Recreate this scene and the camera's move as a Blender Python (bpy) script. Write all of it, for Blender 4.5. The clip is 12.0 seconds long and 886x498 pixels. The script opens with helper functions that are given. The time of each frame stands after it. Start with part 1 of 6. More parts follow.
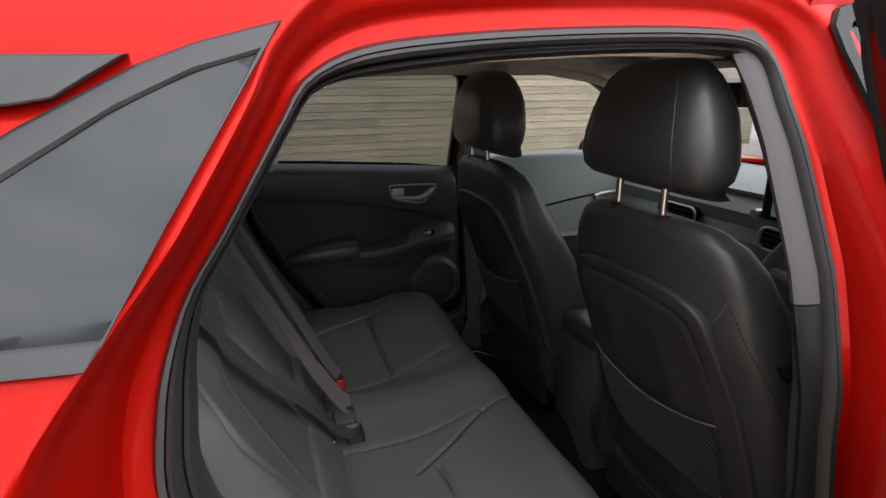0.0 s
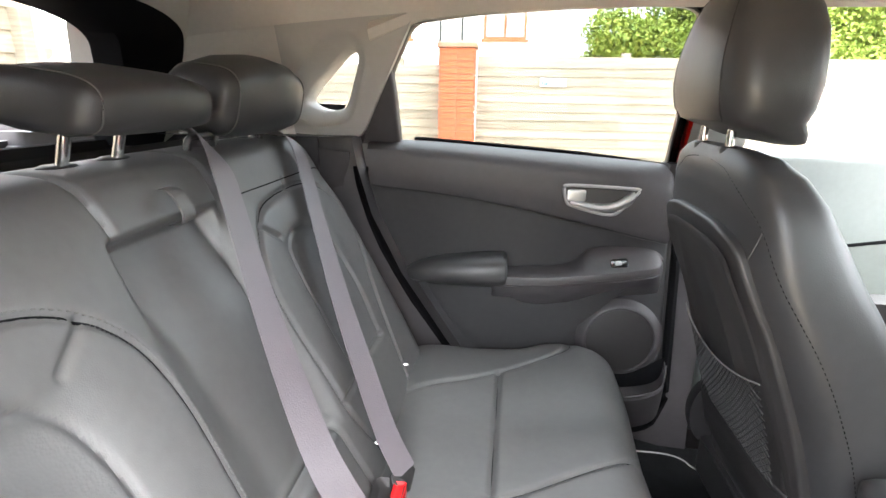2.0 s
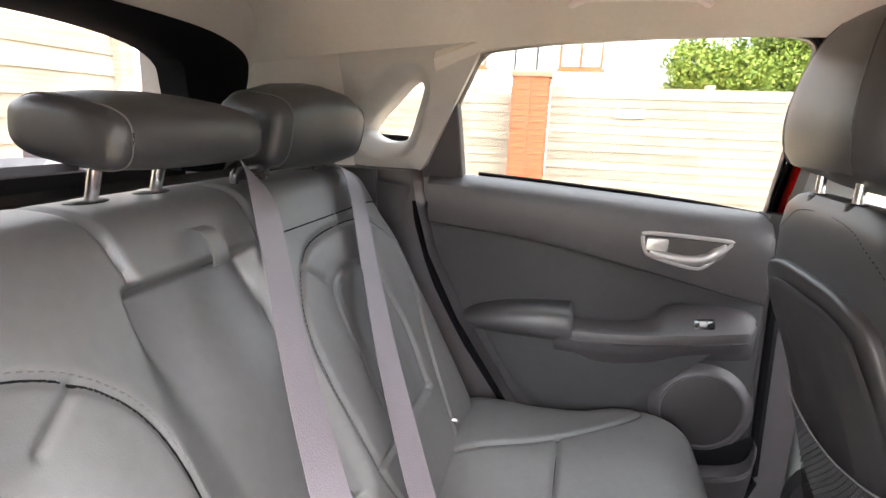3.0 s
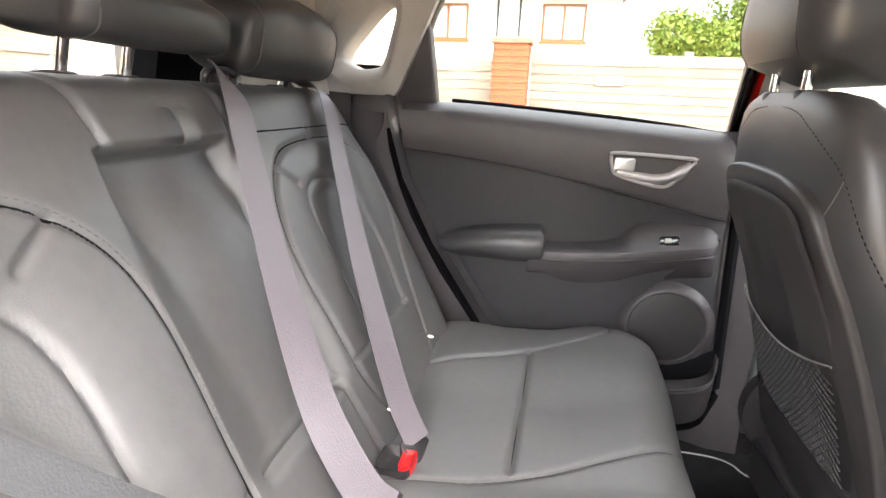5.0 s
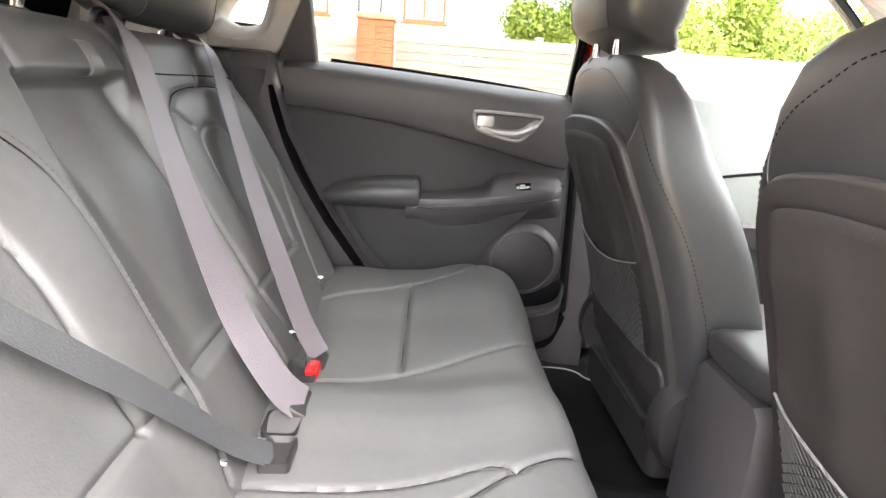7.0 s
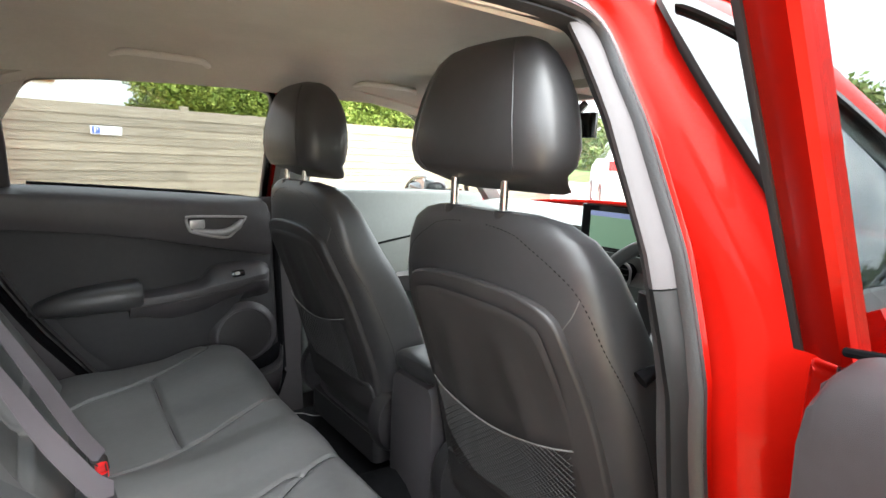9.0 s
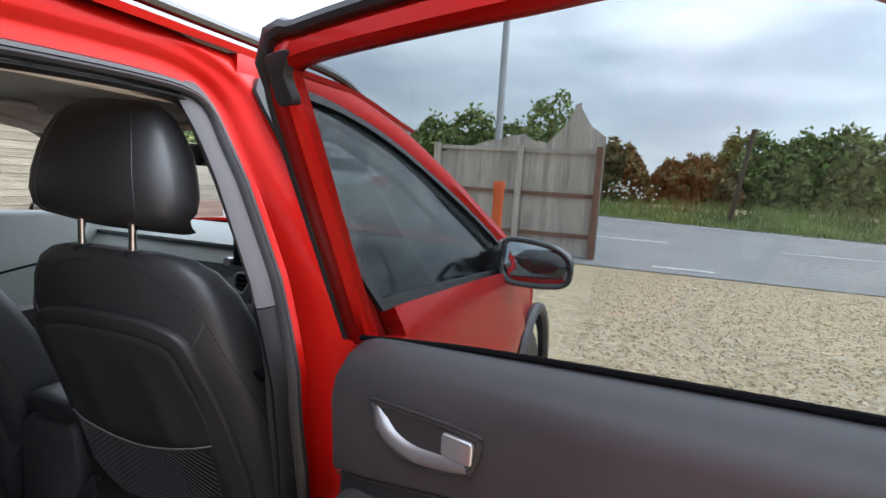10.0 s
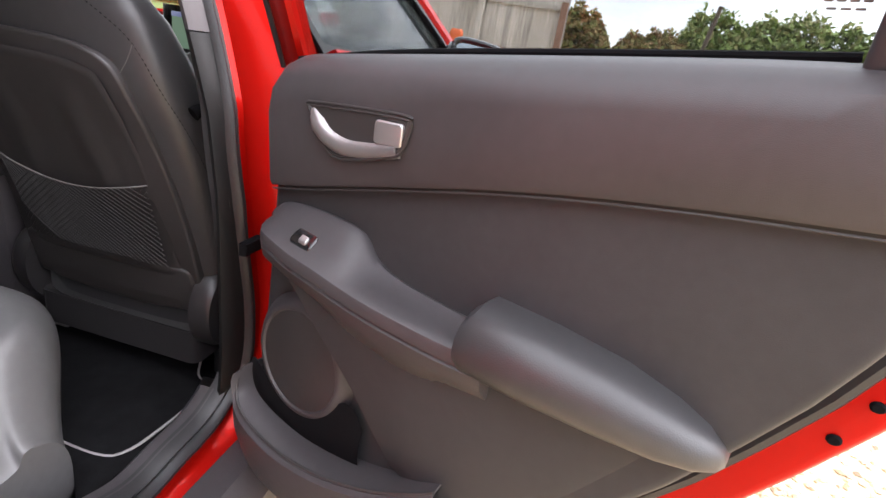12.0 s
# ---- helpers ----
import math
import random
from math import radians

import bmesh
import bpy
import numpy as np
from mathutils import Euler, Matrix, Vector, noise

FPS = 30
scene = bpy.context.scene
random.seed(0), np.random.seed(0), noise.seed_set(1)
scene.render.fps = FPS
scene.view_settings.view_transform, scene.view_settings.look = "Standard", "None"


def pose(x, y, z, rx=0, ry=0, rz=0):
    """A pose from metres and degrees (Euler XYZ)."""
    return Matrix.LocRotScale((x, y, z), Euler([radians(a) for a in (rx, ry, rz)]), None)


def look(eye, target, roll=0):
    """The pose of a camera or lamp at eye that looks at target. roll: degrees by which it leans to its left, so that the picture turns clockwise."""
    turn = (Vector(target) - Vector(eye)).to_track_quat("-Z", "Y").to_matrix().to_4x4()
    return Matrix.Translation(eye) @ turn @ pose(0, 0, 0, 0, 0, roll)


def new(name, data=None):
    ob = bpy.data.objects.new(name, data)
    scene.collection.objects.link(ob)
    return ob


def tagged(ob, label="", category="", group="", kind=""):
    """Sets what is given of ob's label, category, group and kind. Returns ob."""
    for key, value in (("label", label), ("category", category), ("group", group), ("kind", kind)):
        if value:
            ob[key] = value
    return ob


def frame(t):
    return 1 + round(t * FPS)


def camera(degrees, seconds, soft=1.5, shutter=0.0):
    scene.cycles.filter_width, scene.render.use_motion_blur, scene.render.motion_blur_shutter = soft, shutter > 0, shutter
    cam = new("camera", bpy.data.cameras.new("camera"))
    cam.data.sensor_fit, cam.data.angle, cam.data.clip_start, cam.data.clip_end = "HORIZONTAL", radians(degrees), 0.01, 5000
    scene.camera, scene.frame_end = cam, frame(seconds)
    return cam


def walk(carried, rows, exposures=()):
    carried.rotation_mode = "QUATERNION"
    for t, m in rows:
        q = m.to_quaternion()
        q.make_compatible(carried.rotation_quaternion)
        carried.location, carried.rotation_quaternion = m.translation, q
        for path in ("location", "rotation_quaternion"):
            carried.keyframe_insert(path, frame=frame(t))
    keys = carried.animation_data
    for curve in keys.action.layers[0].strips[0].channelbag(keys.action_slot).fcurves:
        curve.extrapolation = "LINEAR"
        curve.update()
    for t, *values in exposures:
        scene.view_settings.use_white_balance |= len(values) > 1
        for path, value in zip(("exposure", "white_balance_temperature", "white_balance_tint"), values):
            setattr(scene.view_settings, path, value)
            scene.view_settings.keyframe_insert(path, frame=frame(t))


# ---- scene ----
cam = camera(79.0, 12.0)
# seconds, stops, white balance
EXPOSURES = [(0, 1.25, 6500, 13), (0.5, 1.45, 6500, 11), (1.0, 2.15, 6400, 9), (1.5, 3.75, 6450, 7), (2.5, 4.42, 6600, 13), (4.5, 4.52, 6900, 14), (6.5, 4.55, 6900, 13), (8.5, 4.1, 6700, 9), (9.0, 3.26, 6500, 7), (9.5, 2.3, 6250, 8), (10, 1.7, 5900, 10), (10.5, 1.87, 6400, 14), (11, 2.3, 6600, 18), (11.5, 2.45, 6580, 18), (12, 2.53, 6550, 18)]
PATH = [
    (0, (-0.612, -1.146, 1.326), (0.026, 0.66, 0.752), -0.4),
    (0.5, (-0.556, -1.051, 1.325), (0.124, 0.749, 0.781), 0.6),
    (1, (-0.452, -0.924, 1.31), (0.089, 0.928, 0.785), 1.5),
    (1.5, (-0.347, -0.807, 1.23), (-0.229, 1.101, 0.64), 0.4),
    (2, (-0.321, -0.606, 1.196), (-0.522, 1.307, 0.649), 1.0),
    (2.5, (-0.325, -0.525, 1.206), (-0.715, 1.378, 0.727), 2.1),
    (2.7, (-0.33, -0.503, 1.213), (-0.772, 1.392, 0.752), 2.4),
    (4.5, (-0.291, -0.535, 1.13), (-0.7, 1.353, 0.61), 2.6),
    (5, (-0.292, -0.551, 1.101), (-0.666, 1.339, 0.562), 2.3),
    (5.5, (-0.292, -0.57, 1.08), (-0.616, 1.324, 0.524), 2.4),
    (6, (-0.293, -0.597, 1.057), (-0.535, 1.305, 0.487), 2.7),
    (6.5, (-0.305, -0.641, 1.05), (-0.395, 1.271, 0.47), 3.7),
    (6.7, (-0.301, -0.664, 1.053), (-0.317, 1.248, 0.47), 4.1),
    (8.3, (-0.429, -0.897, 1.085), (0.344, 0.882, 0.598), 2.6),
    (8.5, (-0.465, -0.928, 1.115), (0.412, 0.816, 0.677), 2.3),
    (9, (-0.534, -1.017, 1.194), (0.682, 0.536, 0.869), 2.3),
    (9.5, (-0.604, -1.098, 1.249), (1.016, 0.051, 1.014), 3.4),
    (10, (-0.648, -1.218, 1.27), (1.231, -0.579, 1.021), 3.7),
    (10.5, (-0.648, -1.254, 1.22), (1.3, -0.97, 0.866), 4.1),
    (11, (-0.646, -1.253, 1.168), (1.286, -1.102, 0.673), 5.8),
    (11.5, (-0.666, -1.256, 1.127), (1.227, -1.082, 0.505), 7.9),
    (12, (-0.704, -1.269, 1.095), (1.133, -0.899, 0.397), 9.5),
]
walk(cam, [(t, look(eye, target, roll)) for t, eye, target, roll in PATH], EXPOSURES)

# ---- world, sun, exposure ----
world = bpy.data.worlds.new("overcast")
scene.world = world
world.use_nodes = True
wn, wl = world.node_tree.nodes, world.node_tree.links
wn.clear()
w_out = wn.new("ShaderNodeOutputWorld")
w_sky = wn.new("ShaderNodeTexSky")
w_sky.sky_type, w_sky.sun_disc = "NISHITA", False
w_sky.sun_elevation, w_sky.sun_rotation = radians(43), radians(149)
w_bg = wn.new("ShaderNodeBackground")
w_bg.inputs["Strength"].default_value = 0.10
w_cl = wn.new("ShaderNodeBackground")
w_cl.inputs["Strength"].default_value = 0.98
w_tc = wn.new("ShaderNodeTexCoord")
w_map = wn.new("ShaderNodeMapping")
w_map.inputs["Scale"].default_value = (1.2, 1.2, 4.5)
w_no = wn.new("ShaderNodeTexNoise")
w_no.inputs["Scale"].default_value, w_no.inputs["Detail"].default_value = 2.2, 5
w_ra = wn.new("ShaderNodeValToRGB")
w_ra.color_ramp.elements[0].position, w_ra.color_ramp.elements[0].color = 0.34, (0.50, 0.54, 0.59, 1)
w_ra.color_ramp.elements[1].position, w_ra.color_ramp.elements[1].color = 0.70, (0.94, 0.96, 0.97, 1)
w_mix = wn.new("ShaderNodeMixShader")
w_mix.inputs[0].default_value = 0.86
wl.new(w_tc.outputs["Generated"], w_map.inputs[0])
wl.new(w_map.outputs[0], w_no.inputs["Vector"])
wl.new(w_no.outputs["Fac"], w_ra.inputs[0])
# an overcast dome: darker towards the horizon, brightest overhead
w_sep, w_dome, w_mul = wn.new("ShaderNodeSeparateXYZ"), wn.new("ShaderNodeMapRange"), wn.new("ShaderNodeMix")
w_dome.inputs["From Min"].default_value, w_dome.inputs["From Max"].default_value = -0.05, 0.9
w_dome.inputs["To Min"].default_value, w_dome.inputs["To Max"].default_value = 0.62, 1.45
w_mul.data_type, w_mul.blend_type = "RGBA", "MULTIPLY"
w_mul.inputs[0].default_value = 1.0
wl.new(w_tc.outputs["Generated"], w_sep.inputs[0])
wl.new(w_sep.outputs["Z"], w_dome.inputs["Value"])
# the cloud is thinner and brighter round the veiled sun
w_dot, w_glow, w_both = wn.new("ShaderNodeVectorMath"), wn.new("ShaderNodeMapRange"), wn.new("ShaderNodeMath")
w_dot.operation, w_both.operation, w_glow.interpolation_type = "DOT_PRODUCT", "MULTIPLY", "SMOOTHSTEP"
w_dot.inputs[1].default_value = (0.374, -0.631, 0.678)
w_glow.inputs["From Min"].default_value, w_glow.inputs["From Max"].default_value = 0.0, 1.0
w_glow.inputs["To Min"].default_value, w_glow.inputs["To Max"].default_value = 0.82, 1.75
wl.new(w_tc.outputs["Generated"], w_dot.inputs[0])
wl.new(w_dot.outputs["Value"], w_glow.inputs["Value"])
wl.new(w_dome.outputs[0], w_both.inputs[0])
wl.new(w_glow.outputs[0], w_both.inputs[1])
wl.new(w_ra.outputs[0], w_mul.inputs[6])
wl.new(w_both.outputs[0], w_mul.inputs[7])
wl.new(w_mul.outputs[2], w_cl.inputs["Color"])
wl.new(w_sky.outputs[0], w_bg.inputs["Color"])
wl.new(w_bg.outputs[0], w_mix.inputs[1])
wl.new(w_cl.outputs[0], w_mix.inputs[2])
wl.new(w_mix.outputs[0], w_out.inputs[0])

sun_data = bpy.data.lights.new("sun", "SUN")
sun_data.energy, sun_data.angle, sun_data.color = 0.55, radians(60), (1.0, 0.97, 0.92)
sun = new("sun", sun_data)
sun.matrix_world = look((3.2, -5.4, 5.8), (0, 0, 0))


# ---- materials ----
def material(name, colour, rough=0.5, metal=0.0, vary=0.12, scale=6.0, bump=0.0, bump_scale=300.0, coat=0.0, spec=0.5, voronoi=False):
    """A principled surface whose colour drifts at two scales, with fine relief."""
    m = bpy.data.materials.new(name)
    m.use_nodes = True
    n, l = m.node_tree.nodes, m.node_tree.links
    b = n["Principled BSDF"]
    b.inputs["Roughness"].default_value, b.inputs["Metallic"].default_value = rough, metal
    b.inputs["Coat Weight"].default_value, b.inputs["Coat Roughness"].default_value = coat, 0.04
    b.inputs["Specular IOR Level"].default_value = spec
    tc = n.new("ShaderNodeTexCoord")
    big, fine = n.new("ShaderNodeTexNoise"), n.new("ShaderNodeTexNoise")
    big.inputs["Scale"].default_value, big.inputs["Detail"].default_value = scale, 4
    fine.inputs["Scale"].default_value, fine.inputs["Detail"].default_value = scale * 14, 3
    add = n.new("ShaderNodeMath")
    add.operation = "MULTIPLY_ADD"
    add.inputs[1].default_value, add.inputs[2].default_value = 0.4, 0.0
    ramp = n.new("ShaderNodeValToRGB")
    lo = tuple(c * (1 - vary) for c in colour)
    hi = tuple(min(1.0, c * (1 + vary)) for c in colour)
    ramp.color_ramp.elements[0].position, ramp.color_ramp.elements[0].color = 0.45, (*lo, 1)
    ramp.color_ramp.elements[1].position, ramp.color_ramp.elements[1].color = 0.95, (*hi, 1)
    for t in (big, fine):
        l.new(tc.outputs["Object"], t.inputs["Vector"])
    l.new(fine.outputs["Fac"], add.inputs[0])
    l.new(big.outputs["Fac"], add.inputs[2])
    l.new(add.outputs[0], ramp.inputs[0])
    l.new(ramp.outputs[0], b.inputs["Base Color"])
    rr = n.new("ShaderNodeMapRange")
    rr.inputs["To Min"].default_value, rr.inputs["To Max"].default_value = rough * 0.85, min(1.0, rough * 1.15)
    l.new(big.outputs["Fac"], rr.inputs["Value"])
    l.new(rr.outputs[0], b.inputs["Roughness"])
    if bump:
        tex = n.new("ShaderNodeTexVoronoi" if voronoi else "ShaderNodeTexNoise")
        tex.inputs["Scale"].default_value = bump_scale
        l.new(tc.outputs["Object"], tex.inputs["Vector"])
        bn = n.new("ShaderNodeBump")
        bn.inputs["Strength"].default_value, bn.inputs["Distance"].default_value = bump, 0.001
        l.new(tex.outputs["Distance" if voronoi else "Fac"], bn.inputs["Height"])
        l.new(bn.outputs[0], b.inputs["Normal"])
    return m


def glass(name, tint, gloss=1.0):
    """A thin pane: tinted straight through, mirror-like by its angle."""
    m = bpy.data.materials.new(name)
    m.use_nodes = True
    n, l = m.node_tree.nodes, m.node_tree.links
    n.remove(n["Principled BSDF"])
    out = n["Material Output"]
    tr, gl, mix, fr = n.new("ShaderNodeBsdfTransparent"), n.new("ShaderNodeBsdfGlossy"), n.new("ShaderNodeMixShader"), n.new("ShaderNodeLayerWeight")
    tr.inputs["Color"].default_value = (*(c ** 0.5 for c in tint), 1)
    gl.inputs["Roughness"].default_value = 0.0
    power, mul = n.new("ShaderNodeMath"), n.new("ShaderNodeMath")
    power.operation, mul.operation = "POWER", "MULTIPLY_ADD"
    power.inputs[1].default_value = 4.5
    mul.inputs[1].default_value, mul.inputs[2].default_value = 0.55 * gloss, 0.035 * gloss
    l.new(fr.outputs["Facing"], power.inputs[0])
    l.new(power.outputs[0], mul.inputs[0])
    l.new(mul.outputs[0], mix.inputs[0])
    l.new(tr.outputs[0], mix.inputs[1])
    l.new(gl.outputs[0], mix.inputs[2])
    l.new(mix.outputs[0], out.inputs[0])
    return m


def lamp_glow(name, colour, strength):
    m = bpy.data.materials.new(name)
    m.use_nodes = True
    b = m.node_tree.nodes["Principled BSDF"]
    b.inputs["Base Color"].default_value = (*colour, 1)
    b.inputs["Emission Color"].default_value = (*colour, 1)
    b.inputs["Emission Strength"].default_value = strength
    return m


RED = material("red_paint", (0.43, 0.006, 0.0025), 0.36, 0.45, 0.05, 3, coat=0.16, spec=0.10)
LEATHER = material("black_leather", (0.102, 0.100, 0.100), 0.46, 0, 0.15, 5, 0.10, 620, voronoi=True, spec=0.70)
# same leather, darker: shade on front seats, headrests and armrests put into its colour
LEATHER_SHADED = material("black_leather_shaded", (0.040, 0.039, 0.041), 0.42, 0, 0.15, 5, 0.10, 620, voronoi=True, spec=0.65)
PERFORATED = material("perforated_leather", (0.085, 0.084, 0.085), 0.48, 0, 0.12, 9, 0.2, 330, voronoi=True, spec=0.7)
PLASTIC = material("grained_plastic", (0.054, 0.049, 0.052), 0.46, 0, 0.15, 5, 0.12, 1300, voronoi=True, spec=0.50)
CARD = material("black_card_vinyl", (0.041, 0.040, 0.042), 0.50, 0, 0.15, 5, 0.10, 900, voronoi=True, spec=0.25)
DASH_GREY = material("pale_grey_trim", (0.165, 0.180, 0.172), 0.5, 0, 0.1, 5, 0.12, 900)
SMOOTH_PLASTIC = material("satin_plastic", (0.030, 0.028, 0.029), 0.36, 0, 0.12, 4, 0.08, 900)
PANEL = material("seat_back_plastic", (0.035, 0.032, 0.032), 0.46, 0, 0.15, 6, 0.2, 800)
GLOSS_BLACK = material("gloss_black", (0.012, 0.012, 0.013), 0.12, 0, 0.1, 4, coat=0.6)
RUBBER = material("seal_rubber", (0.024, 0.024, 0.025), 0.42, 0, 0.2, 12, 0.3, 400)
RUBBER_DARK = material("black_trim_and_dimmed_pillar", (0.012, 0.012, 0.012), 0.5, 0, 0.15, 6, 0.15, 800, spec=0.3)
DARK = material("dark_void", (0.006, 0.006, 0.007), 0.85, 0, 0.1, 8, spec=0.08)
LINER = material("headliner_cloth", (0.58, 0.54, 0.49), 0.95, 0, 0.06, 8, 0.5, 900)
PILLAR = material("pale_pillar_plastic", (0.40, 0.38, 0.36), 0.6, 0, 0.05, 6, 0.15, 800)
HANDLE = material("grab_handle_plastic", (0.70, 0.66, 0.62), 0.4, 0, 0.04, 6, 0.1, 800)
# pale pillar plastic darkened to hold down the sky light on the open side
PILLAR_DIMMED = material("pale_pillar_plastic_dimmed", (0.088, 0.080, 0.083), 0.6, 0, 0.05, 6, 0.15, 800, spec=0.3)
CARPET = material("black_carpet", (0.010, 0.010, 0.011), 0.98, 0, 0.35, 30, 1.0, 600, spec=0.1)
PIPING = material("grey_piping", (0.42, 0.40, 0.39), 0.7, 0, 0.1, 20)
THREAD = material("seat_thread", (0.11, 0.108, 0.105), 0.7, 0, 0.15, 30)
WEBBING = material("belt_webbing", (0.15, 0.13, 0.145), 0.42, 0, 0.05, 4, 0.4, 420, spec=0.6)
BUTTON_RED = material("red_button", (0.65, 0.012, 0.015), 0.4, 0, 0.05, 10)
CHROME = material("chrome", (0.82, 0.80, 0.79), 0.20, 1.0, 0.03, 10)
SATIN_METAL = material("satin_silver", (0.42, 0.41, 0.41), 0.42, 0.8, 0.05, 10)
GREY_METAL = material("grey_satin_trim", (0.40, 0.385, 0.38), 0.38, 0.3, 0.05, 10)
LEVER = material("lever_silver", (0.62, 0.61, 0.61), 0.36, 0.85, 0.04, 10)
TINTED = glass("tinted_glass", (0.33, 0.352, 0.352))
# deeper than the side glass, only to tone down the bright view behind
TAILGATE_DIM = glass("tailgate_dimming_tint", (0.17, 0.18, 0.178))
# near front pane: darkness of the cabin behind is put into its tint
FRONT_DIMMED = glass("front_side_glass", (0.15, 0.175, 0.17), 1.0)
# opaque pane, dark as glass before an unlit cabin
DARK_GLASS = material("opaque_dark_glass", (0.022, 0.024, 0.025), 0.06, 0, 0.1, 2, coat=0.0, spec=0.45)
CLEAR = glass("clear_glass", (0.90, 0.93, 0.91))
MIRROR = material("mirror_silver", (0.36, 0.40, 0.42), 0.02, 1.0, 0.01, 2)
SCREEN = lamp_glow("screen_map", (0.30, 0.50, 0.34), 0.045)
SCREEN_BAR = lamp_glow("screen_bar", (0.30, 0.36, 0.62), 0.07)
NET = material("net_cord", (0.022, 0.021, 0.021), 0.7, 0, 0.2, 40)
ELASTIC = material("elastic_cord", (0.16, 0.155, 0.15), 0.7, 0, 0.3, 60)


# ---- mesh helpers ----
def catmull(pts, n, closed=False):
    """A smooth line of n points through the control points."""
    p = np.array(pts, float)
    k = len(p)
    segs = k if closed else k - 1
    out = []
    for t in np.linspace(0, segs, n, endpoint=not closed):
        i = min(int(t), segs - 1)
        f = t - i
        if closed:
            a, b, c, d = p[(i - 1) % k], p[i % k], p[(i + 1) % k], p[(i + 2) % k]
        else:
            a, b, c, d = p[max(i - 1, 0)], p[i], p[i + 1], p[min(i + 2, k - 1)]
        out.append(0.5 * (2 * b + (c - a) * f + (2 * a - 5 * b + 4 * c - d) * f * f + (3 * b - a - 3 * c + d) * f ** 3))
    return np.array(out)


def even(pts, n, closed=False):
    """The same line with n points at even steps."""
    p = np.array(pts, float)
    if closed:
        p = np.vstack([p, p[:1]])
    d = np.r_[0, np.cumsum(np.linalg.norm(np.diff(p, axis=0), axis=1))]
    s = np.linspace(0, d[-1], n, endpoint=not closed)
    return np.array([[np.interp(v, d, p[:, j]) for j in range(p.shape[1])] for v in s])


def loft(rings, closed=True, caps=True):
    rings = [np.array(r, float) for r in rings]
    n = len(rings[0])
    verts = [tuple(v) for r in rings for v in r]
    faces = []
    m = n if closed else n - 1
    for i in range(len(rings) - 1):
        for j in range(m):
            a, b = i * n + j, i * n + (j + 1) % n
            faces.append((a, b, b + n, a + n))
    if caps and closed:
        faces.append(tuple(range(n - 1, -1, -1)))
        faces.append(tuple((len(rings) - 1) * n + j for j in range(n)))
    return verts, faces


def join(*meshes):
    verts, faces = [], []
    for v, f in meshes:
        o = len(verts)
        verts += list(v)
        faces += [tuple(i + o for i in q) for q in f]
    return verts, faces


def tube(path, r, n=8, closed=False):
    """A round bar along a line; r is one radius or one for each point."""
    p = np.array(path, float)
    rs = np.broadcast_to(r, len(p))
    rings = []
    ref = np.array([0.0, 0.0, 1.0])
    for i in range(len(p)):
        if closed:
            t = p[(i + 1) % len(p)] - p[i - 1]
        else:
            t = p[min(i + 1, len(p) - 1)] - p[max(i - 1, 0)]
        t = t / (np.linalg.norm(t) + 1e-12)
        u = np.cross(t, ref)
        if np.linalg.norm(u) < 0.05:
            u = np.cross(t, [1.0, 0, 0])
        u /= np.linalg.norm(u)
        v = np.cross(u, t)
        rings.append([p[i] + rs[i] * (math.cos(a) * u + math.sin(a) * v) for a in np.linspace(0, 2 * math.pi, n, endpoint=False)])
    if closed:
        rings.append(rings[0])
        return loft(rings, True, False)
    return loft(rings)


def offset2(poly, d):
    """A closed flat outline moved outwards by d (inwards: minus)."""
    p = np.array(poly, float)
    t = np.roll(p, -1, 0) - np.roll(p, 1, 0)
    t /= np.linalg.norm(t, axis=1)[:, None] + 1e-12
    nrm = np.c_[t[:, 1], -t[:, 0]]
    area = 0.5 * np.sum(p[:, 0] * np.roll(p[:, 1], -1) - np.roll(p[:, 0], -1) * p[:, 1])
    return p + nrm * d * (1 if area > 0 else -1)


def plate(outline, put, w_face, w_back, bevel=0.004):
    """A slab with a rounded rim: put(a, b, w) sets it in place, w_face is its visible side."""
    s = 1 if w_back > w_face else -1
    rings = []
    for f in (0.0, 0.35, 0.7, 1.0):
        ang = f * math.pi / 2
        o = offset2(outline, -bevel * (1 - math.sin(ang)))
        rings.append([put(a, b, w_face + s * bevel * (1 - math.cos(ang))) for a, b in o])
    rings.append([put(a, b, w_back) for a, b in outline])
    return loft(rings)


def sheet_in(outline, put, w, n=8):
    """A filled outline that follows a bent surface."""
    o = np.array(outline, float)
    c = o.mean(0)
    return loft([[put(*(c + (p - c) * k), w) for p in o] for k in np.linspace(1.0, 0.02, n)])


def rrect(w, h, r, n=5, cx=0.0, cy=0.0):
    out = []
    for k, (sx, sy) in enumerate(((1, -1), (1, 1), (-1, 1), (-1, -1))):
        for i in range(n):
            a = -math.pi / 2 + k * math.pi / 2 + i / (n - 1) * math.pi / 2
            out.append((cx + sx * (w / 2 - r) + r * math.cos(a), cy + sy * (h / 2 - r) + r * math.sin(a)))
    return out


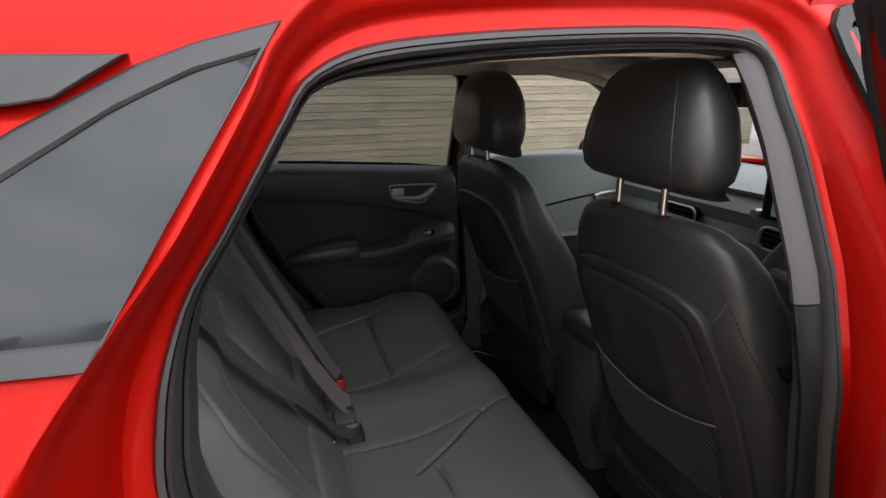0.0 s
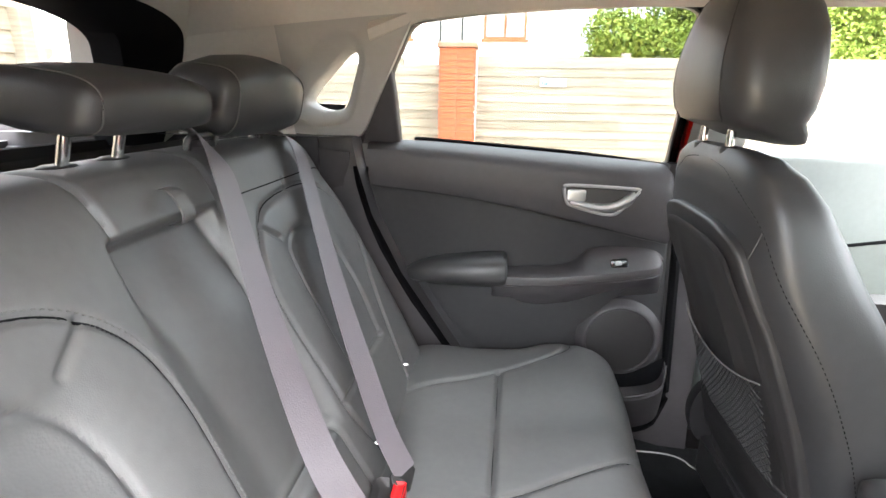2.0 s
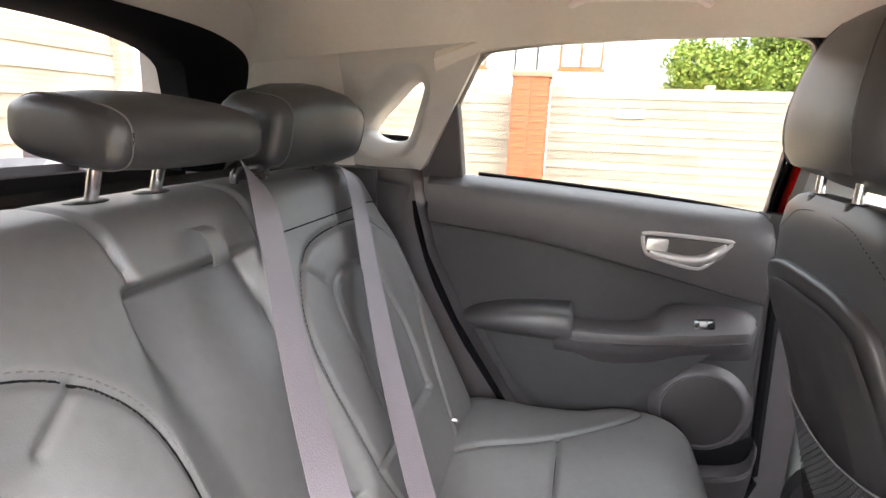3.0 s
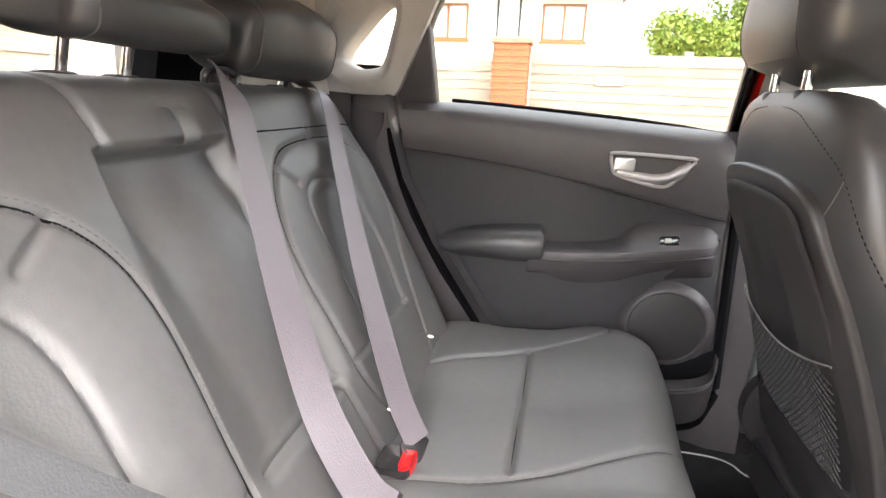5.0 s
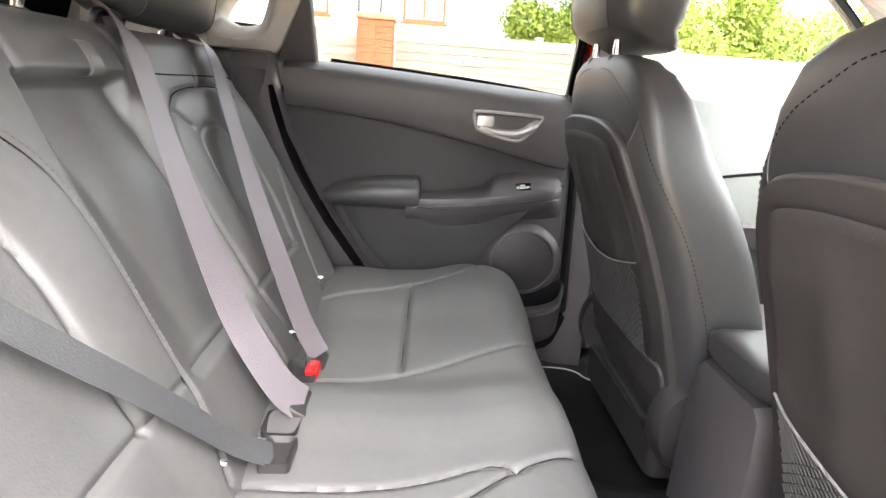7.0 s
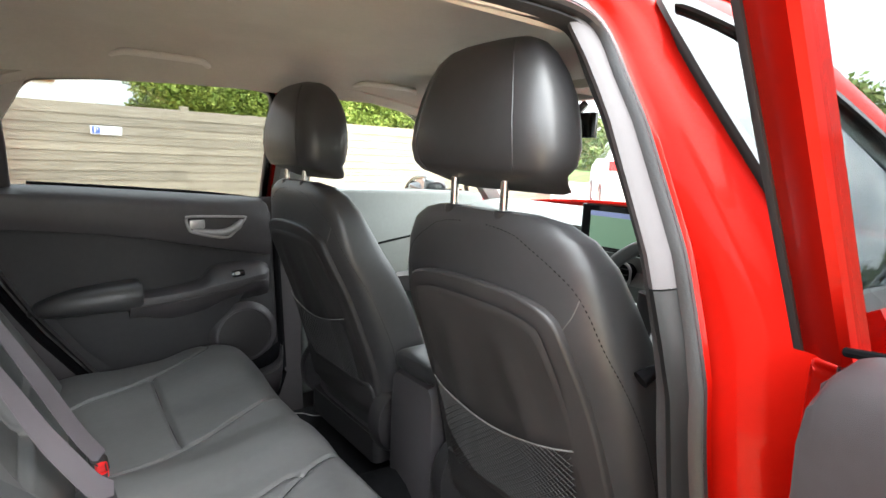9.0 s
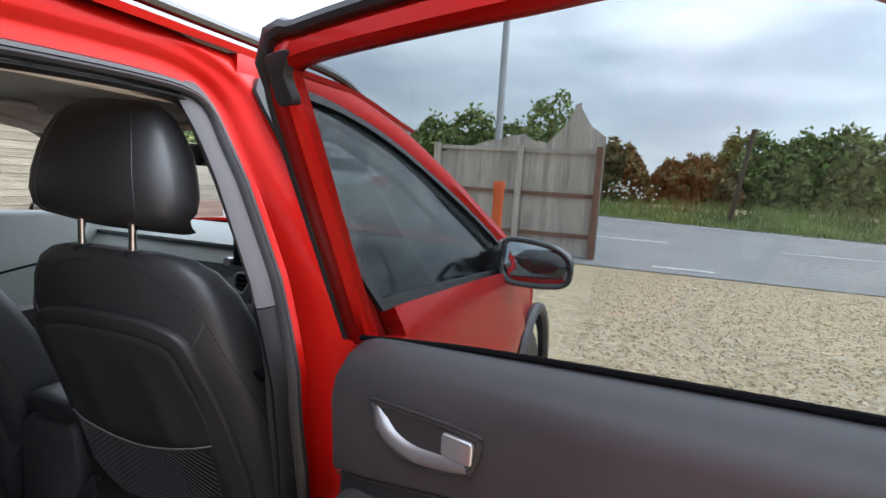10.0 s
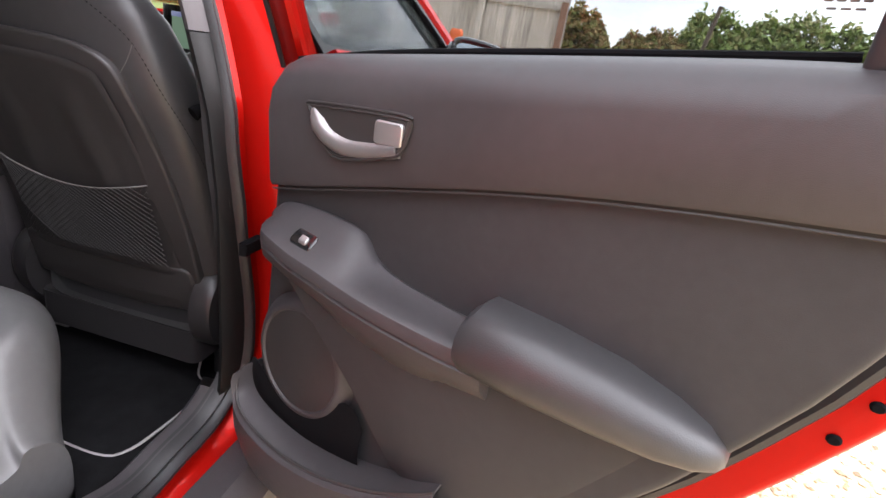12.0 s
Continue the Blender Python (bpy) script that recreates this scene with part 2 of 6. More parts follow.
def block(x0, x1, y0, y1, z0, z1, r=0.01):
    """A box with rounded edges."""
    w, d, h = x1 - x0, y1 - y0, z1 - z0
    r = min(r, 0.49 * min(w, d, h))
    rings = []
    for f in (0, 0.5, 1):
        a = f * math.pi / 2
        rings.append([((x0 + x1) / 2 + x, (y0 + y1) / 2 + y, z0 + r * (1 - math.sin(a))) for x, y in rrect(w - 2 * r * (1 - math.cos(math.pi / 2 - a)) * 1.0, d - 2 * r * (1 - math.cos(math.pi / 2 - a)), r)])
    for f in (1, 0.5, 0):
        a = f * math.pi / 2
        rings.append([((x0 + x1) / 2 + x, (y0 + y1) / 2 + y, z1 - r * (1 - math.sin(a))) for x, y in rrect(w - 2 * r * (1 - math.cos(math.pi / 2 - a)), d - 2 * r * (1 - math.cos(math.pi / 2 - a)), r)])
    return loft(rings)


def grid(f, nu, nv):
    """A sheet of f(u, v), both from 0 to 1."""
    verts = [tuple(f(i / nu, j / nv)) for i in range(nu + 1) for j in range(nv + 1)]
    faces = [(i * (nv + 1) + j, (i + 1) * (nv + 1) + j, (i + 1) * (nv + 1) + j + 1, i * (nv + 1) + j + 1) for i in range(nu) for j in range(nv)]
    return verts, faces


def thick(vf, d):
    """Gives a sheet a thickness along its normals (minus: against them)."""
    bm = bmesh.new()
    vs = [bm.verts.new(v) for v in vf[0]]
    for f in vf[1]:
        bm.faces.new([vs[i] for i in f])
    bm.normal_update()
    bmesh.ops.solidify(bm, geom=bm.faces[:], thickness=d)
    bm.verts.index_update()
    out = [tuple(v.co) for v in bm.verts], [tuple(v.index for v in f.verts) for f in bm.faces]
    bm.free()
    return out


def part(name, vf, mat, parent=None, label="", sharp=38, flat=False, fix=True):
    """Links one mesh object, under a thing or a part where one is given."""
    me = bpy.data.meshes.new(name)
    me.from_pydata([tuple(map(float, v)) for v in vf[0]], [], vf[1])
    if fix:
        bm = bmesh.new()
        bm.from_mesh(me)
        bmesh.ops.recalc_face_normals(bm, faces=bm.faces[:])
        bm.to_mesh(me)
        bm.free()
    for mm in (mat if isinstance(mat, (list, tuple)) else [mat]):
        me.materials.append(mm)
    if not flat:
        me.shade_smooth()
        me.set_sharp_from_angle(angle=radians(sharp))
    ob = new(name, me)
    if parent is not None:
        ob.parent = parent
    if label:
        tagged(ob, label)
    return ob


def thing(name, label, category, group="", kind="", at=(0, 0, 0)):
    ob = new(name)
    ob.location = at
    ob.empty_display_size = 0.1
    return tagged(ob, label, category, group, kind)


def smooth01(a, b, v):
    t = min(1.0, max(0.0, (v - a) / (b - a)))
    return t * t * (3 - 2 * t)


def near_line(p, line):
    """Distance from a flat point to a broken line."""
    best = 9.0
    for (ax, ay), (bx, by) in zip(line[:-1], line[1:]):
        dx, dy = bx - ax, by - ay
        t = max(0.0, min(1.0, ((p[0] - ax) * dx + (p[1] - ay) * dy) / (dx * dx + dy * dy + 1e-12)))
        best = min(best, math.hypot(p[0] - ax - t * dx, p[1] - ay - t * dy))
    return best


# ---- the car's section, half widths by height ----
def half_outer(z):
    return float(np.interp(z, [0.2, 0.5, 0.8, 1.0, 1.07, 1.2, 1.38, 1.45, 1.5], [0.84, 0.88, 0.895, 0.875, 0.835, 0.747, 0.622, 0.567, 0.497]))


def half_flange(z):
    return float(np.interp(z, [0.2, 0.3, 0.5, 0.8, 0.95, 1.1, 1.25, 1.4, 1.45], [0.737, 0.747, 0.767, 0.757, 0.737, 0.692, 0.627, 0.547, 0.517]))


def half_trim(z):
    return float(np.interp(z, [0.3, 1.0, 1.1, 1.25, 1.4], [0.66, 0.66, 0.632, 0.575, 0.515]))

# ---- ground and road ----
def ground_z(x):
    """The forecourt rises gently towards the road."""
    return float(np.interp(x, [-40, 0.8, 7.5, 15.0, 17.0, 19.5, 40, 400], [0, 0, 0.262, 0.43, 0.50, 0.95, 1.5, 5.0]))


def pebbles(name, scale):
    """Gravel: every cell a stone of its own tint, pale yellow to brown and grey."""
    m = bpy.data.materials.new(name)
    m.use_nodes = True
    n, l = m.node_tree.nodes, m.node_tree.links
    b = n["Principled BSDF"]
    b.inputs["Roughness"].default_value = 0.85
    ramp = n.new("ShaderNodeValToRGB")
    stops = ((0.0, (0.22, 0.165, 0.105)), (0.25, (0.38, 0.285, 0.165)), (0.5, (0.53, 0.41, 0.24)), (0.75, (0.40, 0.325, 0.22)), (1.0, (0.68, 0.59, 0.44)))
    while len(ramp.color_ramp.elements) < len(stops):
        ramp.color_ramp.elements.new(0.5)
    for e, (p, c) in zip(ramp.color_ramp.elements, stops):
        e.position, e.color = p, (*c, 1)
    if scale:
        tc, vo, sep, no, mx = n.new("ShaderNodeTexCoord"), n.new("ShaderNodeTexVoronoi"), n.new("ShaderNodeSeparateColor"), n.new("ShaderNodeTexNoise"), n.new("ShaderNodeMath")
        vo.inputs["Scale"].default_value, no.inputs["Scale"].default_value = scale, 1.3
        mx.operation, mx.inputs[1].default_value = "MULTIPLY_ADD", 0.75
        sc = n.new("ShaderNodeMath")
        sc.operation, sc.inputs[1].default_value = "MULTIPLY", 0.28
        l.new(tc.outputs["Object"], vo.inputs["Vector"])
        l.new(tc.outputs["Object"], no.inputs["Vector"])
        l.new(vo.outputs["Color"], sep.inputs[0])
        l.new(no.outputs["Fac"], sc.inputs[0])
        l.new(sep.outputs[0], mx.inputs[0])
        l.new(sc.outputs[0], mx.inputs[2])
        l.new(mx.outputs[0], ramp.inputs[0])
        bn = n.new("ShaderNodeBump")
        bn.invert = True
        bn.inputs["Strength"].default_value, bn.inputs["Distance"].default_value = 1.0, 0.012
        l.new(vo.outputs["Distance"], bn.inputs["Height"])
        l.new(bn.outputs[0], b.inputs["Normal"])
    else:
        ge = n.new("ShaderNodeNewGeometry")
        l.new(ge.outputs["Random Per Island"], ramp.inputs[0])
    l.new(ramp.outputs[0], b.inputs["Base Color"])
    return m


GRAVEL = pebbles("gravel", 24)
STONE = pebbles("gravel_stone", 0)
ASPHALT = material("asphalt", (0.25, 0.24, 0.235), 0.75, 0, 0.2, 0.6, 0.8, 120)
WHITE_LINE = material("road_paint", (0.68, 0.68, 0.66), 0.8, 0, 0.15, 4)
GRASS = material("grass", (0.10, 0.15, 0.035), 0.95, 0, 0.5, 1.2, 1.0, 20)
GX = [-60, -12, 0.8, 7.5, 11, 15.0, 17.0, 19.5, 40, 120, 400]
ground_v = [(x, y, ground_z(x)) for x in GX for y in (-300, -30, -8, 0, 8, 30, 300)]
ground_f = [(i * 7 + j, (i + 1) * 7 + j, (i + 1) * 7 + j + 1, i * 7 + j + 1) for i in range(len(GX) - 1) for j in range(6)]
tagged(part("ground", (ground_v, ground_f), GRAVEL), "pale yellow gravel forecourt around the car", "ground", kind="structure")


def strip_x(x0, x1, y0, y1, lift, n=6):
    xs = np.linspace(x0, x1, n)
    v = [(x, y, ground_z(x) + lift) for x in xs for y in (y0, y1)]
    return v, [(2 * i, 2 * i + 2, 2 * i + 3, 2 * i + 1) for i in range(n - 1)]


def far_edge(y):
    return float(np.interp(y, [-160, -8.6, 1.0, 160], [14.4, 14.6, 17.2, 17.6]))


YS = [-160, -60, -30, -14, -8.6, -5, -2, 1, 6, 20, 60, 160]
XF = np.linspace(0, 1, 14)
road_v = [(7.0 + (far_edge(y) - 7.0) * f, y, ground_z(7.0 + (far_edge(y) - 7.0) * f) + 0.012) for y in YS for f in XF]
verge_v = [(far_edge(y) + (60 - far_edge(y)) * f ** 2, y, ground_z(far_edge(y) + (60 - far_edge(y)) * f ** 2) + 0.03) for y in YS for f in XF]
sheet_f = [(i * 14 + j, (i + 1) * 14 + j, (i + 1) * 14 + j + 1, i * 14 + j + 1) for i in range(len(YS) - 1) for j in range(13)]
tagged(part("road", (road_v, sheet_f), ASPHALT), "grey worn asphalt road with white markings", "road", kind="structure")
tagged(part("verge", (verge_v, sheet_f), GRASS), "rough green grass verge along the road", "grass", kind="structure")
markings = thing("road_marking", "white dashed lines painted on the road", "road marking", kind="structure")
for k in range(26):
    part("dash", strip_x(10.75, 10.87, -50 + 4.0 * k, -48 + 4.0 * k, 0.02, 2), WHITE_LINE, markings)
for k in range(12):
    part("edge_dash", strip_x(7.35, 7.45, -30 + 4.6 * k, -29.2 + 4.6 * k, 0.02, 2), WHITE_LINE, markings)
for ya, yb in ((-4.2, 1.0), (-60, -8.6), (-5.2, -4.8), (-6.2, -5.8), (-7.4, -7.0), (1.0, 40)):
    e = [(far_edge(y) - d, y, ground_z(far_edge(y) - d) + 0.022) for y in (ya, yb) for d in (0.42, 0.27)]
    part("edge_line", (e, [(0, 2, 3, 1)]), WHITE_LINE, markings)

# ---- the car ----
car = thing("car", "bright red small crossover car with its rear side door open", "car")

# loop of the rear door opening, (x, z), from the sill backwards and up
APERTURE = even(catmull([(-0.20, 0.376), (-0.36, 0.46), (-0.50, 0.64), (-0.63, 0.83), (-0.70, 0.98), (-0.702, 1.07), (-0.678, 1.15), (-0.638, 1.21),
                         (-0.58, 1.298), (-0.552, 1.335), (-0.495, 1.361), (-0.395, 1.376), (-0.25, 1.387), (-0.08, 1.393), (0.02, 1.388), (0.062, 1.36),
                         (0.074, 1.29), (0.079, 1.15), (0.078, 1.02), (0.066, 0.88), (0.068, 0.74), (0.085, 0.58), (0.07, 0.465), (0.0, 0.398), (-0.09, 0.382)], 400, True), 180, True)


# the rear corner above the belt is tight against the quarter window
TIGHT = np.array([1.0 - 0.58 * smooth01(1.06, 1.17, z) * smooth01(1.40, 1.34, z) * smooth01(-0.48, -0.58, x) for x, z in APERTURE])
AP_OUT = offset2(APERTURE, 1.0) - APERTURE
for _ in range(6):
    AP_OUT = 0.25 * np.roll(AP_OUT, 1, 0) + 0.5 * AP_OUT + 0.25 * np.roll(AP_OUT, -1, 0)
    TIGHT = 0.25 * np.roll(TIGHT, 1) + 0.5 * TIGHT + 0.25 * np.roll(TIGHT, -1)


def aperture_at(off):
    return APERTURE + AP_OUT * (TIGHT * off)[:, None]


def near_shift(p, s):
    """The open side's centre pillar stands a little further back."""
    if s > 0:
        return p
    return np.array([(x - 0.014 * smooth01(0.0, 0.05, x) * smooth01(0.60, 0.95, z) * smooth01(1.43, 1.30, z), z) for x, z in p])


def around(off, inner, outer, frac, s):
    """The opening's loop moved outwards by off, between the flange and the outer skin."""
    o = near_shift(aperture_at(off), s)
    return [(x, s * ((1 - frac) * (half_flange(z) + inner) + frac * (half_outer(z) + outer)), z) for x, z in o]


def body_side(s, label):
    sv, sf = loft([around(o, i, 0, f, s) for o, i, f in
                                    ((0.002, -0.02, 0), (0.003, 0.0, 0), (0.022, 0.004, 0), (0.029, 0.008, 0), (0.033, 0.0, 0.20), (0.039, 0.0, 0.36), (0.047, 0.0, 0.48), (0.055, 0.0, 0.58), (0.062, 0.0, 0.70), (0.068, 0.0, 0.84), (0.073, 0, 0.94), (0.078, 0, 0.985), (0.084, 0, 1.0))], True, False)
    if s > 0:
        sf = [f for f in sf if not (sv[f[0]][0] < -0.595 and 1.10 < sv[f[0]][2] < 1.38)]
    side = part("side_frame", (sv, sf), RED, car, label)
    seal = []
    for o, i in ((-0.026, -0.030), (-0.025, -0.010), (-0.021, 0.001), (-0.0165, -0.001), (-0.0155, -0.010), (-0.0145, -0.001), (-0.0125, 0.011), (-0.008, 0.0165), (-0.0045, 0.015), (-0.0035, 0.008), (-0.0025, 0.0145), (0.003, 0.0155), (0.0065, 0.009), (0.007, 0.002), (0.0, -0.01)):
        seal.append(around(o, i, 0, 0, s))
    part("door_seal", loft(seal, True, False), RUBBER, side, "soft dark grey rubber door seal")
    return side


def ring_between(s, x0, x1, z0, z1, n=10):
    """Outer skin from the door opening to a rounded rectangle."""
    a = near_shift(aperture_at(0.084), s)
    c = a.mean(0)
    rings = [[(x, s * half_outer(z), z) for x, z in a]]
    far = []
    for x, z in a:
        dx, dz = x - c[0], z - c[1]
        k = min((x1 - c[0]) / dx if dx > 1e-6 else ((x0 - c[0]) / dx if dx < -1e-6 else 99), (z1 - c[1]) / dz if dz > 1e-6 else ((z0 - c[1]) / dz if dz < -1e-6 else 99))
        far.append((c[0] + dx * k, c[1] + dz * k))
    for i in range(1, n + 1):
        t = i / n
        ring = []
        for (x, z), (fx, fz) in zip(a, far):
            X, Z = x + (fx - x) * t, z + (fz - z) * t
            ring.append((X, s * (half_outer(Z) - 0.10 * smooth01(-1.2, -1.9, X) ** 2), Z))
        rings.append(ring)
    return loft(rings, True, False)


for s, lab in ((-1, "glossy red door frame"), (1, "glossy red door frame")):
    body_side(s, lab)
    qv, qf = ring_between(s, -1.85, 0.150 if s < 0 else 0.175, 0.24, 1.462, 24)
    keep = []
    for f in qf:
        cx, cz = sum(qv[i][0] for i in f) / 4, sum(qv[i][2] for i in f) / 4
        window = cz > 1.160 and cz < 1.352 and cx < -0.575 and (cx + 0.702) * 0.858 - (cz - 1.160) * 0.515 < 0.004 and cz < 1.368 + 0.68 * (cx + 0.62) + 0.02
        behind = cx < -1.28 and cz > 1.10
        if s > 0:
            window = 1.13 < cz < 1.37 and -0.96 < cx < -0.60
        else:
            window = False
        if not (window or behind):
            keep.append(f)
    part("quarter_panel", (qv, keep), RED, car, "glossy red rear quarter panel")
    # black sill cladding under the opening
    part("sill_cladding", loft([[(x, s * y, z) for y, z in ((0.80, 0.36), (0.86, 0.37), (0.90, 0.33), (0.905, 0.24), (0.84, 0.19), (0.74, 0.2))] for x in np.linspace(-0.62, 1.25, 12)]), PLASTIC, car, "matt black plastic sill cladding")

# roof skin and rails
def roof_pt(u, v):
    x = -1.35 + 2.25 * u
    y = -0.572 + 1.144 * v
    e = abs(y) / 0.572
    drop = 0.12 * smooth01(-0.7, -1.5, x) + 0.10 * smooth01(0.45, 1.0, x)
    return x, y, 1.462 + 0.075 * (1 - e ** 2.6) - drop * 0.6


part("roof", thick(grid(roof_pt, 24, 24), -0.012), RED, car, "red roof panel with black rails")
for s in (-1, 1):
    rail = [(x, s * 0.515, roof_pt((x + 1.35) / 2.25, 0.5 + s * 0.45)[2] + 0.03 * smooth01(-1.2, -1.0, x) * (1 - smooth01(0.55, 0.8, x))) for x in np.linspace(-1.25, 0.8, 30)]
    part("roof_rail", tube(rail, 0.011, 8), GLOSS_BLACK, car, "slim black roof rail")

# rear quarter glass with its black surround
QUARTER = np.array([(-0.713, 1.171), (-0.662, 1.252), (-0.598, 1.355), (-0.65, 1.339), (-0.706, 1.311), (-0.775, 1.266), (-0.85, 1.213), (-0.905, 1.177)])
QUARTER_OUT = np.array([(-0.727, 1.154), (-0.668, 1.242), (-0.575, 1.384), (-0.644, 1.364), (-0.688, 1.346), (-0.765, 1.302), (-0.85, 1.247), (-0.945, 1.165)])
for s in (-1, 1):
    put = lambda a, b, w, s=s: (a, s * (half_outer(b) - w), b)
    qe = np.vstack([np.linspace(a, b, 8, endpoint=False) for a, b in zip(QUARTER, np.roll(QUARTER, -1, 0))])
    qo = np.vstack([np.linspace(a, b, 8, endpoint=False) for a, b in zip(QUARTER_OUT, np.roll(QUARTER_OUT, -1, 0))])
    q = part("quarter_window", loft([[put(a, b, w) for a, b in qe + (qo - qe) * k] for k, w in ((1.0, 0.010), (1.0, -0.006), (0.85, -0.011), (0.15, -0.011), (0.0, -0.008), (0.0, 0.02))], True, False), SMOOTH_PLASTIC, car, "fixed rear quarter window with black surround")
    # near side: a black sheet stands in for the unlit cabin
    if s < 0:
        part("cabin_shade", sheet_in(qe, put, -0.004, 10), DARK, q)
    part("pane", sheet_in(qe, put, -0.007, 10), DARK_GLASS if s < 0 else TINTED, q, "dark tinted glass")
    part("pillar_band", plate(even(np.array([(-0.694, 1.353), (-1.25, 1.345), (-1.25, 1.305), (-0.748, 1.316)]), 40, True), put, -0.014, 0.01, 0.004), SMOOTH_PLASTIC, car, "dark grey band across the rear pillar")

# front door skin (closed), glass, A pillar, wing and mirror on both sides
FRONT_WIN = [(0.28, 1.063), (0.165, 1.068), (0.148, 1.085), (0.132, 1.20), (0.124, 1.33), (0.145, 1.405), (0.30, 1.41), (0.45, 1.39), (0.62, 1.335), (0.80, 1.24), (0.96, 1.135), (1.04, 1.06), (1.03, 1.022), (0.95, 1.020), (0.6, 1.042)]
for s in (-1, 1):
    def skin(u, v, s=s):
        x = 0.132 + (1.12 - 0.132) * u
        z = 0.26 + (1.050 - 0.050 * u - 0.26) * v
        crease = 0.012 * math.exp(-((z - (0.86 - 0.05 * u)) / 0.03) ** 2) - 0.02 * math.exp(-((z - 0.55) / 0.12) ** 2)
        return x, s * (half_outer(z) + 0.004 + crease - 0.02 * smooth01(0.9, 1.25, x)), z
    fd = part("front_door", thick(grid(skin, 26, 26), -0.03 if s < 0 else 0.03), RED, car, "closed glossy red front door")
    put = lambda a, b, w, s=s: (a, s * (half_outer(b) - w), b)
    win = even(catmull(FRONT_WIN, 120, True), 90, True)
    outer = offset2(win, 0.020) + np.array([(0.0, -0.016 * smooth01(1.10, 1.05, z)) for _, z in win])
    part("window_frame", loft([[put(a, b, w) for a, b in o] for o, w in ((outer, -0.002), (outer, -0.010), (win, -0.010), (win, 0.012))], True, False), RUBBER_DARK, fd, "matt black window surround")
    part("pane", plate(win, put, 0.0, 0.004, 0.001), FRONT_DIMMED if s < 0 else CLEAR, fd, "front door glass reflecting the sky")
    # cant rail and windscreen pillar, red
    pil = catmull([(0.10, 1.435), (0.30, 1.452), (0.50, 1.435), (0.70, 1.375), (0.90, 1.265), (1.08, 1.13), (1.22, 1.03)], 30)
    rings = []
    for i, (x, z) in enumerate(pil):
        rings.append([(x + a, s * (half_outer(z) + b), z + c) for a, b, c in ((-0.005, 0.004, -0.030), (0.0, 0.008, 0.0), (0.015, -0.005, 0.025), (0.025, -0.06, 0.03), (0.01, -0.06, -0.02))])
    part("windscreen_pillar", loft(rings), RED, car, "red windscreen pillar")
    inner = [[(x + a, s * (half_outer(z) + b), z + c) for a, b, c in ((-0.03, -0.012, -0.050), (-0.02, -0.045, -0.052), (0.01, -0.075, -0.02), (0.03, -0.065, 0.02), (0.0, -0.01, -0.032))] for x, z in pil[6:]]
    part("pillar_trim", loft(inner), PILLAR, car, "pale windscreen pillar trim")
    # wing and bonnet edge
    def wing(u, v, s=s):
        x = 1.12 + 1.0 * u
        z = 0.30 + (1.02 - 0.06 * u - 0.30) * v
        return x, s * (half_outer(z) - 0.02 - 0.14 * u ** 2.2 + 0.035 * math.exp(-((x - 1.62) / 0.34) ** 2) * (1 - v)), z
    part("front_wing", thick(grid(wing, 24, 20), 0.02), RED, car, "glossy red front wing")
    arch = [(1.60 + 0.40 * math.cos(a), s * 0.885, 0.36 + 0.40 * math.sin(a)) for a in np.linspace(-0.1, math.pi + 0.1, 24)]
    part("wheel_arch", tube(arch, 0.024, 8), PLASTIC, car, "matt black wheel arch cladding")
    part("arch_liner", loft([[(1.60 + r * math.cos(a), s * y, 0.36 + r * math.sin(a)) for a in np.linspace(0, 2 * math.pi, 32, endpoint=False)] for r, y in ((0.40, 0.90), (0.36, 0.872), (0.34, 0.865))], True, False), DARK, car, "black wheel arch liner")
    mir = part("door_mirror", loft([[(0.905 + dx, s * (0.855 + (1.085 - 0.855) * u), 1.06 + dz - 0.01 * u) for dx, dz in
                                    [(r * 0.055 * math.cos(a), r * 0.066 * math.sin(a) - 0.004) for a in np.linspace(0, 2 * math.pi, 20, endpoint=False)]]
                                   for u, r in ((0.0, 0.55), (0.06, 0.86), (0.2, 0.98), (0.5, 1.0), (0.8, 0.9), (0.95, 0.62), (1.0, 0.3))]), GLOSS_BLACK, car, "black door mirror")
    outl = even(catmull([(0.885, 1.122), (1.0, 1.110), (1.062, 1.075), (1.075, 1.03), (1.05, 0.998), (0.92, 0.996), (0.876, 1.02), (0.872, 1.09)], 80, True), 60, True)
    outl = np.array([(1.075 - 0.88 * (1.075 - a), 1.055 + 0.88 * (b - 1.055)) for a, b in outl])
    part("mirror_glass", plate(outl, lambda a, b, w, s=s: (0.858 + 0.16 * (a - 0.97) + 0.20 * (b - 1.06) + w, s * a, b), 0.0, 0.01, 0.003), MIRROR, mir, "mirror glass reflecting the sky")
    part("mirror_rim", tube([(0.857 + 0.16 * (a - 0.97) + 0.20 * (b - 1.06), s * a, b) for a, b in offset2(outl, 0.006)], 0.008, 8, True), GLOSS_BLACK, mir)
    part("mirror_skirt", loft([[(0.90 + dx, s * yy, 0.998 + dz) for dx, dz in ((-0.04, 0.010), (0.045, 0.010), (0.035, -0.010), (-0.03, -0.010))] for yy in (0.905, 0.95, 1.01, 1.03)]), RED, mir, "red lower mirror shell")
    part("mirror_foot", loft([[(0.93 + dx, s * yy, 1.04 + dz) for dx, dz in ((-0.04, 0.035), (0.05, 0.035), (0.05, -0.03), (-0.04, -0.03))] for yy in (0.80, 0.84, 0.875)]), GLOSS_BLACK, mir)
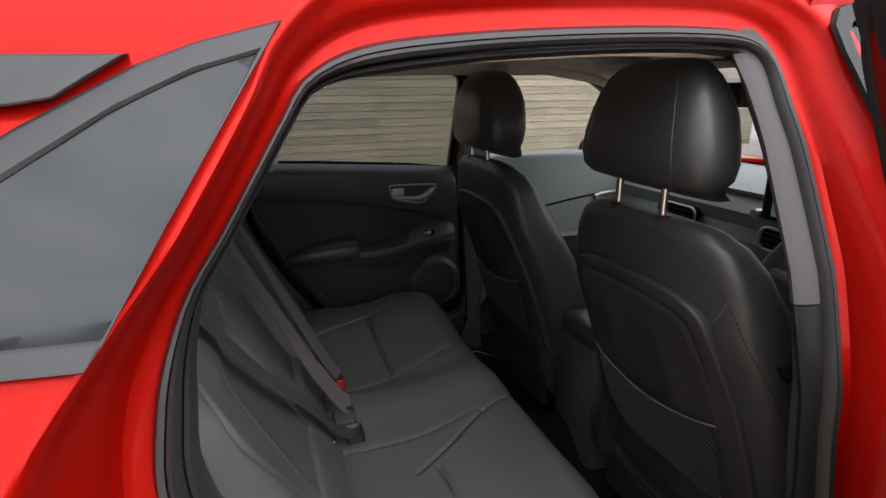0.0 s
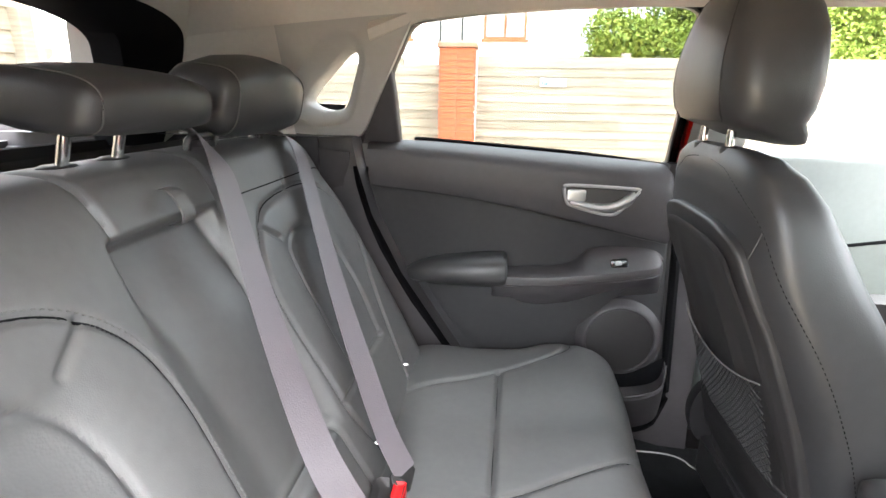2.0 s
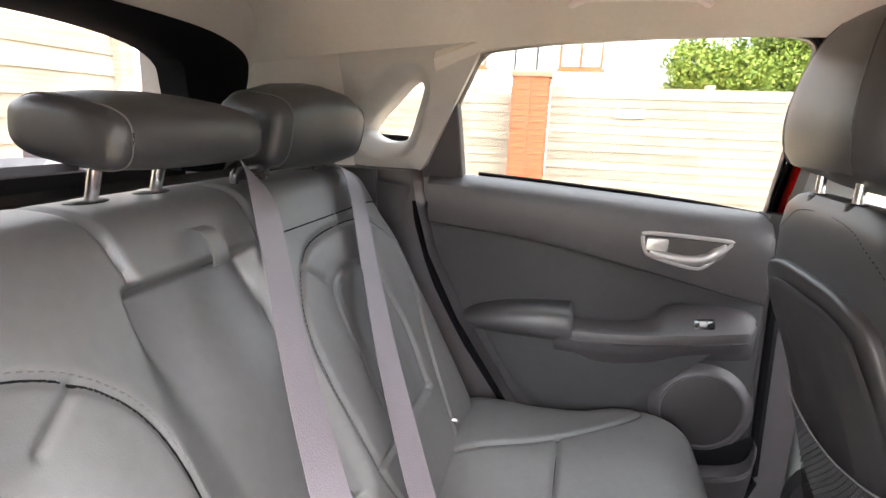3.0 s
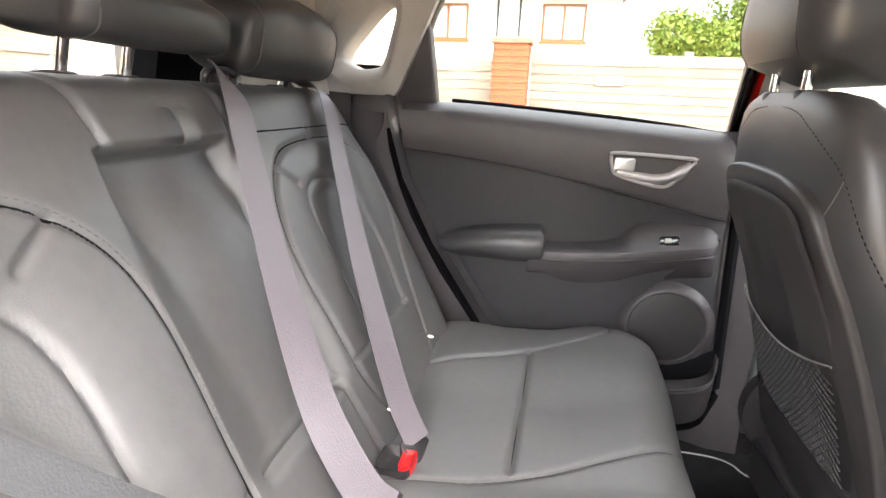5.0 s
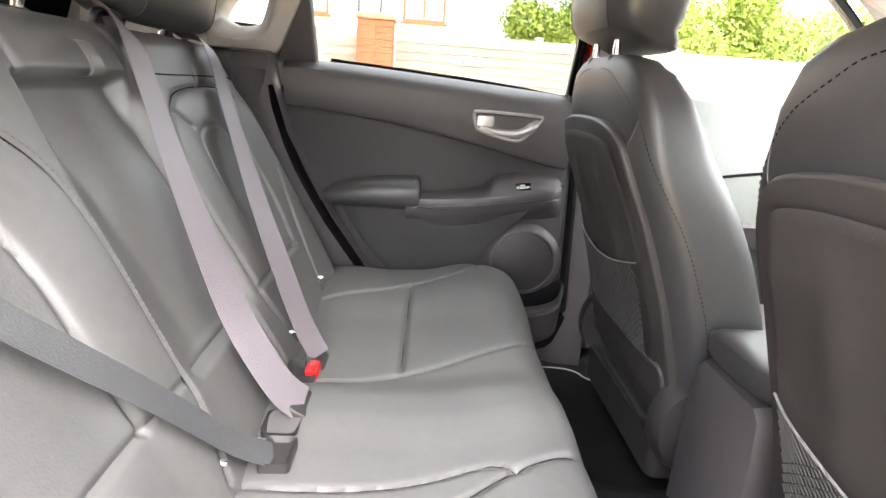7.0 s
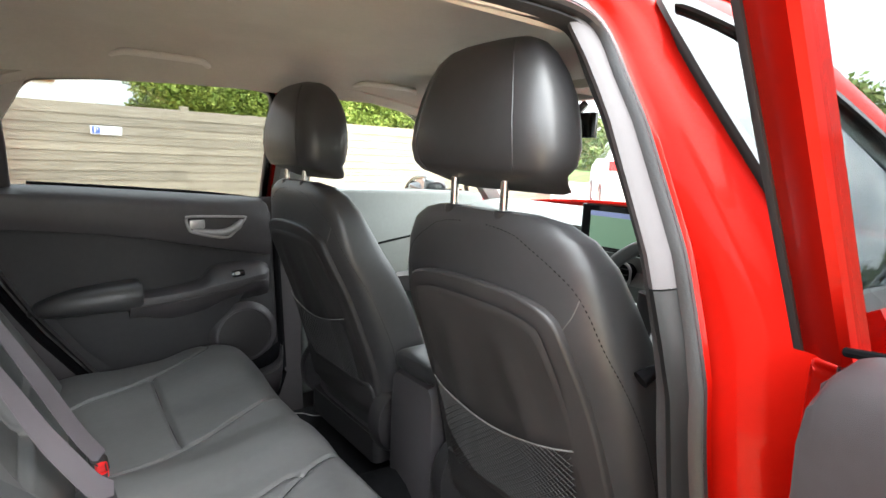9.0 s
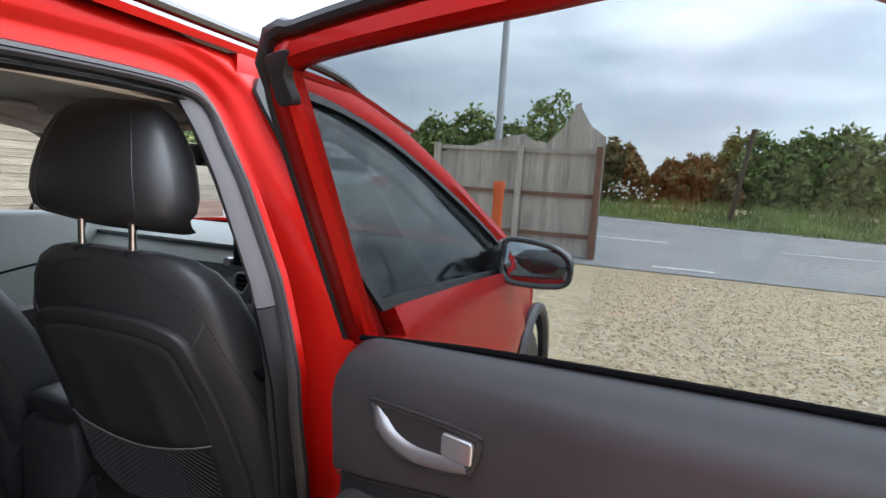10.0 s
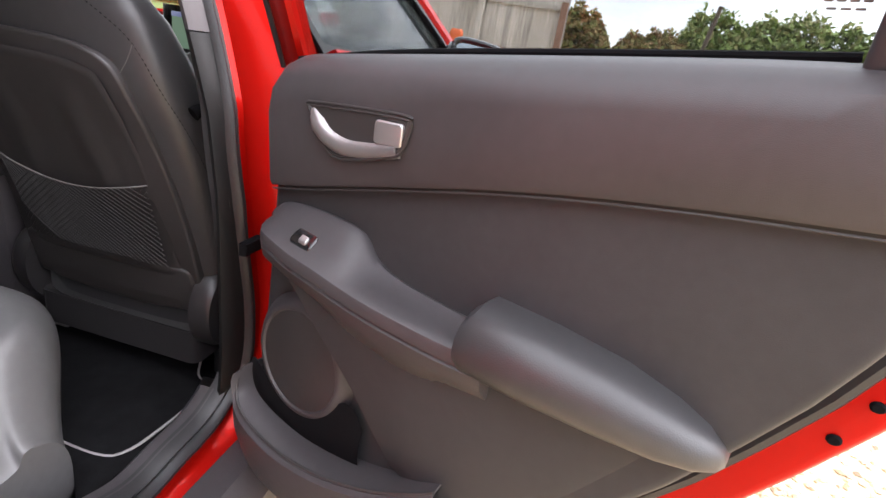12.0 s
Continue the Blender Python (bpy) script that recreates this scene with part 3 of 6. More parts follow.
    back_wheel = part("wheel", loft([[(-1.10 + r * math.cos(a), s * y, 0.33 + r * math.sin(a)) for a in np.linspace(0, 2 * math.pi, 32, endpoint=False)] for r, y in ((0.20, 0.91), (0.30, 0.925), (0.33, 0.91), (0.33, 0.74), (0.30, 0.72))]), RUBBER, car, "black tyre on the rear wheel")
    part("rim", loft([[(-1.10 + r * math.cos(a), s * y, 0.33 + r * math.sin(a)) for a in np.linspace(0, 2 * math.pi, 32, endpoint=False)] for r, y in ((0.215, 0.916), (0.19, 0.90), (0.06, 0.91), (0.02, 0.915))]), SATIN_METAL, back_wheel)
    part("wheel_arch", tube([(-1.10 + 0.39 * math.cos(a), s * 0.90, 0.36 + 0.39 * math.sin(a)) for a in np.linspace(-0.1, math.pi + 0.1, 24)], 0.035, 8), PLASTIC, car, "matt black wheel arch cladding")
    wheel = part("wheel", loft([[(1.60 + r * math.cos(a), s * y, 0.33 + r * math.sin(a)) for a in np.linspace(0, 2 * math.pi, 32, endpoint=False)] for r, y in ((0.20, 0.86), (0.30, 0.875), (0.33, 0.86), (0.33, 0.70), (0.30, 0.68))]), RUBBER, car, "black tyre on the front wheel")
    part("rim", loft([[(1.60 + r * math.cos(a), s * y, 0.33 + r * math.sin(a)) for a in np.linspace(0, 2 * math.pi, 32, endpoint=False)] for r, y in ((0.215, 0.866), (0.19, 0.85), (0.06, 0.86), (0.02, 0.865))]), SATIN_METAL, wheel)

part("bonnet", thick(grid(lambda u, v: (1.20 + 0.95 * u, -0.72 + 1.44 * v, 1.03 - 0.10 * u ** 1.6 + 0.03 * (1 - (2 * v - 1) ** 2) - 0.02 * abs(2 * v - 1) ** 4), 16, 20), -0.01), RED, car, "red bonnet")
part("front_bumper", block(2.10, 2.22, -0.78, 0.78, 0.25, 0.95, 0.05), RED, car)
part("tailgate", block(-1.95, -1.82, -0.76, 0.76, 0.30, 1.02, 0.05), RED, car)
part("underbody", block(-1.8, 2.1, -0.78, 0.78, 0.16, 0.24, 0.02), DARK, car)

# ---- inside of the shell ----
def liner_pt(u, v):
    x = -1.20 + 2.0 * u
    y = -0.535 + 1.07 * v
    e = abs(y) / 0.535
    return x, y, 1.372 + 0.092 * (1 - e ** 8) - 0.07 * smooth01(0.45, 0.85, x) - 0.055 * smooth01(-0.55, -1.25, x) - 0.02 * e ** 4 * smooth01(-0.3, -0.7, x)


part("headliner", thick(grid(liner_pt, 40, 30), 0.012), LINER, car, "beige woven headliner")
# lower floor and tunnel
part("floor_carpet", thick(grid(lambda u, v: (-0.45 + 1.75 * u, -0.70 + 1.40 * v, 0.285 + 0.13 * math.exp(-((2 * v - 1) / 0.16) ** 2) + 0.02 * math.sin(9 * u)), 30, 40), -0.02), CARPET, car, "black floor carpet")
# inner side trim rings: pale above the belt, dark below
for s in (-1, 1):
    ins = [around(o, i, 0, 0, s) for o, i in ((-0.022, -0.012), (-0.026, -0.022), (-0.022, -0.05), (0.0, -0.065), (0.06, -0.07))]
    av, af = loft(ins, True, False)
    if s > 0:
        af = [f for f in af if av[f[0]][2] < 1.06]
    else:
        af = [f for f in af if not (av[f[0]][0] > 0.0 and av[f[0]][2] > 0.45)]
    part("aperture_trim", (av, af), PLASTIC, car, "dark grey trim inside the door seal")
    # centre pillar boxes
    near_up = ((0.050, -0.004), (0.026, 0.000), (0.018, 0.006), (0.022, 0.014), (0.06, 0.024), (0.15, 0.034), (0.20, 0.034), (0.22, 0.0))
    far_up = ((0.090, 0.016), (0.102, 0.040), (0.15, 0.058), (0.20, 0.05), (0.22, 0.0), (0.094, 0.0))
    # open side's trims take darkened copies, less light put into their colour
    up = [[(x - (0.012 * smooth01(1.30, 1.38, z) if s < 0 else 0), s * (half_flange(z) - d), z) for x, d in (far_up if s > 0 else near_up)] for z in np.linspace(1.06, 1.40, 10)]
    part("pillar_trim", loft(up), PILLAR if s > 0 else PILLAR_DIMMED, car, "pale grey centre pillar trim")
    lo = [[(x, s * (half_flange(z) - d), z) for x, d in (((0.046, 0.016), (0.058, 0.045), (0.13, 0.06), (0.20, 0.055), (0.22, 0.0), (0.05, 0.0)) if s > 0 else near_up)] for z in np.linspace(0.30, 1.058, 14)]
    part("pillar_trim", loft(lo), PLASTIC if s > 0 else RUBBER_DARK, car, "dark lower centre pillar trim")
anchor = [(0.125, -0.712, 0.948), (0.105, -0.690, 0.945), (0.095, -0.680, 0.942), (0.082, -0.670, 0.936), (0.070, -0.664, 0.928)]
part("belt_anchor", tube(catmull(anchor, 12), np.interp(np.linspace(0, 1, 12), [0, 0.5, 1], [0.008, 0.007, 0.012]), 10), DARK, car, "black belt guide on the pillar")

# ---- doors: built closed on the left, (x, depth outwards, z), then set by a mapping ----
OPEN = radians(67)
TRIM_Y = 0.655
c0, o0 = np.array([0.10, -TRIM_Y]), np.array([-0.024, -0.858])
R2 = np.array([[math.cos(OPEN), -math.sin(OPEN)], [math.sin(OPEN), math.cos(OPEN)]])
HINGE = np.linalg.solve(np.eye(2) - R2, o0 - R2 @ c0)


def closed_left(x, w, z):
    return x, TRIM_Y + w, z


def open_right(x, w, z):
    p = HINGE + R2 @ (np.array([x, -(TRIM_Y + w)]) - HINGE)
    return p[0], p[1], z + 0.055 * (0.10 - x)


TRIM = [(0.066, 1.054), (0.080, 1.03), (0.080, 0.87), (0.093, 0.60), (0.100, 0.47), (0.076, 0.40), (0.0, 0.375), (-0.16, 0.385), (-0.30, 0.455), (-0.42, 0.578), (-0.515, 0.712), (-0.553, 0.776), (-0.589, 0.842),
        (-0.614, 0.900), (-0.642, 0.99), (-0.650, 1.05), (-0.638, 1.098), (-0.54, 1.102), (-0.25, 1.088), (0.04, 1.062)]
SEAM = [(0.070, 0.876), (0.0, 0.889), (-0.12, 0.915), (-0.30, 0.951), (-0.46, 0.974), (-0.63, 0.990)]


def frame_w(z):
    return 0.045 - 0.44 * (z - 1.06)


def rear_door(m, side_label, open_door):
    def pm(w_map):
        return lambda a, b, w: m(a, w_map + w, b)
    trim = even(TRIM, 150, True)
    back = 0.0 if open_door else 0.028
    shell = offset2(trim, 0.062)
    shell = np.array([(x, min(z, 1.022)) for x, z in shell])
    card = np.array([(x, min(z, 1.030)) for x, z in trim])
    door = part("rear_door", plate(shell, pm(0.0), 0.062, 0.155, 0.012), RED, car, side_label)
    low = [(a, b) for a, b in offset2(np.roll(trim, -2, 0), 0.016) if b < 1.035]
    part("edge_seal", tube([m(a, 0.058 if open_door else 0.006, b) for a, b in low], 0.009 if open_door else 0.012, 8), RUBBER if open_door else DARK, door, "black rubber door edge seal")
    tl = "satin black grained door card"
    part("door_card", plate(card, pm(0.0), 0.0, 0.066, 0.012), CARD, door, tl)
    # upper card: from the sill down to the seam
    seam = catmull(SEAM, 40)
    sill = catmull([(0.066, 1.040), (0.045, 1.055), (-0.10, 1.067), (-0.30, 1.081), (-0.50, 1.093), (-0.634, 1.094)], 40)
    rows = []
    for k, (t, w) in enumerate(((0.0, 0.0), (0.012, -0.012), (0.06, -0.016), (0.35, -0.020), (0.62, -0.024), (0.80, -0.020), (0.92, -0.004), (0.985, 0.02), (1.0, 0.034))):
        rows.append([m(a[0] + (b[0] - a[0]) * t, w, a[1] + (b[1] - a[1]) * min(1.0, t * 1.02)) for a, b in zip(seam, sill)])
    part("upper_card", loft(rows, False, False), PLASTIC, door, "soft grained upper door trim")
    part("trim_seam", tube([m(a, -0.010, b - 0.003) for a, b in seam], 0.0013, 6), PANEL, door)
    # inner window lip
    part("sill_seal", tube([m(a, 0.036, b - 0.0045) for a, b in catmull([(0.085, 1.052), (-0.10, 1.074), (-0.30, 1.089), (-0.53, 1.103)], 24)], 0.0042, 8), DARK, door, "black window seal")
    # window frame, painted
    loop = even(catmull([(0.098, 1.03), (0.091, 1.20), (0.084, 1.35), (0.080, 1.379), (0.060, 1.390), (-0.05, 1.391), (-0.22, 1.386), (-0.38 - 1.3 * back, 1.377), (-0.465 - 1.7 * back, 1.340), (-0.515 - 1.2 * back, 1.287), (-0.545 - back, 1.240), (-0.60, 1.15), (-0.62, 1.06)], 150), 90)
    wide = np.array([1.0 + 0.50 * smooth01(1.385, 1.34, z) * (x > 0) + 0.5 * math.exp(-((x - 0.074) ** 2 + (z - 1.384) ** 2) / 0.0004) for x, z in loop])
    nrm = np.gradient(loop, axis=0)
    nrm = np.c_[nrm[:, 1], -nrm[:, 0]] / np.linalg.norm(nrm, axis=1)[:, None]
    rings = []
    for (x, z), (nx, nz), kw in zip(loop, nrm, wide):
        w = frame_w(z)
        rings.append([m(x + nx * a * kw, w + b, z + nz * a * kw) for a, b in ((-0.006, -0.004), (-0.002, -0.010), (0.012, -0.010), (0.017, -0.005), (0.026, -0.004), (0.030, 0.0), (0.030, 0.018), (-0.006, 0.018))])
    frame_ob = part("window_frame", loft(rings), [RED, RUBBER], door, "red painted window frame")
    if not open_door:
        # the shut door's frame is hidden by the soft seal but for its front edge
        for poly in frame_ob.data.polygons:
            poly.material_index = 1 if poly.center.x < 0.03 else 0
    rings = []
    for (x, z), (nx, nz), kw in zip(loop, nrm, wide):
        w = frame_w(z)
        slim = 0.45 if open_door and x > 0.05 and z < 1.37 else 1.0
        rings.append([m(x + nx * a * kw, w + b * slim, z + nz * a * kw) for a, b in ((0.033 - 0.015 * slim, -0.004), (0.033 - 0.014 * slim, -0.014), (0.033 - 0.009 * slim, -0.018), (0.033 - 0.003 * slim, -0.017), (0.033, -0.010), (0.033, 0.010), (0.033 - 0.015 * slim, 0.010))])
    part("frame_seal", loft(rings), SMOOTH_PLASTIC, door, "black rubber seal round the window frame")
    part("frame_seal", tube([m(x + nx * 0.030 * kw, frame_w(z) + 0.004, z + nz * 0.030 * kw) for (x, z), (nx, nz), kw in zip(loop, nrm, wide)], 0.0055 if open_door else 0.008, 8), RUBBER, door)
    rings = []
    for (x, z), (nx, nz) in zip(loop, nrm):
        w = frame_w(z)
        rings.append([m(x - nx * a, w + b, z - nz * a) for a, b in ((-0.004, -0.006), (0.003, -0.006), (0.005, 0.0), (0.003, 0.008), (-0.004, 0.010))])
    part("channel_seal", loft(rings), RUBBER, door, "black glass channel")
    pane = even(np.array([(0.095, 1.035), (0.095, 1.36), (0.07, 1.39), (-0.05, 1.39), (-0.22, 1.385), (-0.38 - 1.3 * back, 1.376), (-0.465 - 1.7 * back, 1.339), (-0.545 - back, 1.25), (-0.55 - back, 1.09), (-0.30, 1.07)]), 80, True)
    part("corner_block", plate(even(catmull([(0.070, 1.347), (0.098, 1.345), (0.100, 1.368), (0.098, 1.392), (0.080, 1.396), (0.050, 1.395), (0.058, 1.385), (0.070, 1.372)], 80, True), 50, True), lambda a, b, w: m(a, frame_w(b) - 0.006 + w, b), -0.0065, 0.006, 0.002), RUBBER, door, "black rubber frame corner block")
    part("window_pane", plate(pane, lambda a, b, w: m(a, frame_w(b) + 0.004 + w, b), 0.0, 0.004, 0.001), TINTED, door, "tinted side window glass")
    if open_door:
        for ex, ez, ew, eh in [(-0.499 - 0.0075 * k, 1.133, 0.0055, 0.0026) for k in range(4)] + [(-0.502 - 0.0085 * k, 1.1275, 0.006, 0.0014) for k in range(3)]:
            part("etched_mark", plate(rrect(ew, eh, 0.0005, 3, ex, ez), lambda a, b, w: m(a, frame_w(b) + 0.001 + w, b), 0.0, 0.001, 0.0002), ELASTIC, door, "small etched marking on the glass")
    # black filler behind the glass
    tri = np.array([(-0.532 - back, 1.082), (-0.535 - back, 1.20), (-0.540 - back, 1.285), (-0.56 - 0.7 * back, 1.27), (-0.60, 1.225), (-0.645, 1.15), (-0.655, 1.082)])
    part("corner_panel", plate(even(tri, 60, True), lambda a, b, w: m(a, frame_w(b) - 0.02 + w, b), -0.008, 0.03, 0.008), PLASTIC, door, "dark plastic window corner panel")
    # release handle: recessed dish, silver surround and lever
    hub = even(catmull([(-0.008, 1.000), (-0.012, 0.994), (-0.030, 0.972), (-0.052, 0.948), (-0.072, 0.942), (-0.11, 0.948), (-0.155, 0.960), (-0.168, 0.969), (-0.176, 0.998), (-0.168, 1.006), (-0.09, 1.005), (-0.02, 1.002)], 140, True), 96, True)
    dish = part("handle_dish", loft([[m(a, w, b) for a, b in offset2(hub, d)] for d, w in ((0.0, -0.024), (-0.004, -0.026), (-0.012, -0.018), (-0.018, 0.0), (-0.022, 0.004))], True, True), PANEL, door, "dark recess of the door release")
    part("surround", tube([m(a, -0.0245, b) for a, b in hub], 0.0020 if open_door else 0.0042, 8, True), PANEL if open_door else GREY_METAL, door, "satin silver handle surround")
    grip = catmull([(-0.018, 0.994), (-0.032, 0.977), (-0.053, 0.963), (-0.085, 0.957), (-0.125, 0.961), (-0.160, 0.968)], 26)
    part("grip", tube([m(a, -0.018, b) for a, b in grip], np.interp(np.linspace(0, 1, 26), [0, 0.2, 0.6, 1], [0.007, 0.0145, 0.0125, 0.010]), 10), SATIN_METAL, door, "satin silver curved grip")
    part("lever", plate(rrect(0.042, 0.026, 0.005, 6, -0.1470, 0.984), pm(0.0), -0.028, -0.004, 0.003), LEVER, door, "bright silver release lever", sharp=20)
    # armrest: one rail that swells into the switch pod, then the padded rest
    arm = []
    for x, zt, zr, d in ((0.066, 0.836, 0.826, 0.012), (0.056, 0.848, 0.828, 0.034), (0.036, 0.857, 0.826, 0.052), (0.006, 0.860, 0.823, 0.060), (-0.04, 0.860, 0.816, 0.065), (-0.09, 0.856, 0.810, 0.066),
                         (-0.114, 0.846, 0.806, 0.066), (-0.134, 0.824, 0.803, 0.066), (-0.165, 0.811, 0.799, 0.066), (-0.21, 0.804, 0.794, 0.063), (-0.27, 0.799, 0.789, 0.058), (-0.33, 0.797, 0.787, 0.052)):
        full = smooth01(-0.03, -0.14, x) * smooth01(-0.33, -0.24, x)
        stub = 0.05 * smooth01(-0.25, -0.32, x)
        sec = [(0.004, zt), (-0.006, zt + 0.003), (-0.014, zt - 0.001), (-d * 0.55, 0.45 * zt + 0.55 * zr), (-d * 0.86, zr + 0.004), (-d * 0.97, zr), (-d, zr - 0.006), (-d * 0.985, zr - 0.016),
               (-d * 0.93, zr - 0.0175), (-d * 0.93, zr - 0.020), (-d * 0.97, zr - 0.022), (-d * 0.90, zr - 0.036), (-d * (0.55 + 0.25 * full), zr - 0.056 + 0.004 * full), (0.004 - 0.03 * full, zr - 0.085 + stub)]
        arm.append([m(x, w, z) for w, z in sec])
    arm = [[tuple(p) for p in r] for r in zip(*[catmull([np.array(r[j]) for r in arm], 48) for j in range(14)])]
    part("armrest_carrier", loft(arm), PLASTIC, door, "satin black armrest rail with switch pod")
    part("window_switch", plate(rrect(0.040, 0.018, 0.005, 4, -0.040, -0.041), lambda a, b, w: m(a, b, 0.840 + 0.75 * (b + 0.036) + 0.12 * a + w), 0.003, -0.008, 0.002), GLOSS_BLACK, door, "black window switch")
    part("switch_tip", plate(rrect(0.014, 0.008, 0.002, 4, -0.043, -0.044), lambda a, b, w: m(a, b, 0.842 + 0.75 * (b + 0.036) + 0.12 * a + w), 0.005, -0.004, 0.002), SATIN_METAL, door, "bright switch tip")
    pad = []
    for x, zt, zb, d in ((-0.294, 0.802, 0.768, 0.050), (-0.297, 0.830, 0.757, 0.064), (-0.306, 0.838, 0.752, 0.067), (-0.38, 0.833, 0.752, 0.066), (-0.45, 0.824, 0.753, 0.060), (-0.50, 0.810, 0.754, 0.050), (-0.53, 0.796, 0.757, 0.038), (-0.546, 0.782, 0.760, 0.022), (-0.551, 0.772, 0.763, 0.008)):
        zc, hh = (zt + zb) / 2, (zt - zb) / 2
        pad.append([m(x, 0.004 - d * max(0.0, math.cos(a)) ** 0.6 if abs(a) < math.pi / 2 else 0.012, zc + hh * math.sin(a)) for a in np.linspace(-math.pi / 2, math.pi / 2, 15)] + [m(x, 0.02, zt), m(x, 0.02, zb)])
    part("armrest_pad", loft(pad), LEATHER_SHADED, door, "padded black armrest")
    # lower bulge, speaker and bottle pocket
    spk = [(-0.014 + 0.082 * math.cos(a), 0.627 + 0.082 * math.sin(a)) for a in np.linspace(0, 2 * math.pi, 44, endpoint=False)]
    part("speaker_ring", loft([[m(a, w, b) for a, b in offset2(spk, d)] for d, w in ((0.026, 0.004), (0.016, -0.008), (0.008, -0.015), (0.003, -0.0175), (0.0, -0.017), (-0.003, -0.013))]), PLASTIC, door, "raised round speaker ring")
    part("speaker_grille", plate(spk, pm(0.0), -0.0145, 0.0, 0.004), PANEL, door, "round black speaker grille")
    sweep_low = []
    for t in np.linspace(0, 1, 22):
        x = -0.105 - 0.40 * t
        ztop = np.interp(t, [0, 0.3, 0.6, 1.0], [0.775, 0.762, 0.76, 0.772])
        zbot = np.interp(t, [0, 0.25, 0.5, 0.75, 1.0], [0.53, 0.50, 0.56, 0.64, 0.755])
        sweep_low.append([m(x + np.interp(k, [0, 0.5, 0.75, 1.0], [-0.11, -0.03, 0.03, 0.085]) * (1 - t), 0.004 - 0.052 * (0.10 + 0.90 * k ** 0.75) * smooth01(-0.02, 0.06, k) * (1 - t) ** 0.5, zbot + (ztop - zbot) * k) for k in np.linspace(0, 1, 12)])
    part("lower_card", loft(sweep_low, False, False), CARD, door, "bulged lower door card")
    lip = catmull([(0.098, 0.575), (0.090, 0.530), (0.05, 0.508), (-0.03, 0.498), (-0.12, 0.508), (-0.21, 0.535), (-0.29, 0.575)], 30)
    base = catmull([(0.100, 0.47), (0.086, 0.41), (0.04, 0.385), (-0.03, 0.377), (-0.13, 0.384), (-0.22, 0.41), (-0.31, 0.475)], 30)
    rows = []
    for t, w in ((0.0, 0.012), (0.0, -0.030), (0.03, -0.056), (0.08, -0.062), (0.4, -0.060), (0.8, -0.046), (1.0, 0.006)):
        rows.append([m(a[0] + (b[0] - a[0]) * t, w * (math.sin(math.pi * (0.08 + 0.84 * i / 29)) ** 0.5 if w < 0 else 1), a[1] + (b[1] - a[1]) * t) for i, (a, b) in enumerate(zip(lip, base))])
    part("door_pocket", thick(loft(rows, False, False), 0.003), PLASTIC, door, "moulded bottle pocket")
    # near-black sheet above the lip paints the shade inside the pocket
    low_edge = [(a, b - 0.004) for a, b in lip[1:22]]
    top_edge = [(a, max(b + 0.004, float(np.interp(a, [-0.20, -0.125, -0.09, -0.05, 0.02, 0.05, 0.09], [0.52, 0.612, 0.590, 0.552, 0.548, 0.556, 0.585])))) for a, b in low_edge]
    part("pocket_shade", loft([[m(a + (c - a) * t, -0.012 - 0.004 * math.sin(math.pi * t), b + (d - b) * t) for (a, b), (c, d) in zip(low_edge, top_edge)] for t in (0, 0.25, 0.5, 0.75, 1.0)], False, False), DARK, door, "dark sheet that paints the shade inside the bottle pocket")
    part("pocket_edge", tube([m(a, -0.058 * math.sin(math.pi * (0.08 + 0.84 * i / 29)) ** 0.5, b) for i, (a, b) in enumerate(lip)], 0.0028, 6), PANEL, door)
    # body edge details
    for a, b in ((-0.616, 0.796), (-0.632, 0.838)):
        part("rubber_plug", loft([[m(a + r * math.cos(t) * 0.006, w, b + r * math.sin(t) * 0.005) for t in np.linspace(0, 2 * math.pi, 16, endpoint=False)] for r, w in ((1.0, 0.066), (1.0, 0.060), (0.7, 0.058))]), DARK, door, "black rubber plug")
    return door


rear_door(open_right, "red rear door standing wide open, dark inner trim", True)
rear_door(closed_left, "closed red rear door with dark inner trim", False)
part("check_strap", block(0.02, 0.075, -0.80, -0.785, 0.725, 0.745, 0.004), DARK, car, "black door check strap")

# ---- front seats ----
SEAT_Z = [0.46, 0.52, 0.62, 0.72, 0.82, 0.92, 1.00, 1.06, 1.095, 1.115, 1.124]
SEAT_W = [0.222, 0.238, 0.246, 0.250, 0.248, 0.240, 0.226, 0.206, 0.181, 0.148, 0.106]
LEAN_Z, LEAN_X = catmull([(0.44, 0.165), (0.52, 0.150), (0.60, 0.130), (0.72, 0.098), (0.85, 0.052), (0.93, 0.018), (0.98, 0.002), (1.04, -0.006), (1.13, -0.020)], 60).T
SEAT_T = [0.155, 0.165, 0.175, 0.175, 0.168, 0.155, 0.140, 0.118, 0.092, 0.062, 0.034]


def seat_rear_x(z):
    return float(np.interp(z, LEAN_Z, LEAN_X))


def seat_pt(a, z):
    """Point of the backrest's skin: a turns from the rear middle (0) round the outer side to the front (pi)."""
    w, t = np.interp(z, SEAT_Z, SEAT_W), np.interp(z, SEAT_Z, SEAT_T)
    inset = np.interp(z, [1.0, 1.06, 1.10, 1.124], [0.0, 0.002, 0.008, 0.022])
    ca, sa = math.cos(a), math.sin(a)
    e = 0.55
    x = seat_rear_x(z) + inset + t / 2 - (t / 2) * math.copysign(abs(ca) ** e, ca)
    y = w * math.copysign(abs(sa) ** 0.62, sa)
    if ca < 0:
        x += 0.018 * smooth01(0.55, 0.95, abs(y) / w) * smooth01(1.06, 0.9, z)
    return x, y, z


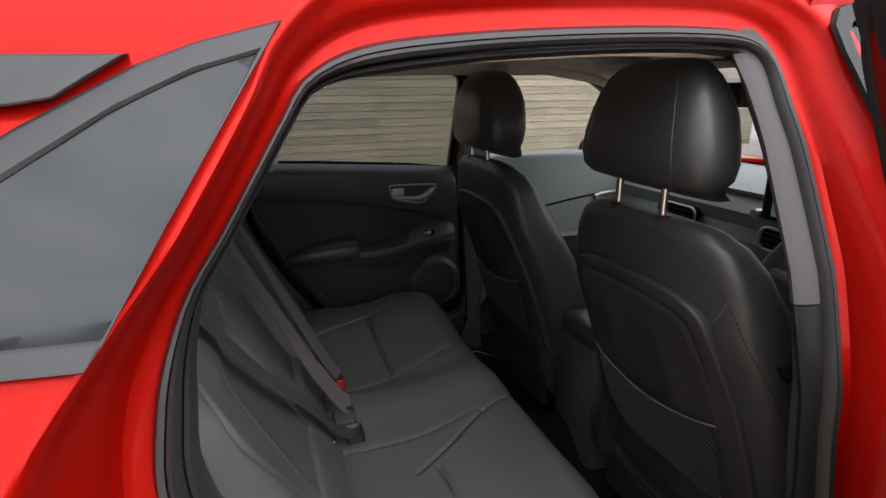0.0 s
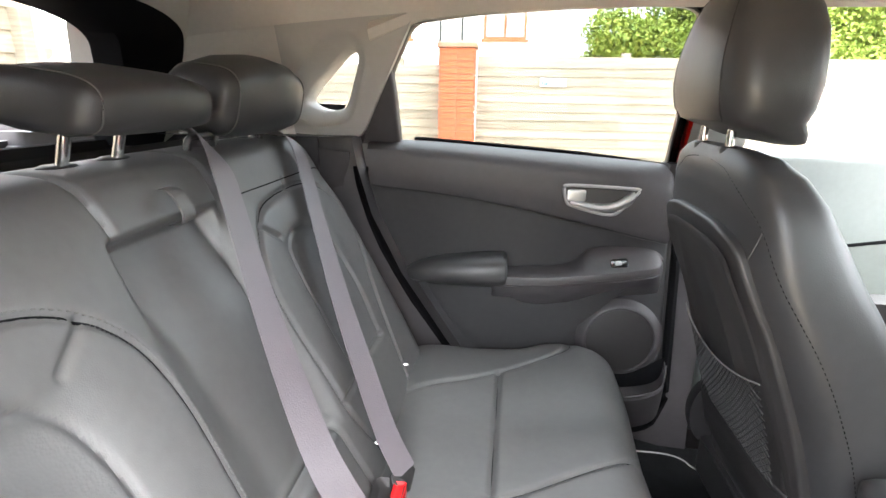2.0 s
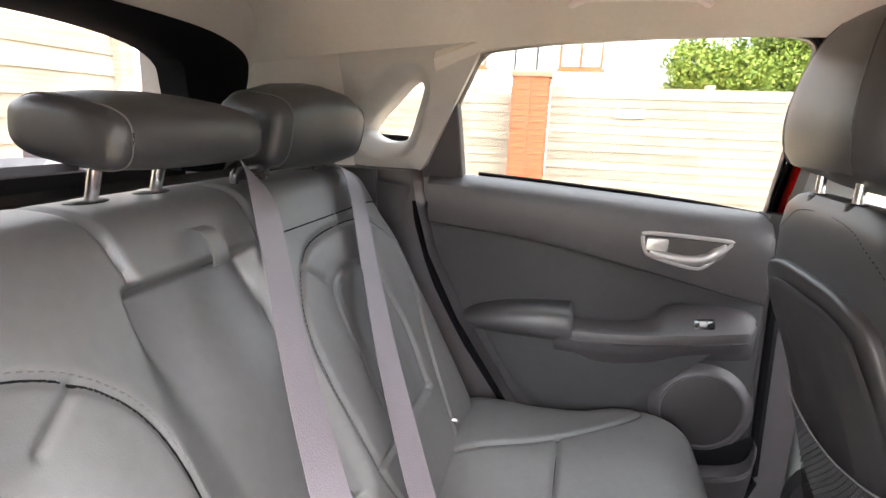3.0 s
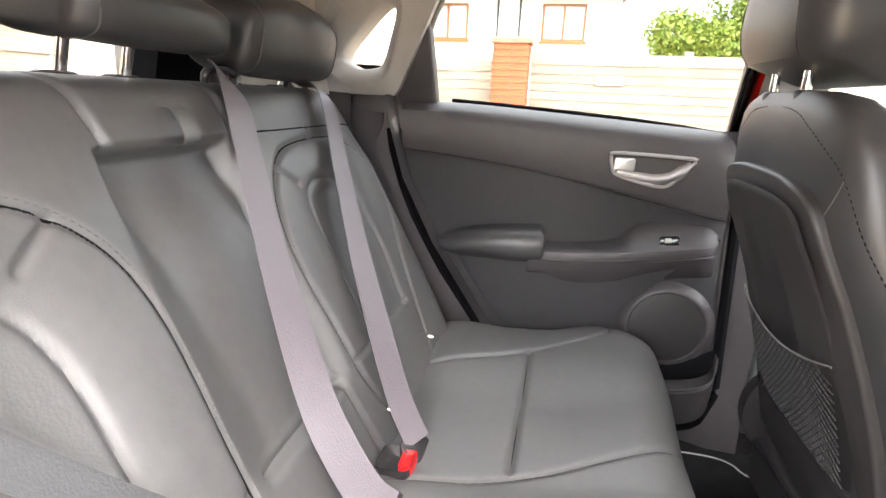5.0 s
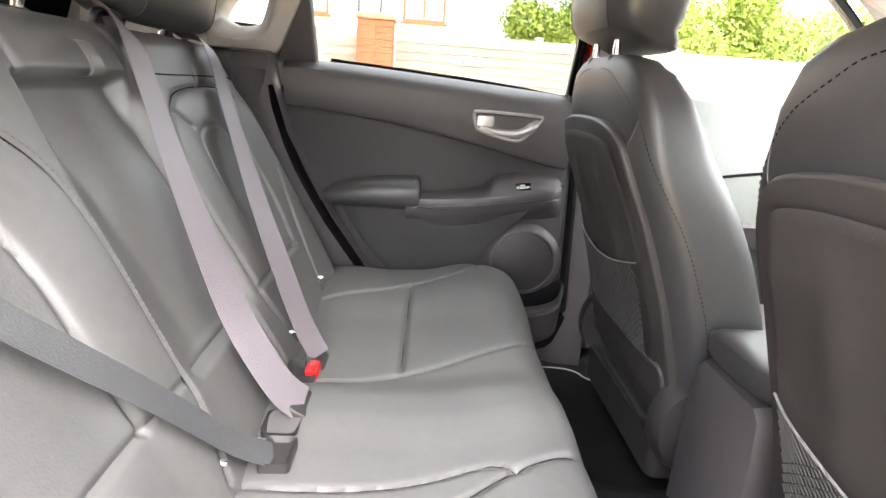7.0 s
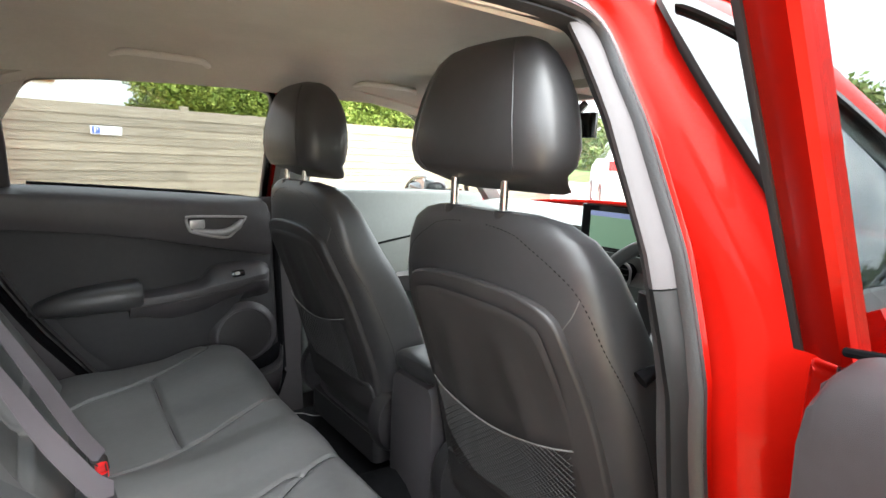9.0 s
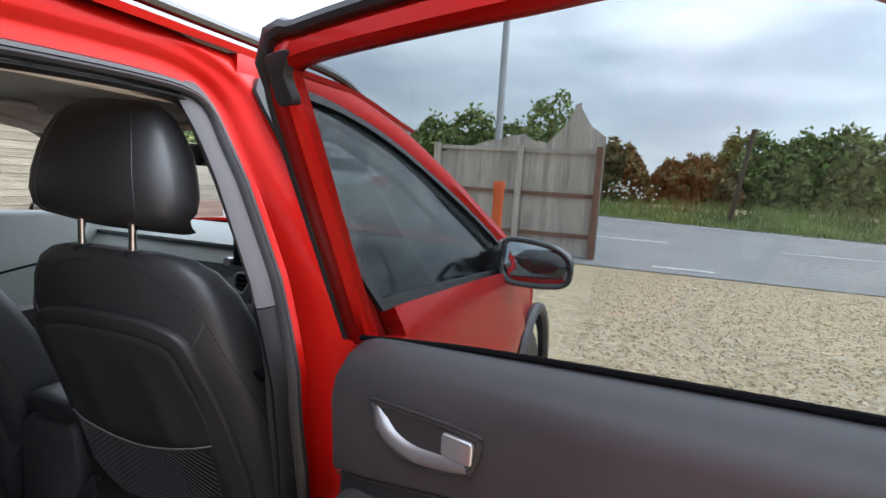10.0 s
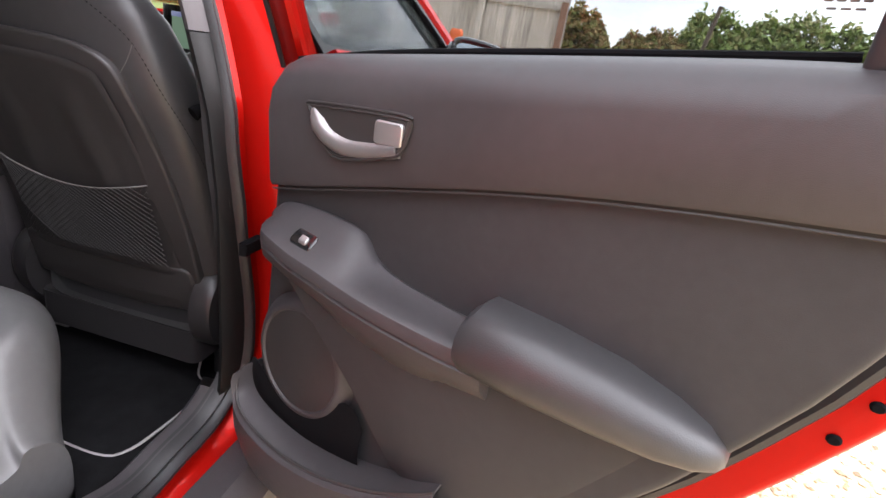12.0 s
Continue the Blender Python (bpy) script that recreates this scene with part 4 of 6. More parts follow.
def dashes(line, r, step=0.0075, fill=0.62):
    """Single stitches along a line."""
    total = float(np.sum(np.linalg.norm(np.diff(np.array(line), axis=0), axis=1)))
    n = max(2, int(total / step))
    p = even(line, n * 8 + 1)
    return join(*[tube([p[8 * k], p[8 * k + 4] , p[min(len(p) - 1, 8 * k + int(8 * fill))]], r, 4) for k in range(n)])


def front_seat(label, deep, chin):
    seat = thing("front_seat", label, "car seat", "front seats")
    zs = np.concatenate([np.linspace(0.46, 1.06, 24), catmull([(1.06,), (1.095,), (1.115,), (1.124,)], 10)[1:, 0]])
    rings = [[seat_pt(a, z) for a in np.linspace(0, 2 * math.pi, 64, endpoint=False)] for z in zs]
    back = part("backrest", loft(rings), LEATHER_SHADED, seat, "black leather backrest")
    for sd in (-1, 1):
        shoulder = catmull([(0.06, 1.104), (0.20, 1.101), (0.33, 1.095), (0.45, 1.083), (0.68, 1.060), (0.95, 1.026), (1.16, 0.955), (1.34, 0.87), (1.42, 0.76), (1.45, 0.62)], 60)
        tagged(part("stitching", dashes([np.array(seat_pt(sd * a, z)) for a, z in shoulder], 0.0007, 0.008, 0.50), DARK, back), "dark stitching", kind="stuff")
        part("seam", tube([seat_pt(sd * (0.95 - 0.35 * t), 1.026 - 0.055 * t) for t in np.linspace(0, 1, 12)], 0.0009, 5), THREAD, back)
    # hard back panel
    outl = even(catmull([(0.0, 1.020), (0.10, 1.016), (0.160, 0.995), (0.182, 0.94), (0.196, 0.84), (0.206, 0.70), (0.210, 0.58), (0.200, 0.515), (0.10, 0.500), (0.0, 0.498),
                         (-0.10, 0.500), (-0.200, 0.515), (-0.210, 0.58), (-0.206, 0.70), (-0.196, 0.84), (-0.182, 0.94), (-0.160, 0.995), (-0.10, 1.016)], 200, True), 120, True)

    def onback(y, z, w):
        # panel depth follows the rounded leather behind it
        edge = 0.016 * smooth01(0.12, 0.22, abs(y))
        return seat_rear_x(z) - 0.006 + edge + w, y, z
    panel = part("back_panel", plate(outl, onback, -0.006, 0.02, 0.006), PANEL, seat, "dark grey hard plastic seat back")
    inner = even(offset2(outl, -0.036), 120, True)
    inner = np.array([(y, max(z, 0.60)) for y, z in inner])
    mid = np.array([0.0, 0.80])
    sink = []
    for k, w in ((1.04, -0.006), (1.0, -0.0085), (0.96, -0.0075), (0.92, -0.0062), (0.85, -0.006), (0.75, -0.006), (0.64, -0.006), (0.52, -0.006), (0.4, -0.006), (0.28, -0.006), (0.15, -0.006), (0.04, -0.006)):
        ring = []
        for p in inner:
            y, z = mid + (p - mid) * k
            fold = math.exp(-((abs(y) - 0.062 - 0.10 * (0.95 - z)) / 0.018) ** 2) * smooth01(0.97, 0.86, z) * (k < 0.95)
            ring.append(onback(y, z, w - 0.009 * fold))
        sink.append(ring)
    part("recess", loft(sink), PANEL, panel, "recessed panel with two soft ridges")
    part("lower_flap", plate(rrect(0.40, 0.105, 0.02, 5, 0, 0.560), onback, -0.013, 0.01, 0.006), PANEL, seat, "plastic flap below the net")
    # net pocket
    mesh = []

    def net_pt(u, v):
        y = -0.165 + 0.33 * u
        top = 0.790 - 0.030 * math.sin(math.pi * u)
        z = 0.615 + (top - 0.615) * v
        return np.array(onback(y, z, -0.014 - 0.010 * math.sin(math.pi * u) * v))
    for k in range(-14, 27):
        for d in (1, -1):
            line = []
            for v in np.linspace(0, 1, 15):
                u = (k + 0.5) / 26 + d * (v - 0.5) * 0.55
                if 0 <= u <= 1:
                    line.append(net_pt(u, v))
            if len(line) > 2:
                mesh.append(tube(line, 0.0011, 4))
    pocket = part("net_pocket", join(*mesh), NET, seat, "black elastic net pocket")
    part("elastic", tube([net_pt(u, 1.0) for u in np.linspace(0, 1, 24)], 0.0016, 6), ELASTIC, pocket, "grey elastic edge")
    # headrest: pillow with side gussets and two chrome posts
    rings = []
    for z, w, t0, off in ((1.126, 0.100, 0.030, 0.100), (1.130, 0.116, 0.052, 0.085), (1.142, 0.126, 0.084, 0.052), (1.158, 0.136, 0.118, 0.012), (1.178, 0.149, 0.132, 0.002), (1.215, 0.153, 0.143, -0.004), (1.250, 0.147, 0.143, -0.003), (1.285, 0.137, 0.136, 0.003), (1.315, 0.124, 0.120, 0.011),
                         (1.340, 0.108, 0.098, 0.022), (1.356, 0.090, 0.072, 0.035), (1.364, 0.070, 0.048, 0.048), (1.3675, 0.045, 0.026, 0.058)):
        ring = []
        for a in np.linspace(0, 2 * math.pi, 44, endpoint=False):
            ca, sa = math.cos(a), math.sin(a)
            t = t0 + deep * smooth01(0.03, 0.09, t0)
            ring.append((-0.040 + off + t / 2 - (t / 2) * math.copysign(abs(ca) ** 0.55, ca), w * math.copysign(abs(sa) ** 0.6, sa), z + chin * smooth01(1.23, 1.13, z)))
        rings.append(ring)
    head = part("headrest", loft(rings), LEATHER_SHADED, seat, "black leather headrest")
    for s in (-1, 1):
        part("seam", tube(catmull([np.array(r[4 * s]) for r in rings[3:11]], 40), 0.0011, 6), LEATHER_SHADED, head)
        part("post", tube([(0.012, 0.011 + s * 0.057, 1.10), (0.012, 0.011 + s * 0.057, 1.20)], 0.0065, 12), CHROME, head, "chrome headrest post")
        part("post_collar", loft([[(0.012 + r * 0.013 * math.cos(a), 0.011 + s * 0.057 + r * 0.018 * math.sin(a), z) for a in np.linspace(0, 2 * math.pi, 20, endpoint=False)] for r, z in ((1.0, 1.112), (1.0, 1.123), (0.8, 1.126), (0.3, 1.126))]), SMOOTH_PLASTIC, head)
    # cushion, base and recliner covers
    cush = []
    for x, zt, w in ((0.17, 0.50, 0.20), (0.20, 0.55, 0.235), (0.25, 0.565, 0.245), (0.40, 0.58, 0.25), (0.52, 0.59, 0.245), (0.60, 0.575, 0.235), (0.63, 0.53, 0.22)):
        cush.append([(x, w * math.copysign(abs(math.cos(a)) ** 0.5, math.cos(a)), 0.47 + (zt - 0.47) * math.copysign(abs(math.sin(a)) ** 0.5, math.sin(a)) + 0.03 * smooth01(0.6, 0.95, abs(math.cos(a)) ** 0.5) * (math.sin(a) > 0)) for a in np.linspace(0, 2 * math.pi, 36, endpoint=False)])
    part("cushion", loft(cush), LEATHER, seat, "black leather seat cushion")
    for s in (-1, 1):
        part("recliner_cover", loft([[(0.178 + r * 0.062 * math.cos(a), s * y, 0.515 + r * 0.085 * math.sin(a)) for a in np.linspace(0, 2 * math.pi, 24, endpoint=False)] for r, y in ((1.0, 0.20), (1.0, 0.232), (0.9, 0.243), (0.5, 0.248))]), SMOOTH_PLASTIC, seat, "rounded plastic recliner cover")
        foot = part("rail_foot", block(0.205, 0.255, s * 0.240 - 0.030, s * 0.240 + 0.030, 0.295, 0.338, 0.005), SATIN_METAL, seat, "silver rail foot")
        part("bolt_cover", block(0.262, 0.300, s * 0.235 - 0.024, s * 0.235 + 0.024, 0.295, 0.355, 0.008), DARK, foot, "black bolt cover")
        part("rail", block(0.24, 0.62, s * 0.19 - 0.022, s * 0.19 + 0.022, 0.30, 0.40, 0.006), SMOOTH_PLASTIC, seat, "dark seat rail")
    part("seat_base", block(0.14, 0.58, -0.2, 0.2, 0.385, 0.46, 0.02), SMOOTH_PLASTIC, seat)
    return seat


seat_near = front_seat("black leather front seat with hard plastic back and net pocket", -0.022, 0.026)
seat_near.location = (0.0, -0.412, 0)
seat_far = front_seat("black leather front passenger seat beside the closed far doors", 0.004, 0.007)
seat_far.location = (0.012, 0.315, 0.004)

# ---- rear bench ----
bench = thing("rear_bench_seat", "black leather rear bench with three seats", "car seat")
BACK_PATH = catmull([(-0.485, 0.55), (-0.512, 0.62), (-0.602, 0.80), (-0.70, 0.99), (-0.742, 1.07), (-0.765, 1.098), (-0.80, 1.110), (-0.86, 1.108), (-0.895, 1.08), (-0.90, 0.95)], 90)
BACK_PATH = even(BACK_PATH, 110)
arches = []
for s in (-1, 1):
    arches.append([(s * a, b) for a, b in catmull([(0.44, 0.60), (0.50, 0.78), (0.555, 0.914), (0.515, 0.998), (0.43, 1.024), (0.285, 1.022), (0.205, 1.002), (0.15, 0.949), (0.132, 0.874), (0.14, 0.763), (0.148, 0.682), (0.18, 0.60)], 40)])
    arches.append([(s * a, b) for a, b in catmull([(0.42, 0.71), (0.44, 0.80), (0.43, 0.90), (0.38, 0.952), (0.30, 0.962), (0.257, 0.940), (0.238, 0.885), (0.237, 0.805), (0.238, 0.71)], 30)])
    arches.append([(s * 0.19, 0.990), (s * 0.235, 0.962)])
    arches.append([(s * 0.15, 0.715), (s * 0.43, 0.71)])
    arches.append([(s * 0.362, 1.085), (s * 0.352, 1.026)])
SPLITS = [[(-0.098, 1.12), (-0.088, 1.04), (-0.075, 0.9), (-0.10, 0.72), (-0.125, 0.56)], [(0.140, 1.12), (0.128, 1.04), (0.10, 0.9), (0.095, 0.72), (0.11, 0.56)], [(-0.11, 0.708), (0.10, 0.708)]]


def bench_back(u, v):
    y = -0.635 + 1.27 * v
    i = u * (len(BACK_PATH) - 1)
    k = min(int(i), len(BACK_PATH) - 2)
    x, z = BACK_PATH[k] + (BACK_PATH[k + 1] - BACK_PATH[k]) * (i - k)
    t = BACK_PATH[k + 1] - BACK_PATH[k]
    nx, nz = t[1], -t[0]
    ln = math.hypot(nx, nz)
    nx, nz = nx / ln, nz / ln
    front = u < 0.62
    d = 0.0
    ay = abs(y)
    if front:
        soft_edge = 0.012 + 0.16 * (1.04 - min(z, 1.04))
        mid = smooth01(-0.100 - soft_edge, -0.090 + soft_edge * 0.5, y) * smooth01(0.125, 0.105, y) * smooth01(1.046, 1.037, z)
        d -= (0.018 + 0.020 * smooth01(0.90, 1.03, z)) * mid * smooth01(0.69, 0.73, z)
        d += 0.005 * smooth01(0.11, 0.16, ay) * smooth01(0.25, 0.19, ay) * smooth01(1.06, 1.0, z)
        ledge = 0.962 - 0.9 * (ay - 0.32) ** 2
        d -= 0.009 * smooth01(0.215, 0.285, ay) * smooth01(0.46, 0.395, ay) * smooth01(0.69, 0.75, z) * smooth01(ledge + 0.016, ledge - 0.030, z)
        d += 0.006 * smooth01(0.20, 0.27, ay) * smooth01(0.50, 0.42, ay) * smooth01(0.935, 0.990, z) * smooth01(1.03, 1.0, z)
        d += 0.010 * smooth01(0.46, 0.56, ay) * smooth01(1.04, 0.95, z)
        for ln2 in arches:
            d -= 0.0060 * math.exp(-(near_line((y, z), ln2) / 0.0045) ** 2)
    for k_split, ln2 in enumerate(SPLITS):
        d -= (0.0 if k_split == 0 and z < 1.04 else 0.009) * math.exp(-(near_line((y, z), ln2) / 0.0055) ** 2)
    d -= 0.10 * smooth01(0.53, 0.64, ay) ** 2 * (0.4 + 0.6 * smooth01(0.7, 1.0, z))
    return x + nx * d, y, z + nz * d - 0.02 * smooth01(0.5, 0.635, ay) * smooth01(0.95, 1.1, z)


back = part("backrest", grid(bench_back, 230, 400), [LEATHER, PERFORATED], bench, "black leather rear backrest", sharp=60, fix=False)


def inside(p, loop):
    hit = False
    for (ax, ay), (bx, by) in zip(loop, np.roll(loop, -1, 0)):
        if (ay > p[1]) != (by > p[1]) and p[0] < ax + (p[1] - ay) * (bx - ax) / (by - ay):
            hit = not hit
    return hit


INSERTS = [np.array(arches[1]), np.array(arches[6])]
for poly in back.data.polygons:
    c = poly.center
    if c.x > -0.76 and 0.22 < abs(c.y) < 0.46 and 0.70 < c.z < 0.98 and inside((c.y, c.z), INSERTS[0 if c.y < 0 else 1]):
        poly.material_index = 1


def on_bench(y, z, lift):
    u = float(np.interp(z, BACK_PATH[:68, 1], np.arange(68))) / (len(BACK_PATH) - 1)
    p = np.array(bench_back(u, (y + 0.635) / 1.27))
    return p + lift * np.array([0.885, 0, 0.465])


for s in (-1, 1):
    arch = even(np.array(arches[0 if s < 0 else 5]), 120)
    out = offset2(np.vstack([arch, [[s * 0.3, 0.55]]]), 0.0055)[:-1]
    tagged(part("stitching", dashes([on_bench(y, z, 0.0004) for y, z in out[3:-3]], 0.0008), THREAD, bench), "pale stitching beside the seam", kind="stuff")
    part("seam", tube([on_bench(y, z, 0.0) for y, z in arch], 0.0016, 5), DARK, bench)
    part("seam", tube([on_bench(y, z, -0.0004) for y, z in even(np.array(arches[4 if s < 0 else 9]), 60)], 0.0012, 5), DARK, bench)
    if s < 0:
        continue
    part("seam", tube([on_bench(s * y, 1.103 - 0.03 * smooth01(0.45, 0.60, y), 0.0) for y in np.linspace(0.16, 0.60, 50)], 0.0013, 5), DARK, bench, "dark seam along the top of the backrest")
CUSH_PATH = even(catmull([(-0.56, 0.50), (-0.52, 0.575), (-0.46, 0.592), (-0.36, 0.586), (-0.25, 0.592), (-0.15, 0.612), (-0.10, 0.602), (-0.072, 0.565), (-0.068, 0.50), (-0.085, 0.42), (-0.10, 0.34)], 90), 100)
cush_lines = [[(-0.50, 0.045), (-0.44, 0.060), (-0.34, 0.093), (-0.25, 0.128), (-0.17, 0.165), (-0.11, 0.20), (-0.06, 0.23)],
              [(-0.314, 0.118), (-0.305, 0.487)],
              [(-0.50, 0.395), (-0.40, 0.442), (-0.30, 0.487), (-0.20, 0.545), (-0.13, 0.60)],
              [(-0.50, -0.168), (-0.44, -0.174), (-0.30, -0.156), (-0.21, -0.134), (-0.185, -0.135), (-0.165, -0.150)],
              [(-0.314, -0.27), (-0.305, -0.487)],
              [(-0.36, -0.275), (-0.27, -0.215), (-0.17, -0.145), (-0.08, -0.100)]]


def bench_cushion(u, v):
    skirt = smooth01(0.04, 0.0, v) + smooth01(0.96, 1.0, v)
    y = -0.645 + 1.29 * min(1.0, max(0.0, (v - 0.04) / 0.92))
    i = u * (len(CUSH_PATH) - 1)
    k = min(int(i), len(CUSH_PATH) - 2)
    x, z = CUSH_PATH[k] + (CUSH_PATH[k + 1] - CUSH_PATH[k]) * (i - k)
    ay = abs(y)
    d = 0.010 * smooth01(0.10, 0.02, ay) + 0.004 * smooth01(0.30, 0.42, ay) * smooth01(-0.5, -0.3, x)
    if z > 0.5:
        for n_line, ln2 in enumerate(cush_lines):
            g = 0.006 if n_line % 3 != 1 else 0.009
            d -= g * math.exp(-(near_line((x, y), ln2) / 0.0048) ** 2)
    # the outer end on the open side falls away sooner than the one by the shut door
    d -= 0.13 * smooth01(0.58 if y > 0 else 0.51, 0.67 if y > 0 else 0.65, ay) ** 2
    d += 0.014 * smooth01(0.30, 0.50, y)
    x += smooth01(-0.24, -0.10, x) * (0.022 * smooth01(0.56, 0.42, -y) + 0.010 * smooth01(0.20, 0.40, y))
    x -= 0.12 * smooth01(0.54 if y > 0 else 0.42, 0.65, ay) ** 2 * smooth01(-0.3, -0.1, x)
    z = z + d * smooth01(0.34, 0.5, z)
    return x, y, z + (0.32 - z) * skirt


part("cushion", grid(bench_cushion, 170, 300), LEATHER, bench, "black leather rear seat cushion", sharp=60, fix=False)
for n_line, ln2 in enumerate(cush_lines):
    line = []
    for x, y in even(catmull(ln2, 50), 60):
        if x > -0.46 and x < -0.10:
            u = float(np.interp(x, CUSH_PATH[16:67, 0], np.arange(16, 67))) / (len(CUSH_PATH) - 1)
            p = bench_cushion(u, 0.04 + 0.92 * (y + 0.645) / 1.29)
            line.append((p[0], p[1], p[2] + 0.0008))
    part("seam", tube([(x, y, z - 0.0006) for x, y, z in line], 0.0011, 5), DARK, bench, "dark sewn seam")
    if n_line % 3 == 1:
        continue
    line = [(x, y + 0.006, z + 0.0034) for x, y, z in line]
    tagged(part("seam", dashes(line, 0.0006), THREAD, bench), "pale grey stitched seam", kind="stuff")
# pull strap on the folding armrest
ribbon = catmull([(-0.740, 1.080), (-0.727, 1.078), (-0.717, 1.066), (-0.710, 1.050), (-0.713, 1.039), (-0.730, 1.036)], 24)
part("pull_strap", loft([[(x + d, y, z) for d, y in ((0.0, 0.004), (0.003, 0.004), (0.003, 0.030), (0.0, 0.030))] for x, z in ribbon]), LEATHER, bench, "leather pull strap")
for y in (0.172, 0.455, -0.172, -0.455):
    part("anchor_stud", loft([[(-0.512 + dx, y + r * 0.005 * math.cos(a), 0.622 + r * 0.005 * math.sin(a)) for a in np.linspace(0, 2 * math.pi, 14, endpoint=False)] for r, dx in ((1, -0.004), (1, 0.004), (0.5, 0.008))]), CHROME, bench, "small bright anchor stud")


def rear_headrest(yc, w, z0, z1, spread, tilt, pc, deep, xc):
    """A padded roll: front, top and back in one wrap, flat gussets sewn on at both ends."""
    rings = []
    for y, k in ((-1.0, 0.60), (-0.985, 0.80), (-0.94, 0.93), (-0.86, 0.99), (-0.5, 1.0), (0.0, 1.0), (0.5, 1.0), (0.86, 0.99), (0.94, 0.93), (0.985, 0.80), (1.0, 0.60)):
        ring = []
        zc, h = (z0 + z1) / 2, (z1 - z0) / 2
        for a in np.linspace(0, 2 * math.pi, 36, endpoint=False):
            ca, sa = math.cos(a), math.sin(a)
            x = deep * math.copysign(abs(ca) ** 0.62, ca) * k
            z = h * math.copysign(abs(sa) ** 0.62, sa) * k
            sag = (0.030 if w > 0.28 else 0.012) * abs(y) ** 2.2 * (0.35 + 0.65 * z / h)
            ring.append((xc + x + tilt * z - 0.016 * abs(y) ** 3, yc + y * w / 2, zc + z - 0.13 * x - sag))
        rings.append(ring)
    head = part("headrest", loft(rings), LEATHER_SHADED, bench, "black leather rear headrest")
    for k in (3, 7):
        mid = np.mean(rings[k], axis=0)
        part("seam", tube([mid + (np.array(p) - mid) * 1.004 for p in rings[k]], 0.0012, 5, True), THREAD, head)
    for s in (-1, 1):
        part("post", tube([(-0.822, pc + s * spread, 1.09), (-0.800, pc + s * spread, z0 + 0.02)], 0.0068, 12), CHROME, head, "chrome headrest post")
        part("post_collar", loft([[(-0.822 + r * 0.015 * math.cos(a), pc + s * spread + r * 0.026 * math.sin(a), z) for a in np.linspace(0, 2 * math.pi, 20, endpoint=False)] for r, z in ((1.0, 1.100), (1.0, 1.112), (0.8, 1.114), (0.3, 1.114))]), SMOOTH_PLASTIC, head)


rear_headrest(0.062, 0.262, 1.147, 1.226, 0.0455, 0.10, 0.0, 0.072, -0.812)
rear_headrest(0.400, 0.33, 1.122, 1.262, 0.0745, 0.16, 0.3515, 0.062, -0.800)
rear_headrest(-0.335, 0.33, 1.122, 1.262, 0.0745, 0.16, -0.3515, 0.062, -0.800)


# ---- seat belts ----
def strap_on_back(pts, half, twist=0.0):
    """Webbing laid over the backrest, turned on edge by degrees towards its buckle."""
    line = catmull(pts, 40) + 0.007 * np.array([0.885, 0, 0.465])
    left, right = [], []
    for i, p in enumerate(line):
        t = line[min(i + 1, 39)] - line[max(i - 1, 0)]
        t /= np.linalg.norm(t) + 1e-9
        turned = twist * smooth01(0.35, 0.8, i / 39)
        side = np.cross(t, np.array([0.885, 0, 0.465]) + turned * np.array([0, -0.62, 0]))
        side /= np.linalg.norm(side)
        p = p + 0.45 * half * turned * np.array([0.885, 0, 0.465])
        left.append(p + side * half)
        right.append(p - side * half)
    return thick(loft([left, right], False, False), 0.0012)


def on_back(y, z, lift=0.012):
    i = int(np.argmin(np.abs(BACK_PATH[:70, 1] - z)))
    return BACK_PATH[i][0] + 0.885 * lift, y, z + 0.465 * lift


def buckle(parent, x, y, z, button=True):
    body = part("buckle", block(x - 0.028, x + 0.022, y - 0.027, y + 0.027, z - 0.05, z + 0.028, 0.01), SMOOTH_PLASTIC, parent, "black belt buckle")
    if button:
        part("release_button", block(x + 0.004, x + 0.0240, y - 0.019, y + 0.019, z + 0.010, z + 0.0295, 0.004), BUTTON_RED, body, "red release button")


def blade(parent, x, y, z, turn):
    """The bright tongue plate, bent where it enters the buckle."""
    ca, sa = math.cos(turn), math.sin(turn)
    outl = rrect(0.030, 0.040, 0.006, 4)
    return part("blade", plate(outl, lambda a, b, w: (x + b * 0.8 * ca, y + a + b * 0.8 * sa, z - b * 0.55 + w), 0.003, -0.001, 0.001), CHROME, parent, "bright metal tongue blade")


belt = thing("seat_belt", "dark webbing seat belt lying across the rear backrest, buckled", "seat belt", "rear seat belts")
part("strap", strap_on_back([(-0.85, 0.235, 1.085), (-0.83, 0.228, 1.108), (-0.80, 0.215, 1.121), (-0.735, 0.142, 1.094), (-0.69, 0.095, 1.02), (-0.64, 0.045, 0.92), (-0.592, 0.0, 0.83), (-0.552, -0.027, 0.745), (-0.522, -0.036, 0.69), (-0.487, -0.034, 0.630), (-0.462, -0.020, 0.598)], 0.0265, 0.7), WEBBING, belt, "satin dark webbing")
part("tongue", plate(rrect(0.066, 0.052, 0.014, 5, -0.012, 0), lambda a, b, w: (-0.450 + b * 0.75, a, 0.596 - b * 0.5 + w), 0.010, -0.006, 0.005), SMOOTH_PLASTIC, belt, "black belt tongue")
buckle(belt, -0.468, -0.055, 0.572, False)
blade(belt, -0.436, -0.030, 0.590, -0.7)
belt2 = thing("seat_belt", "dark webbing seat belt hanging by the far rear seat, buckled", "seat belt", "rear seat belts")
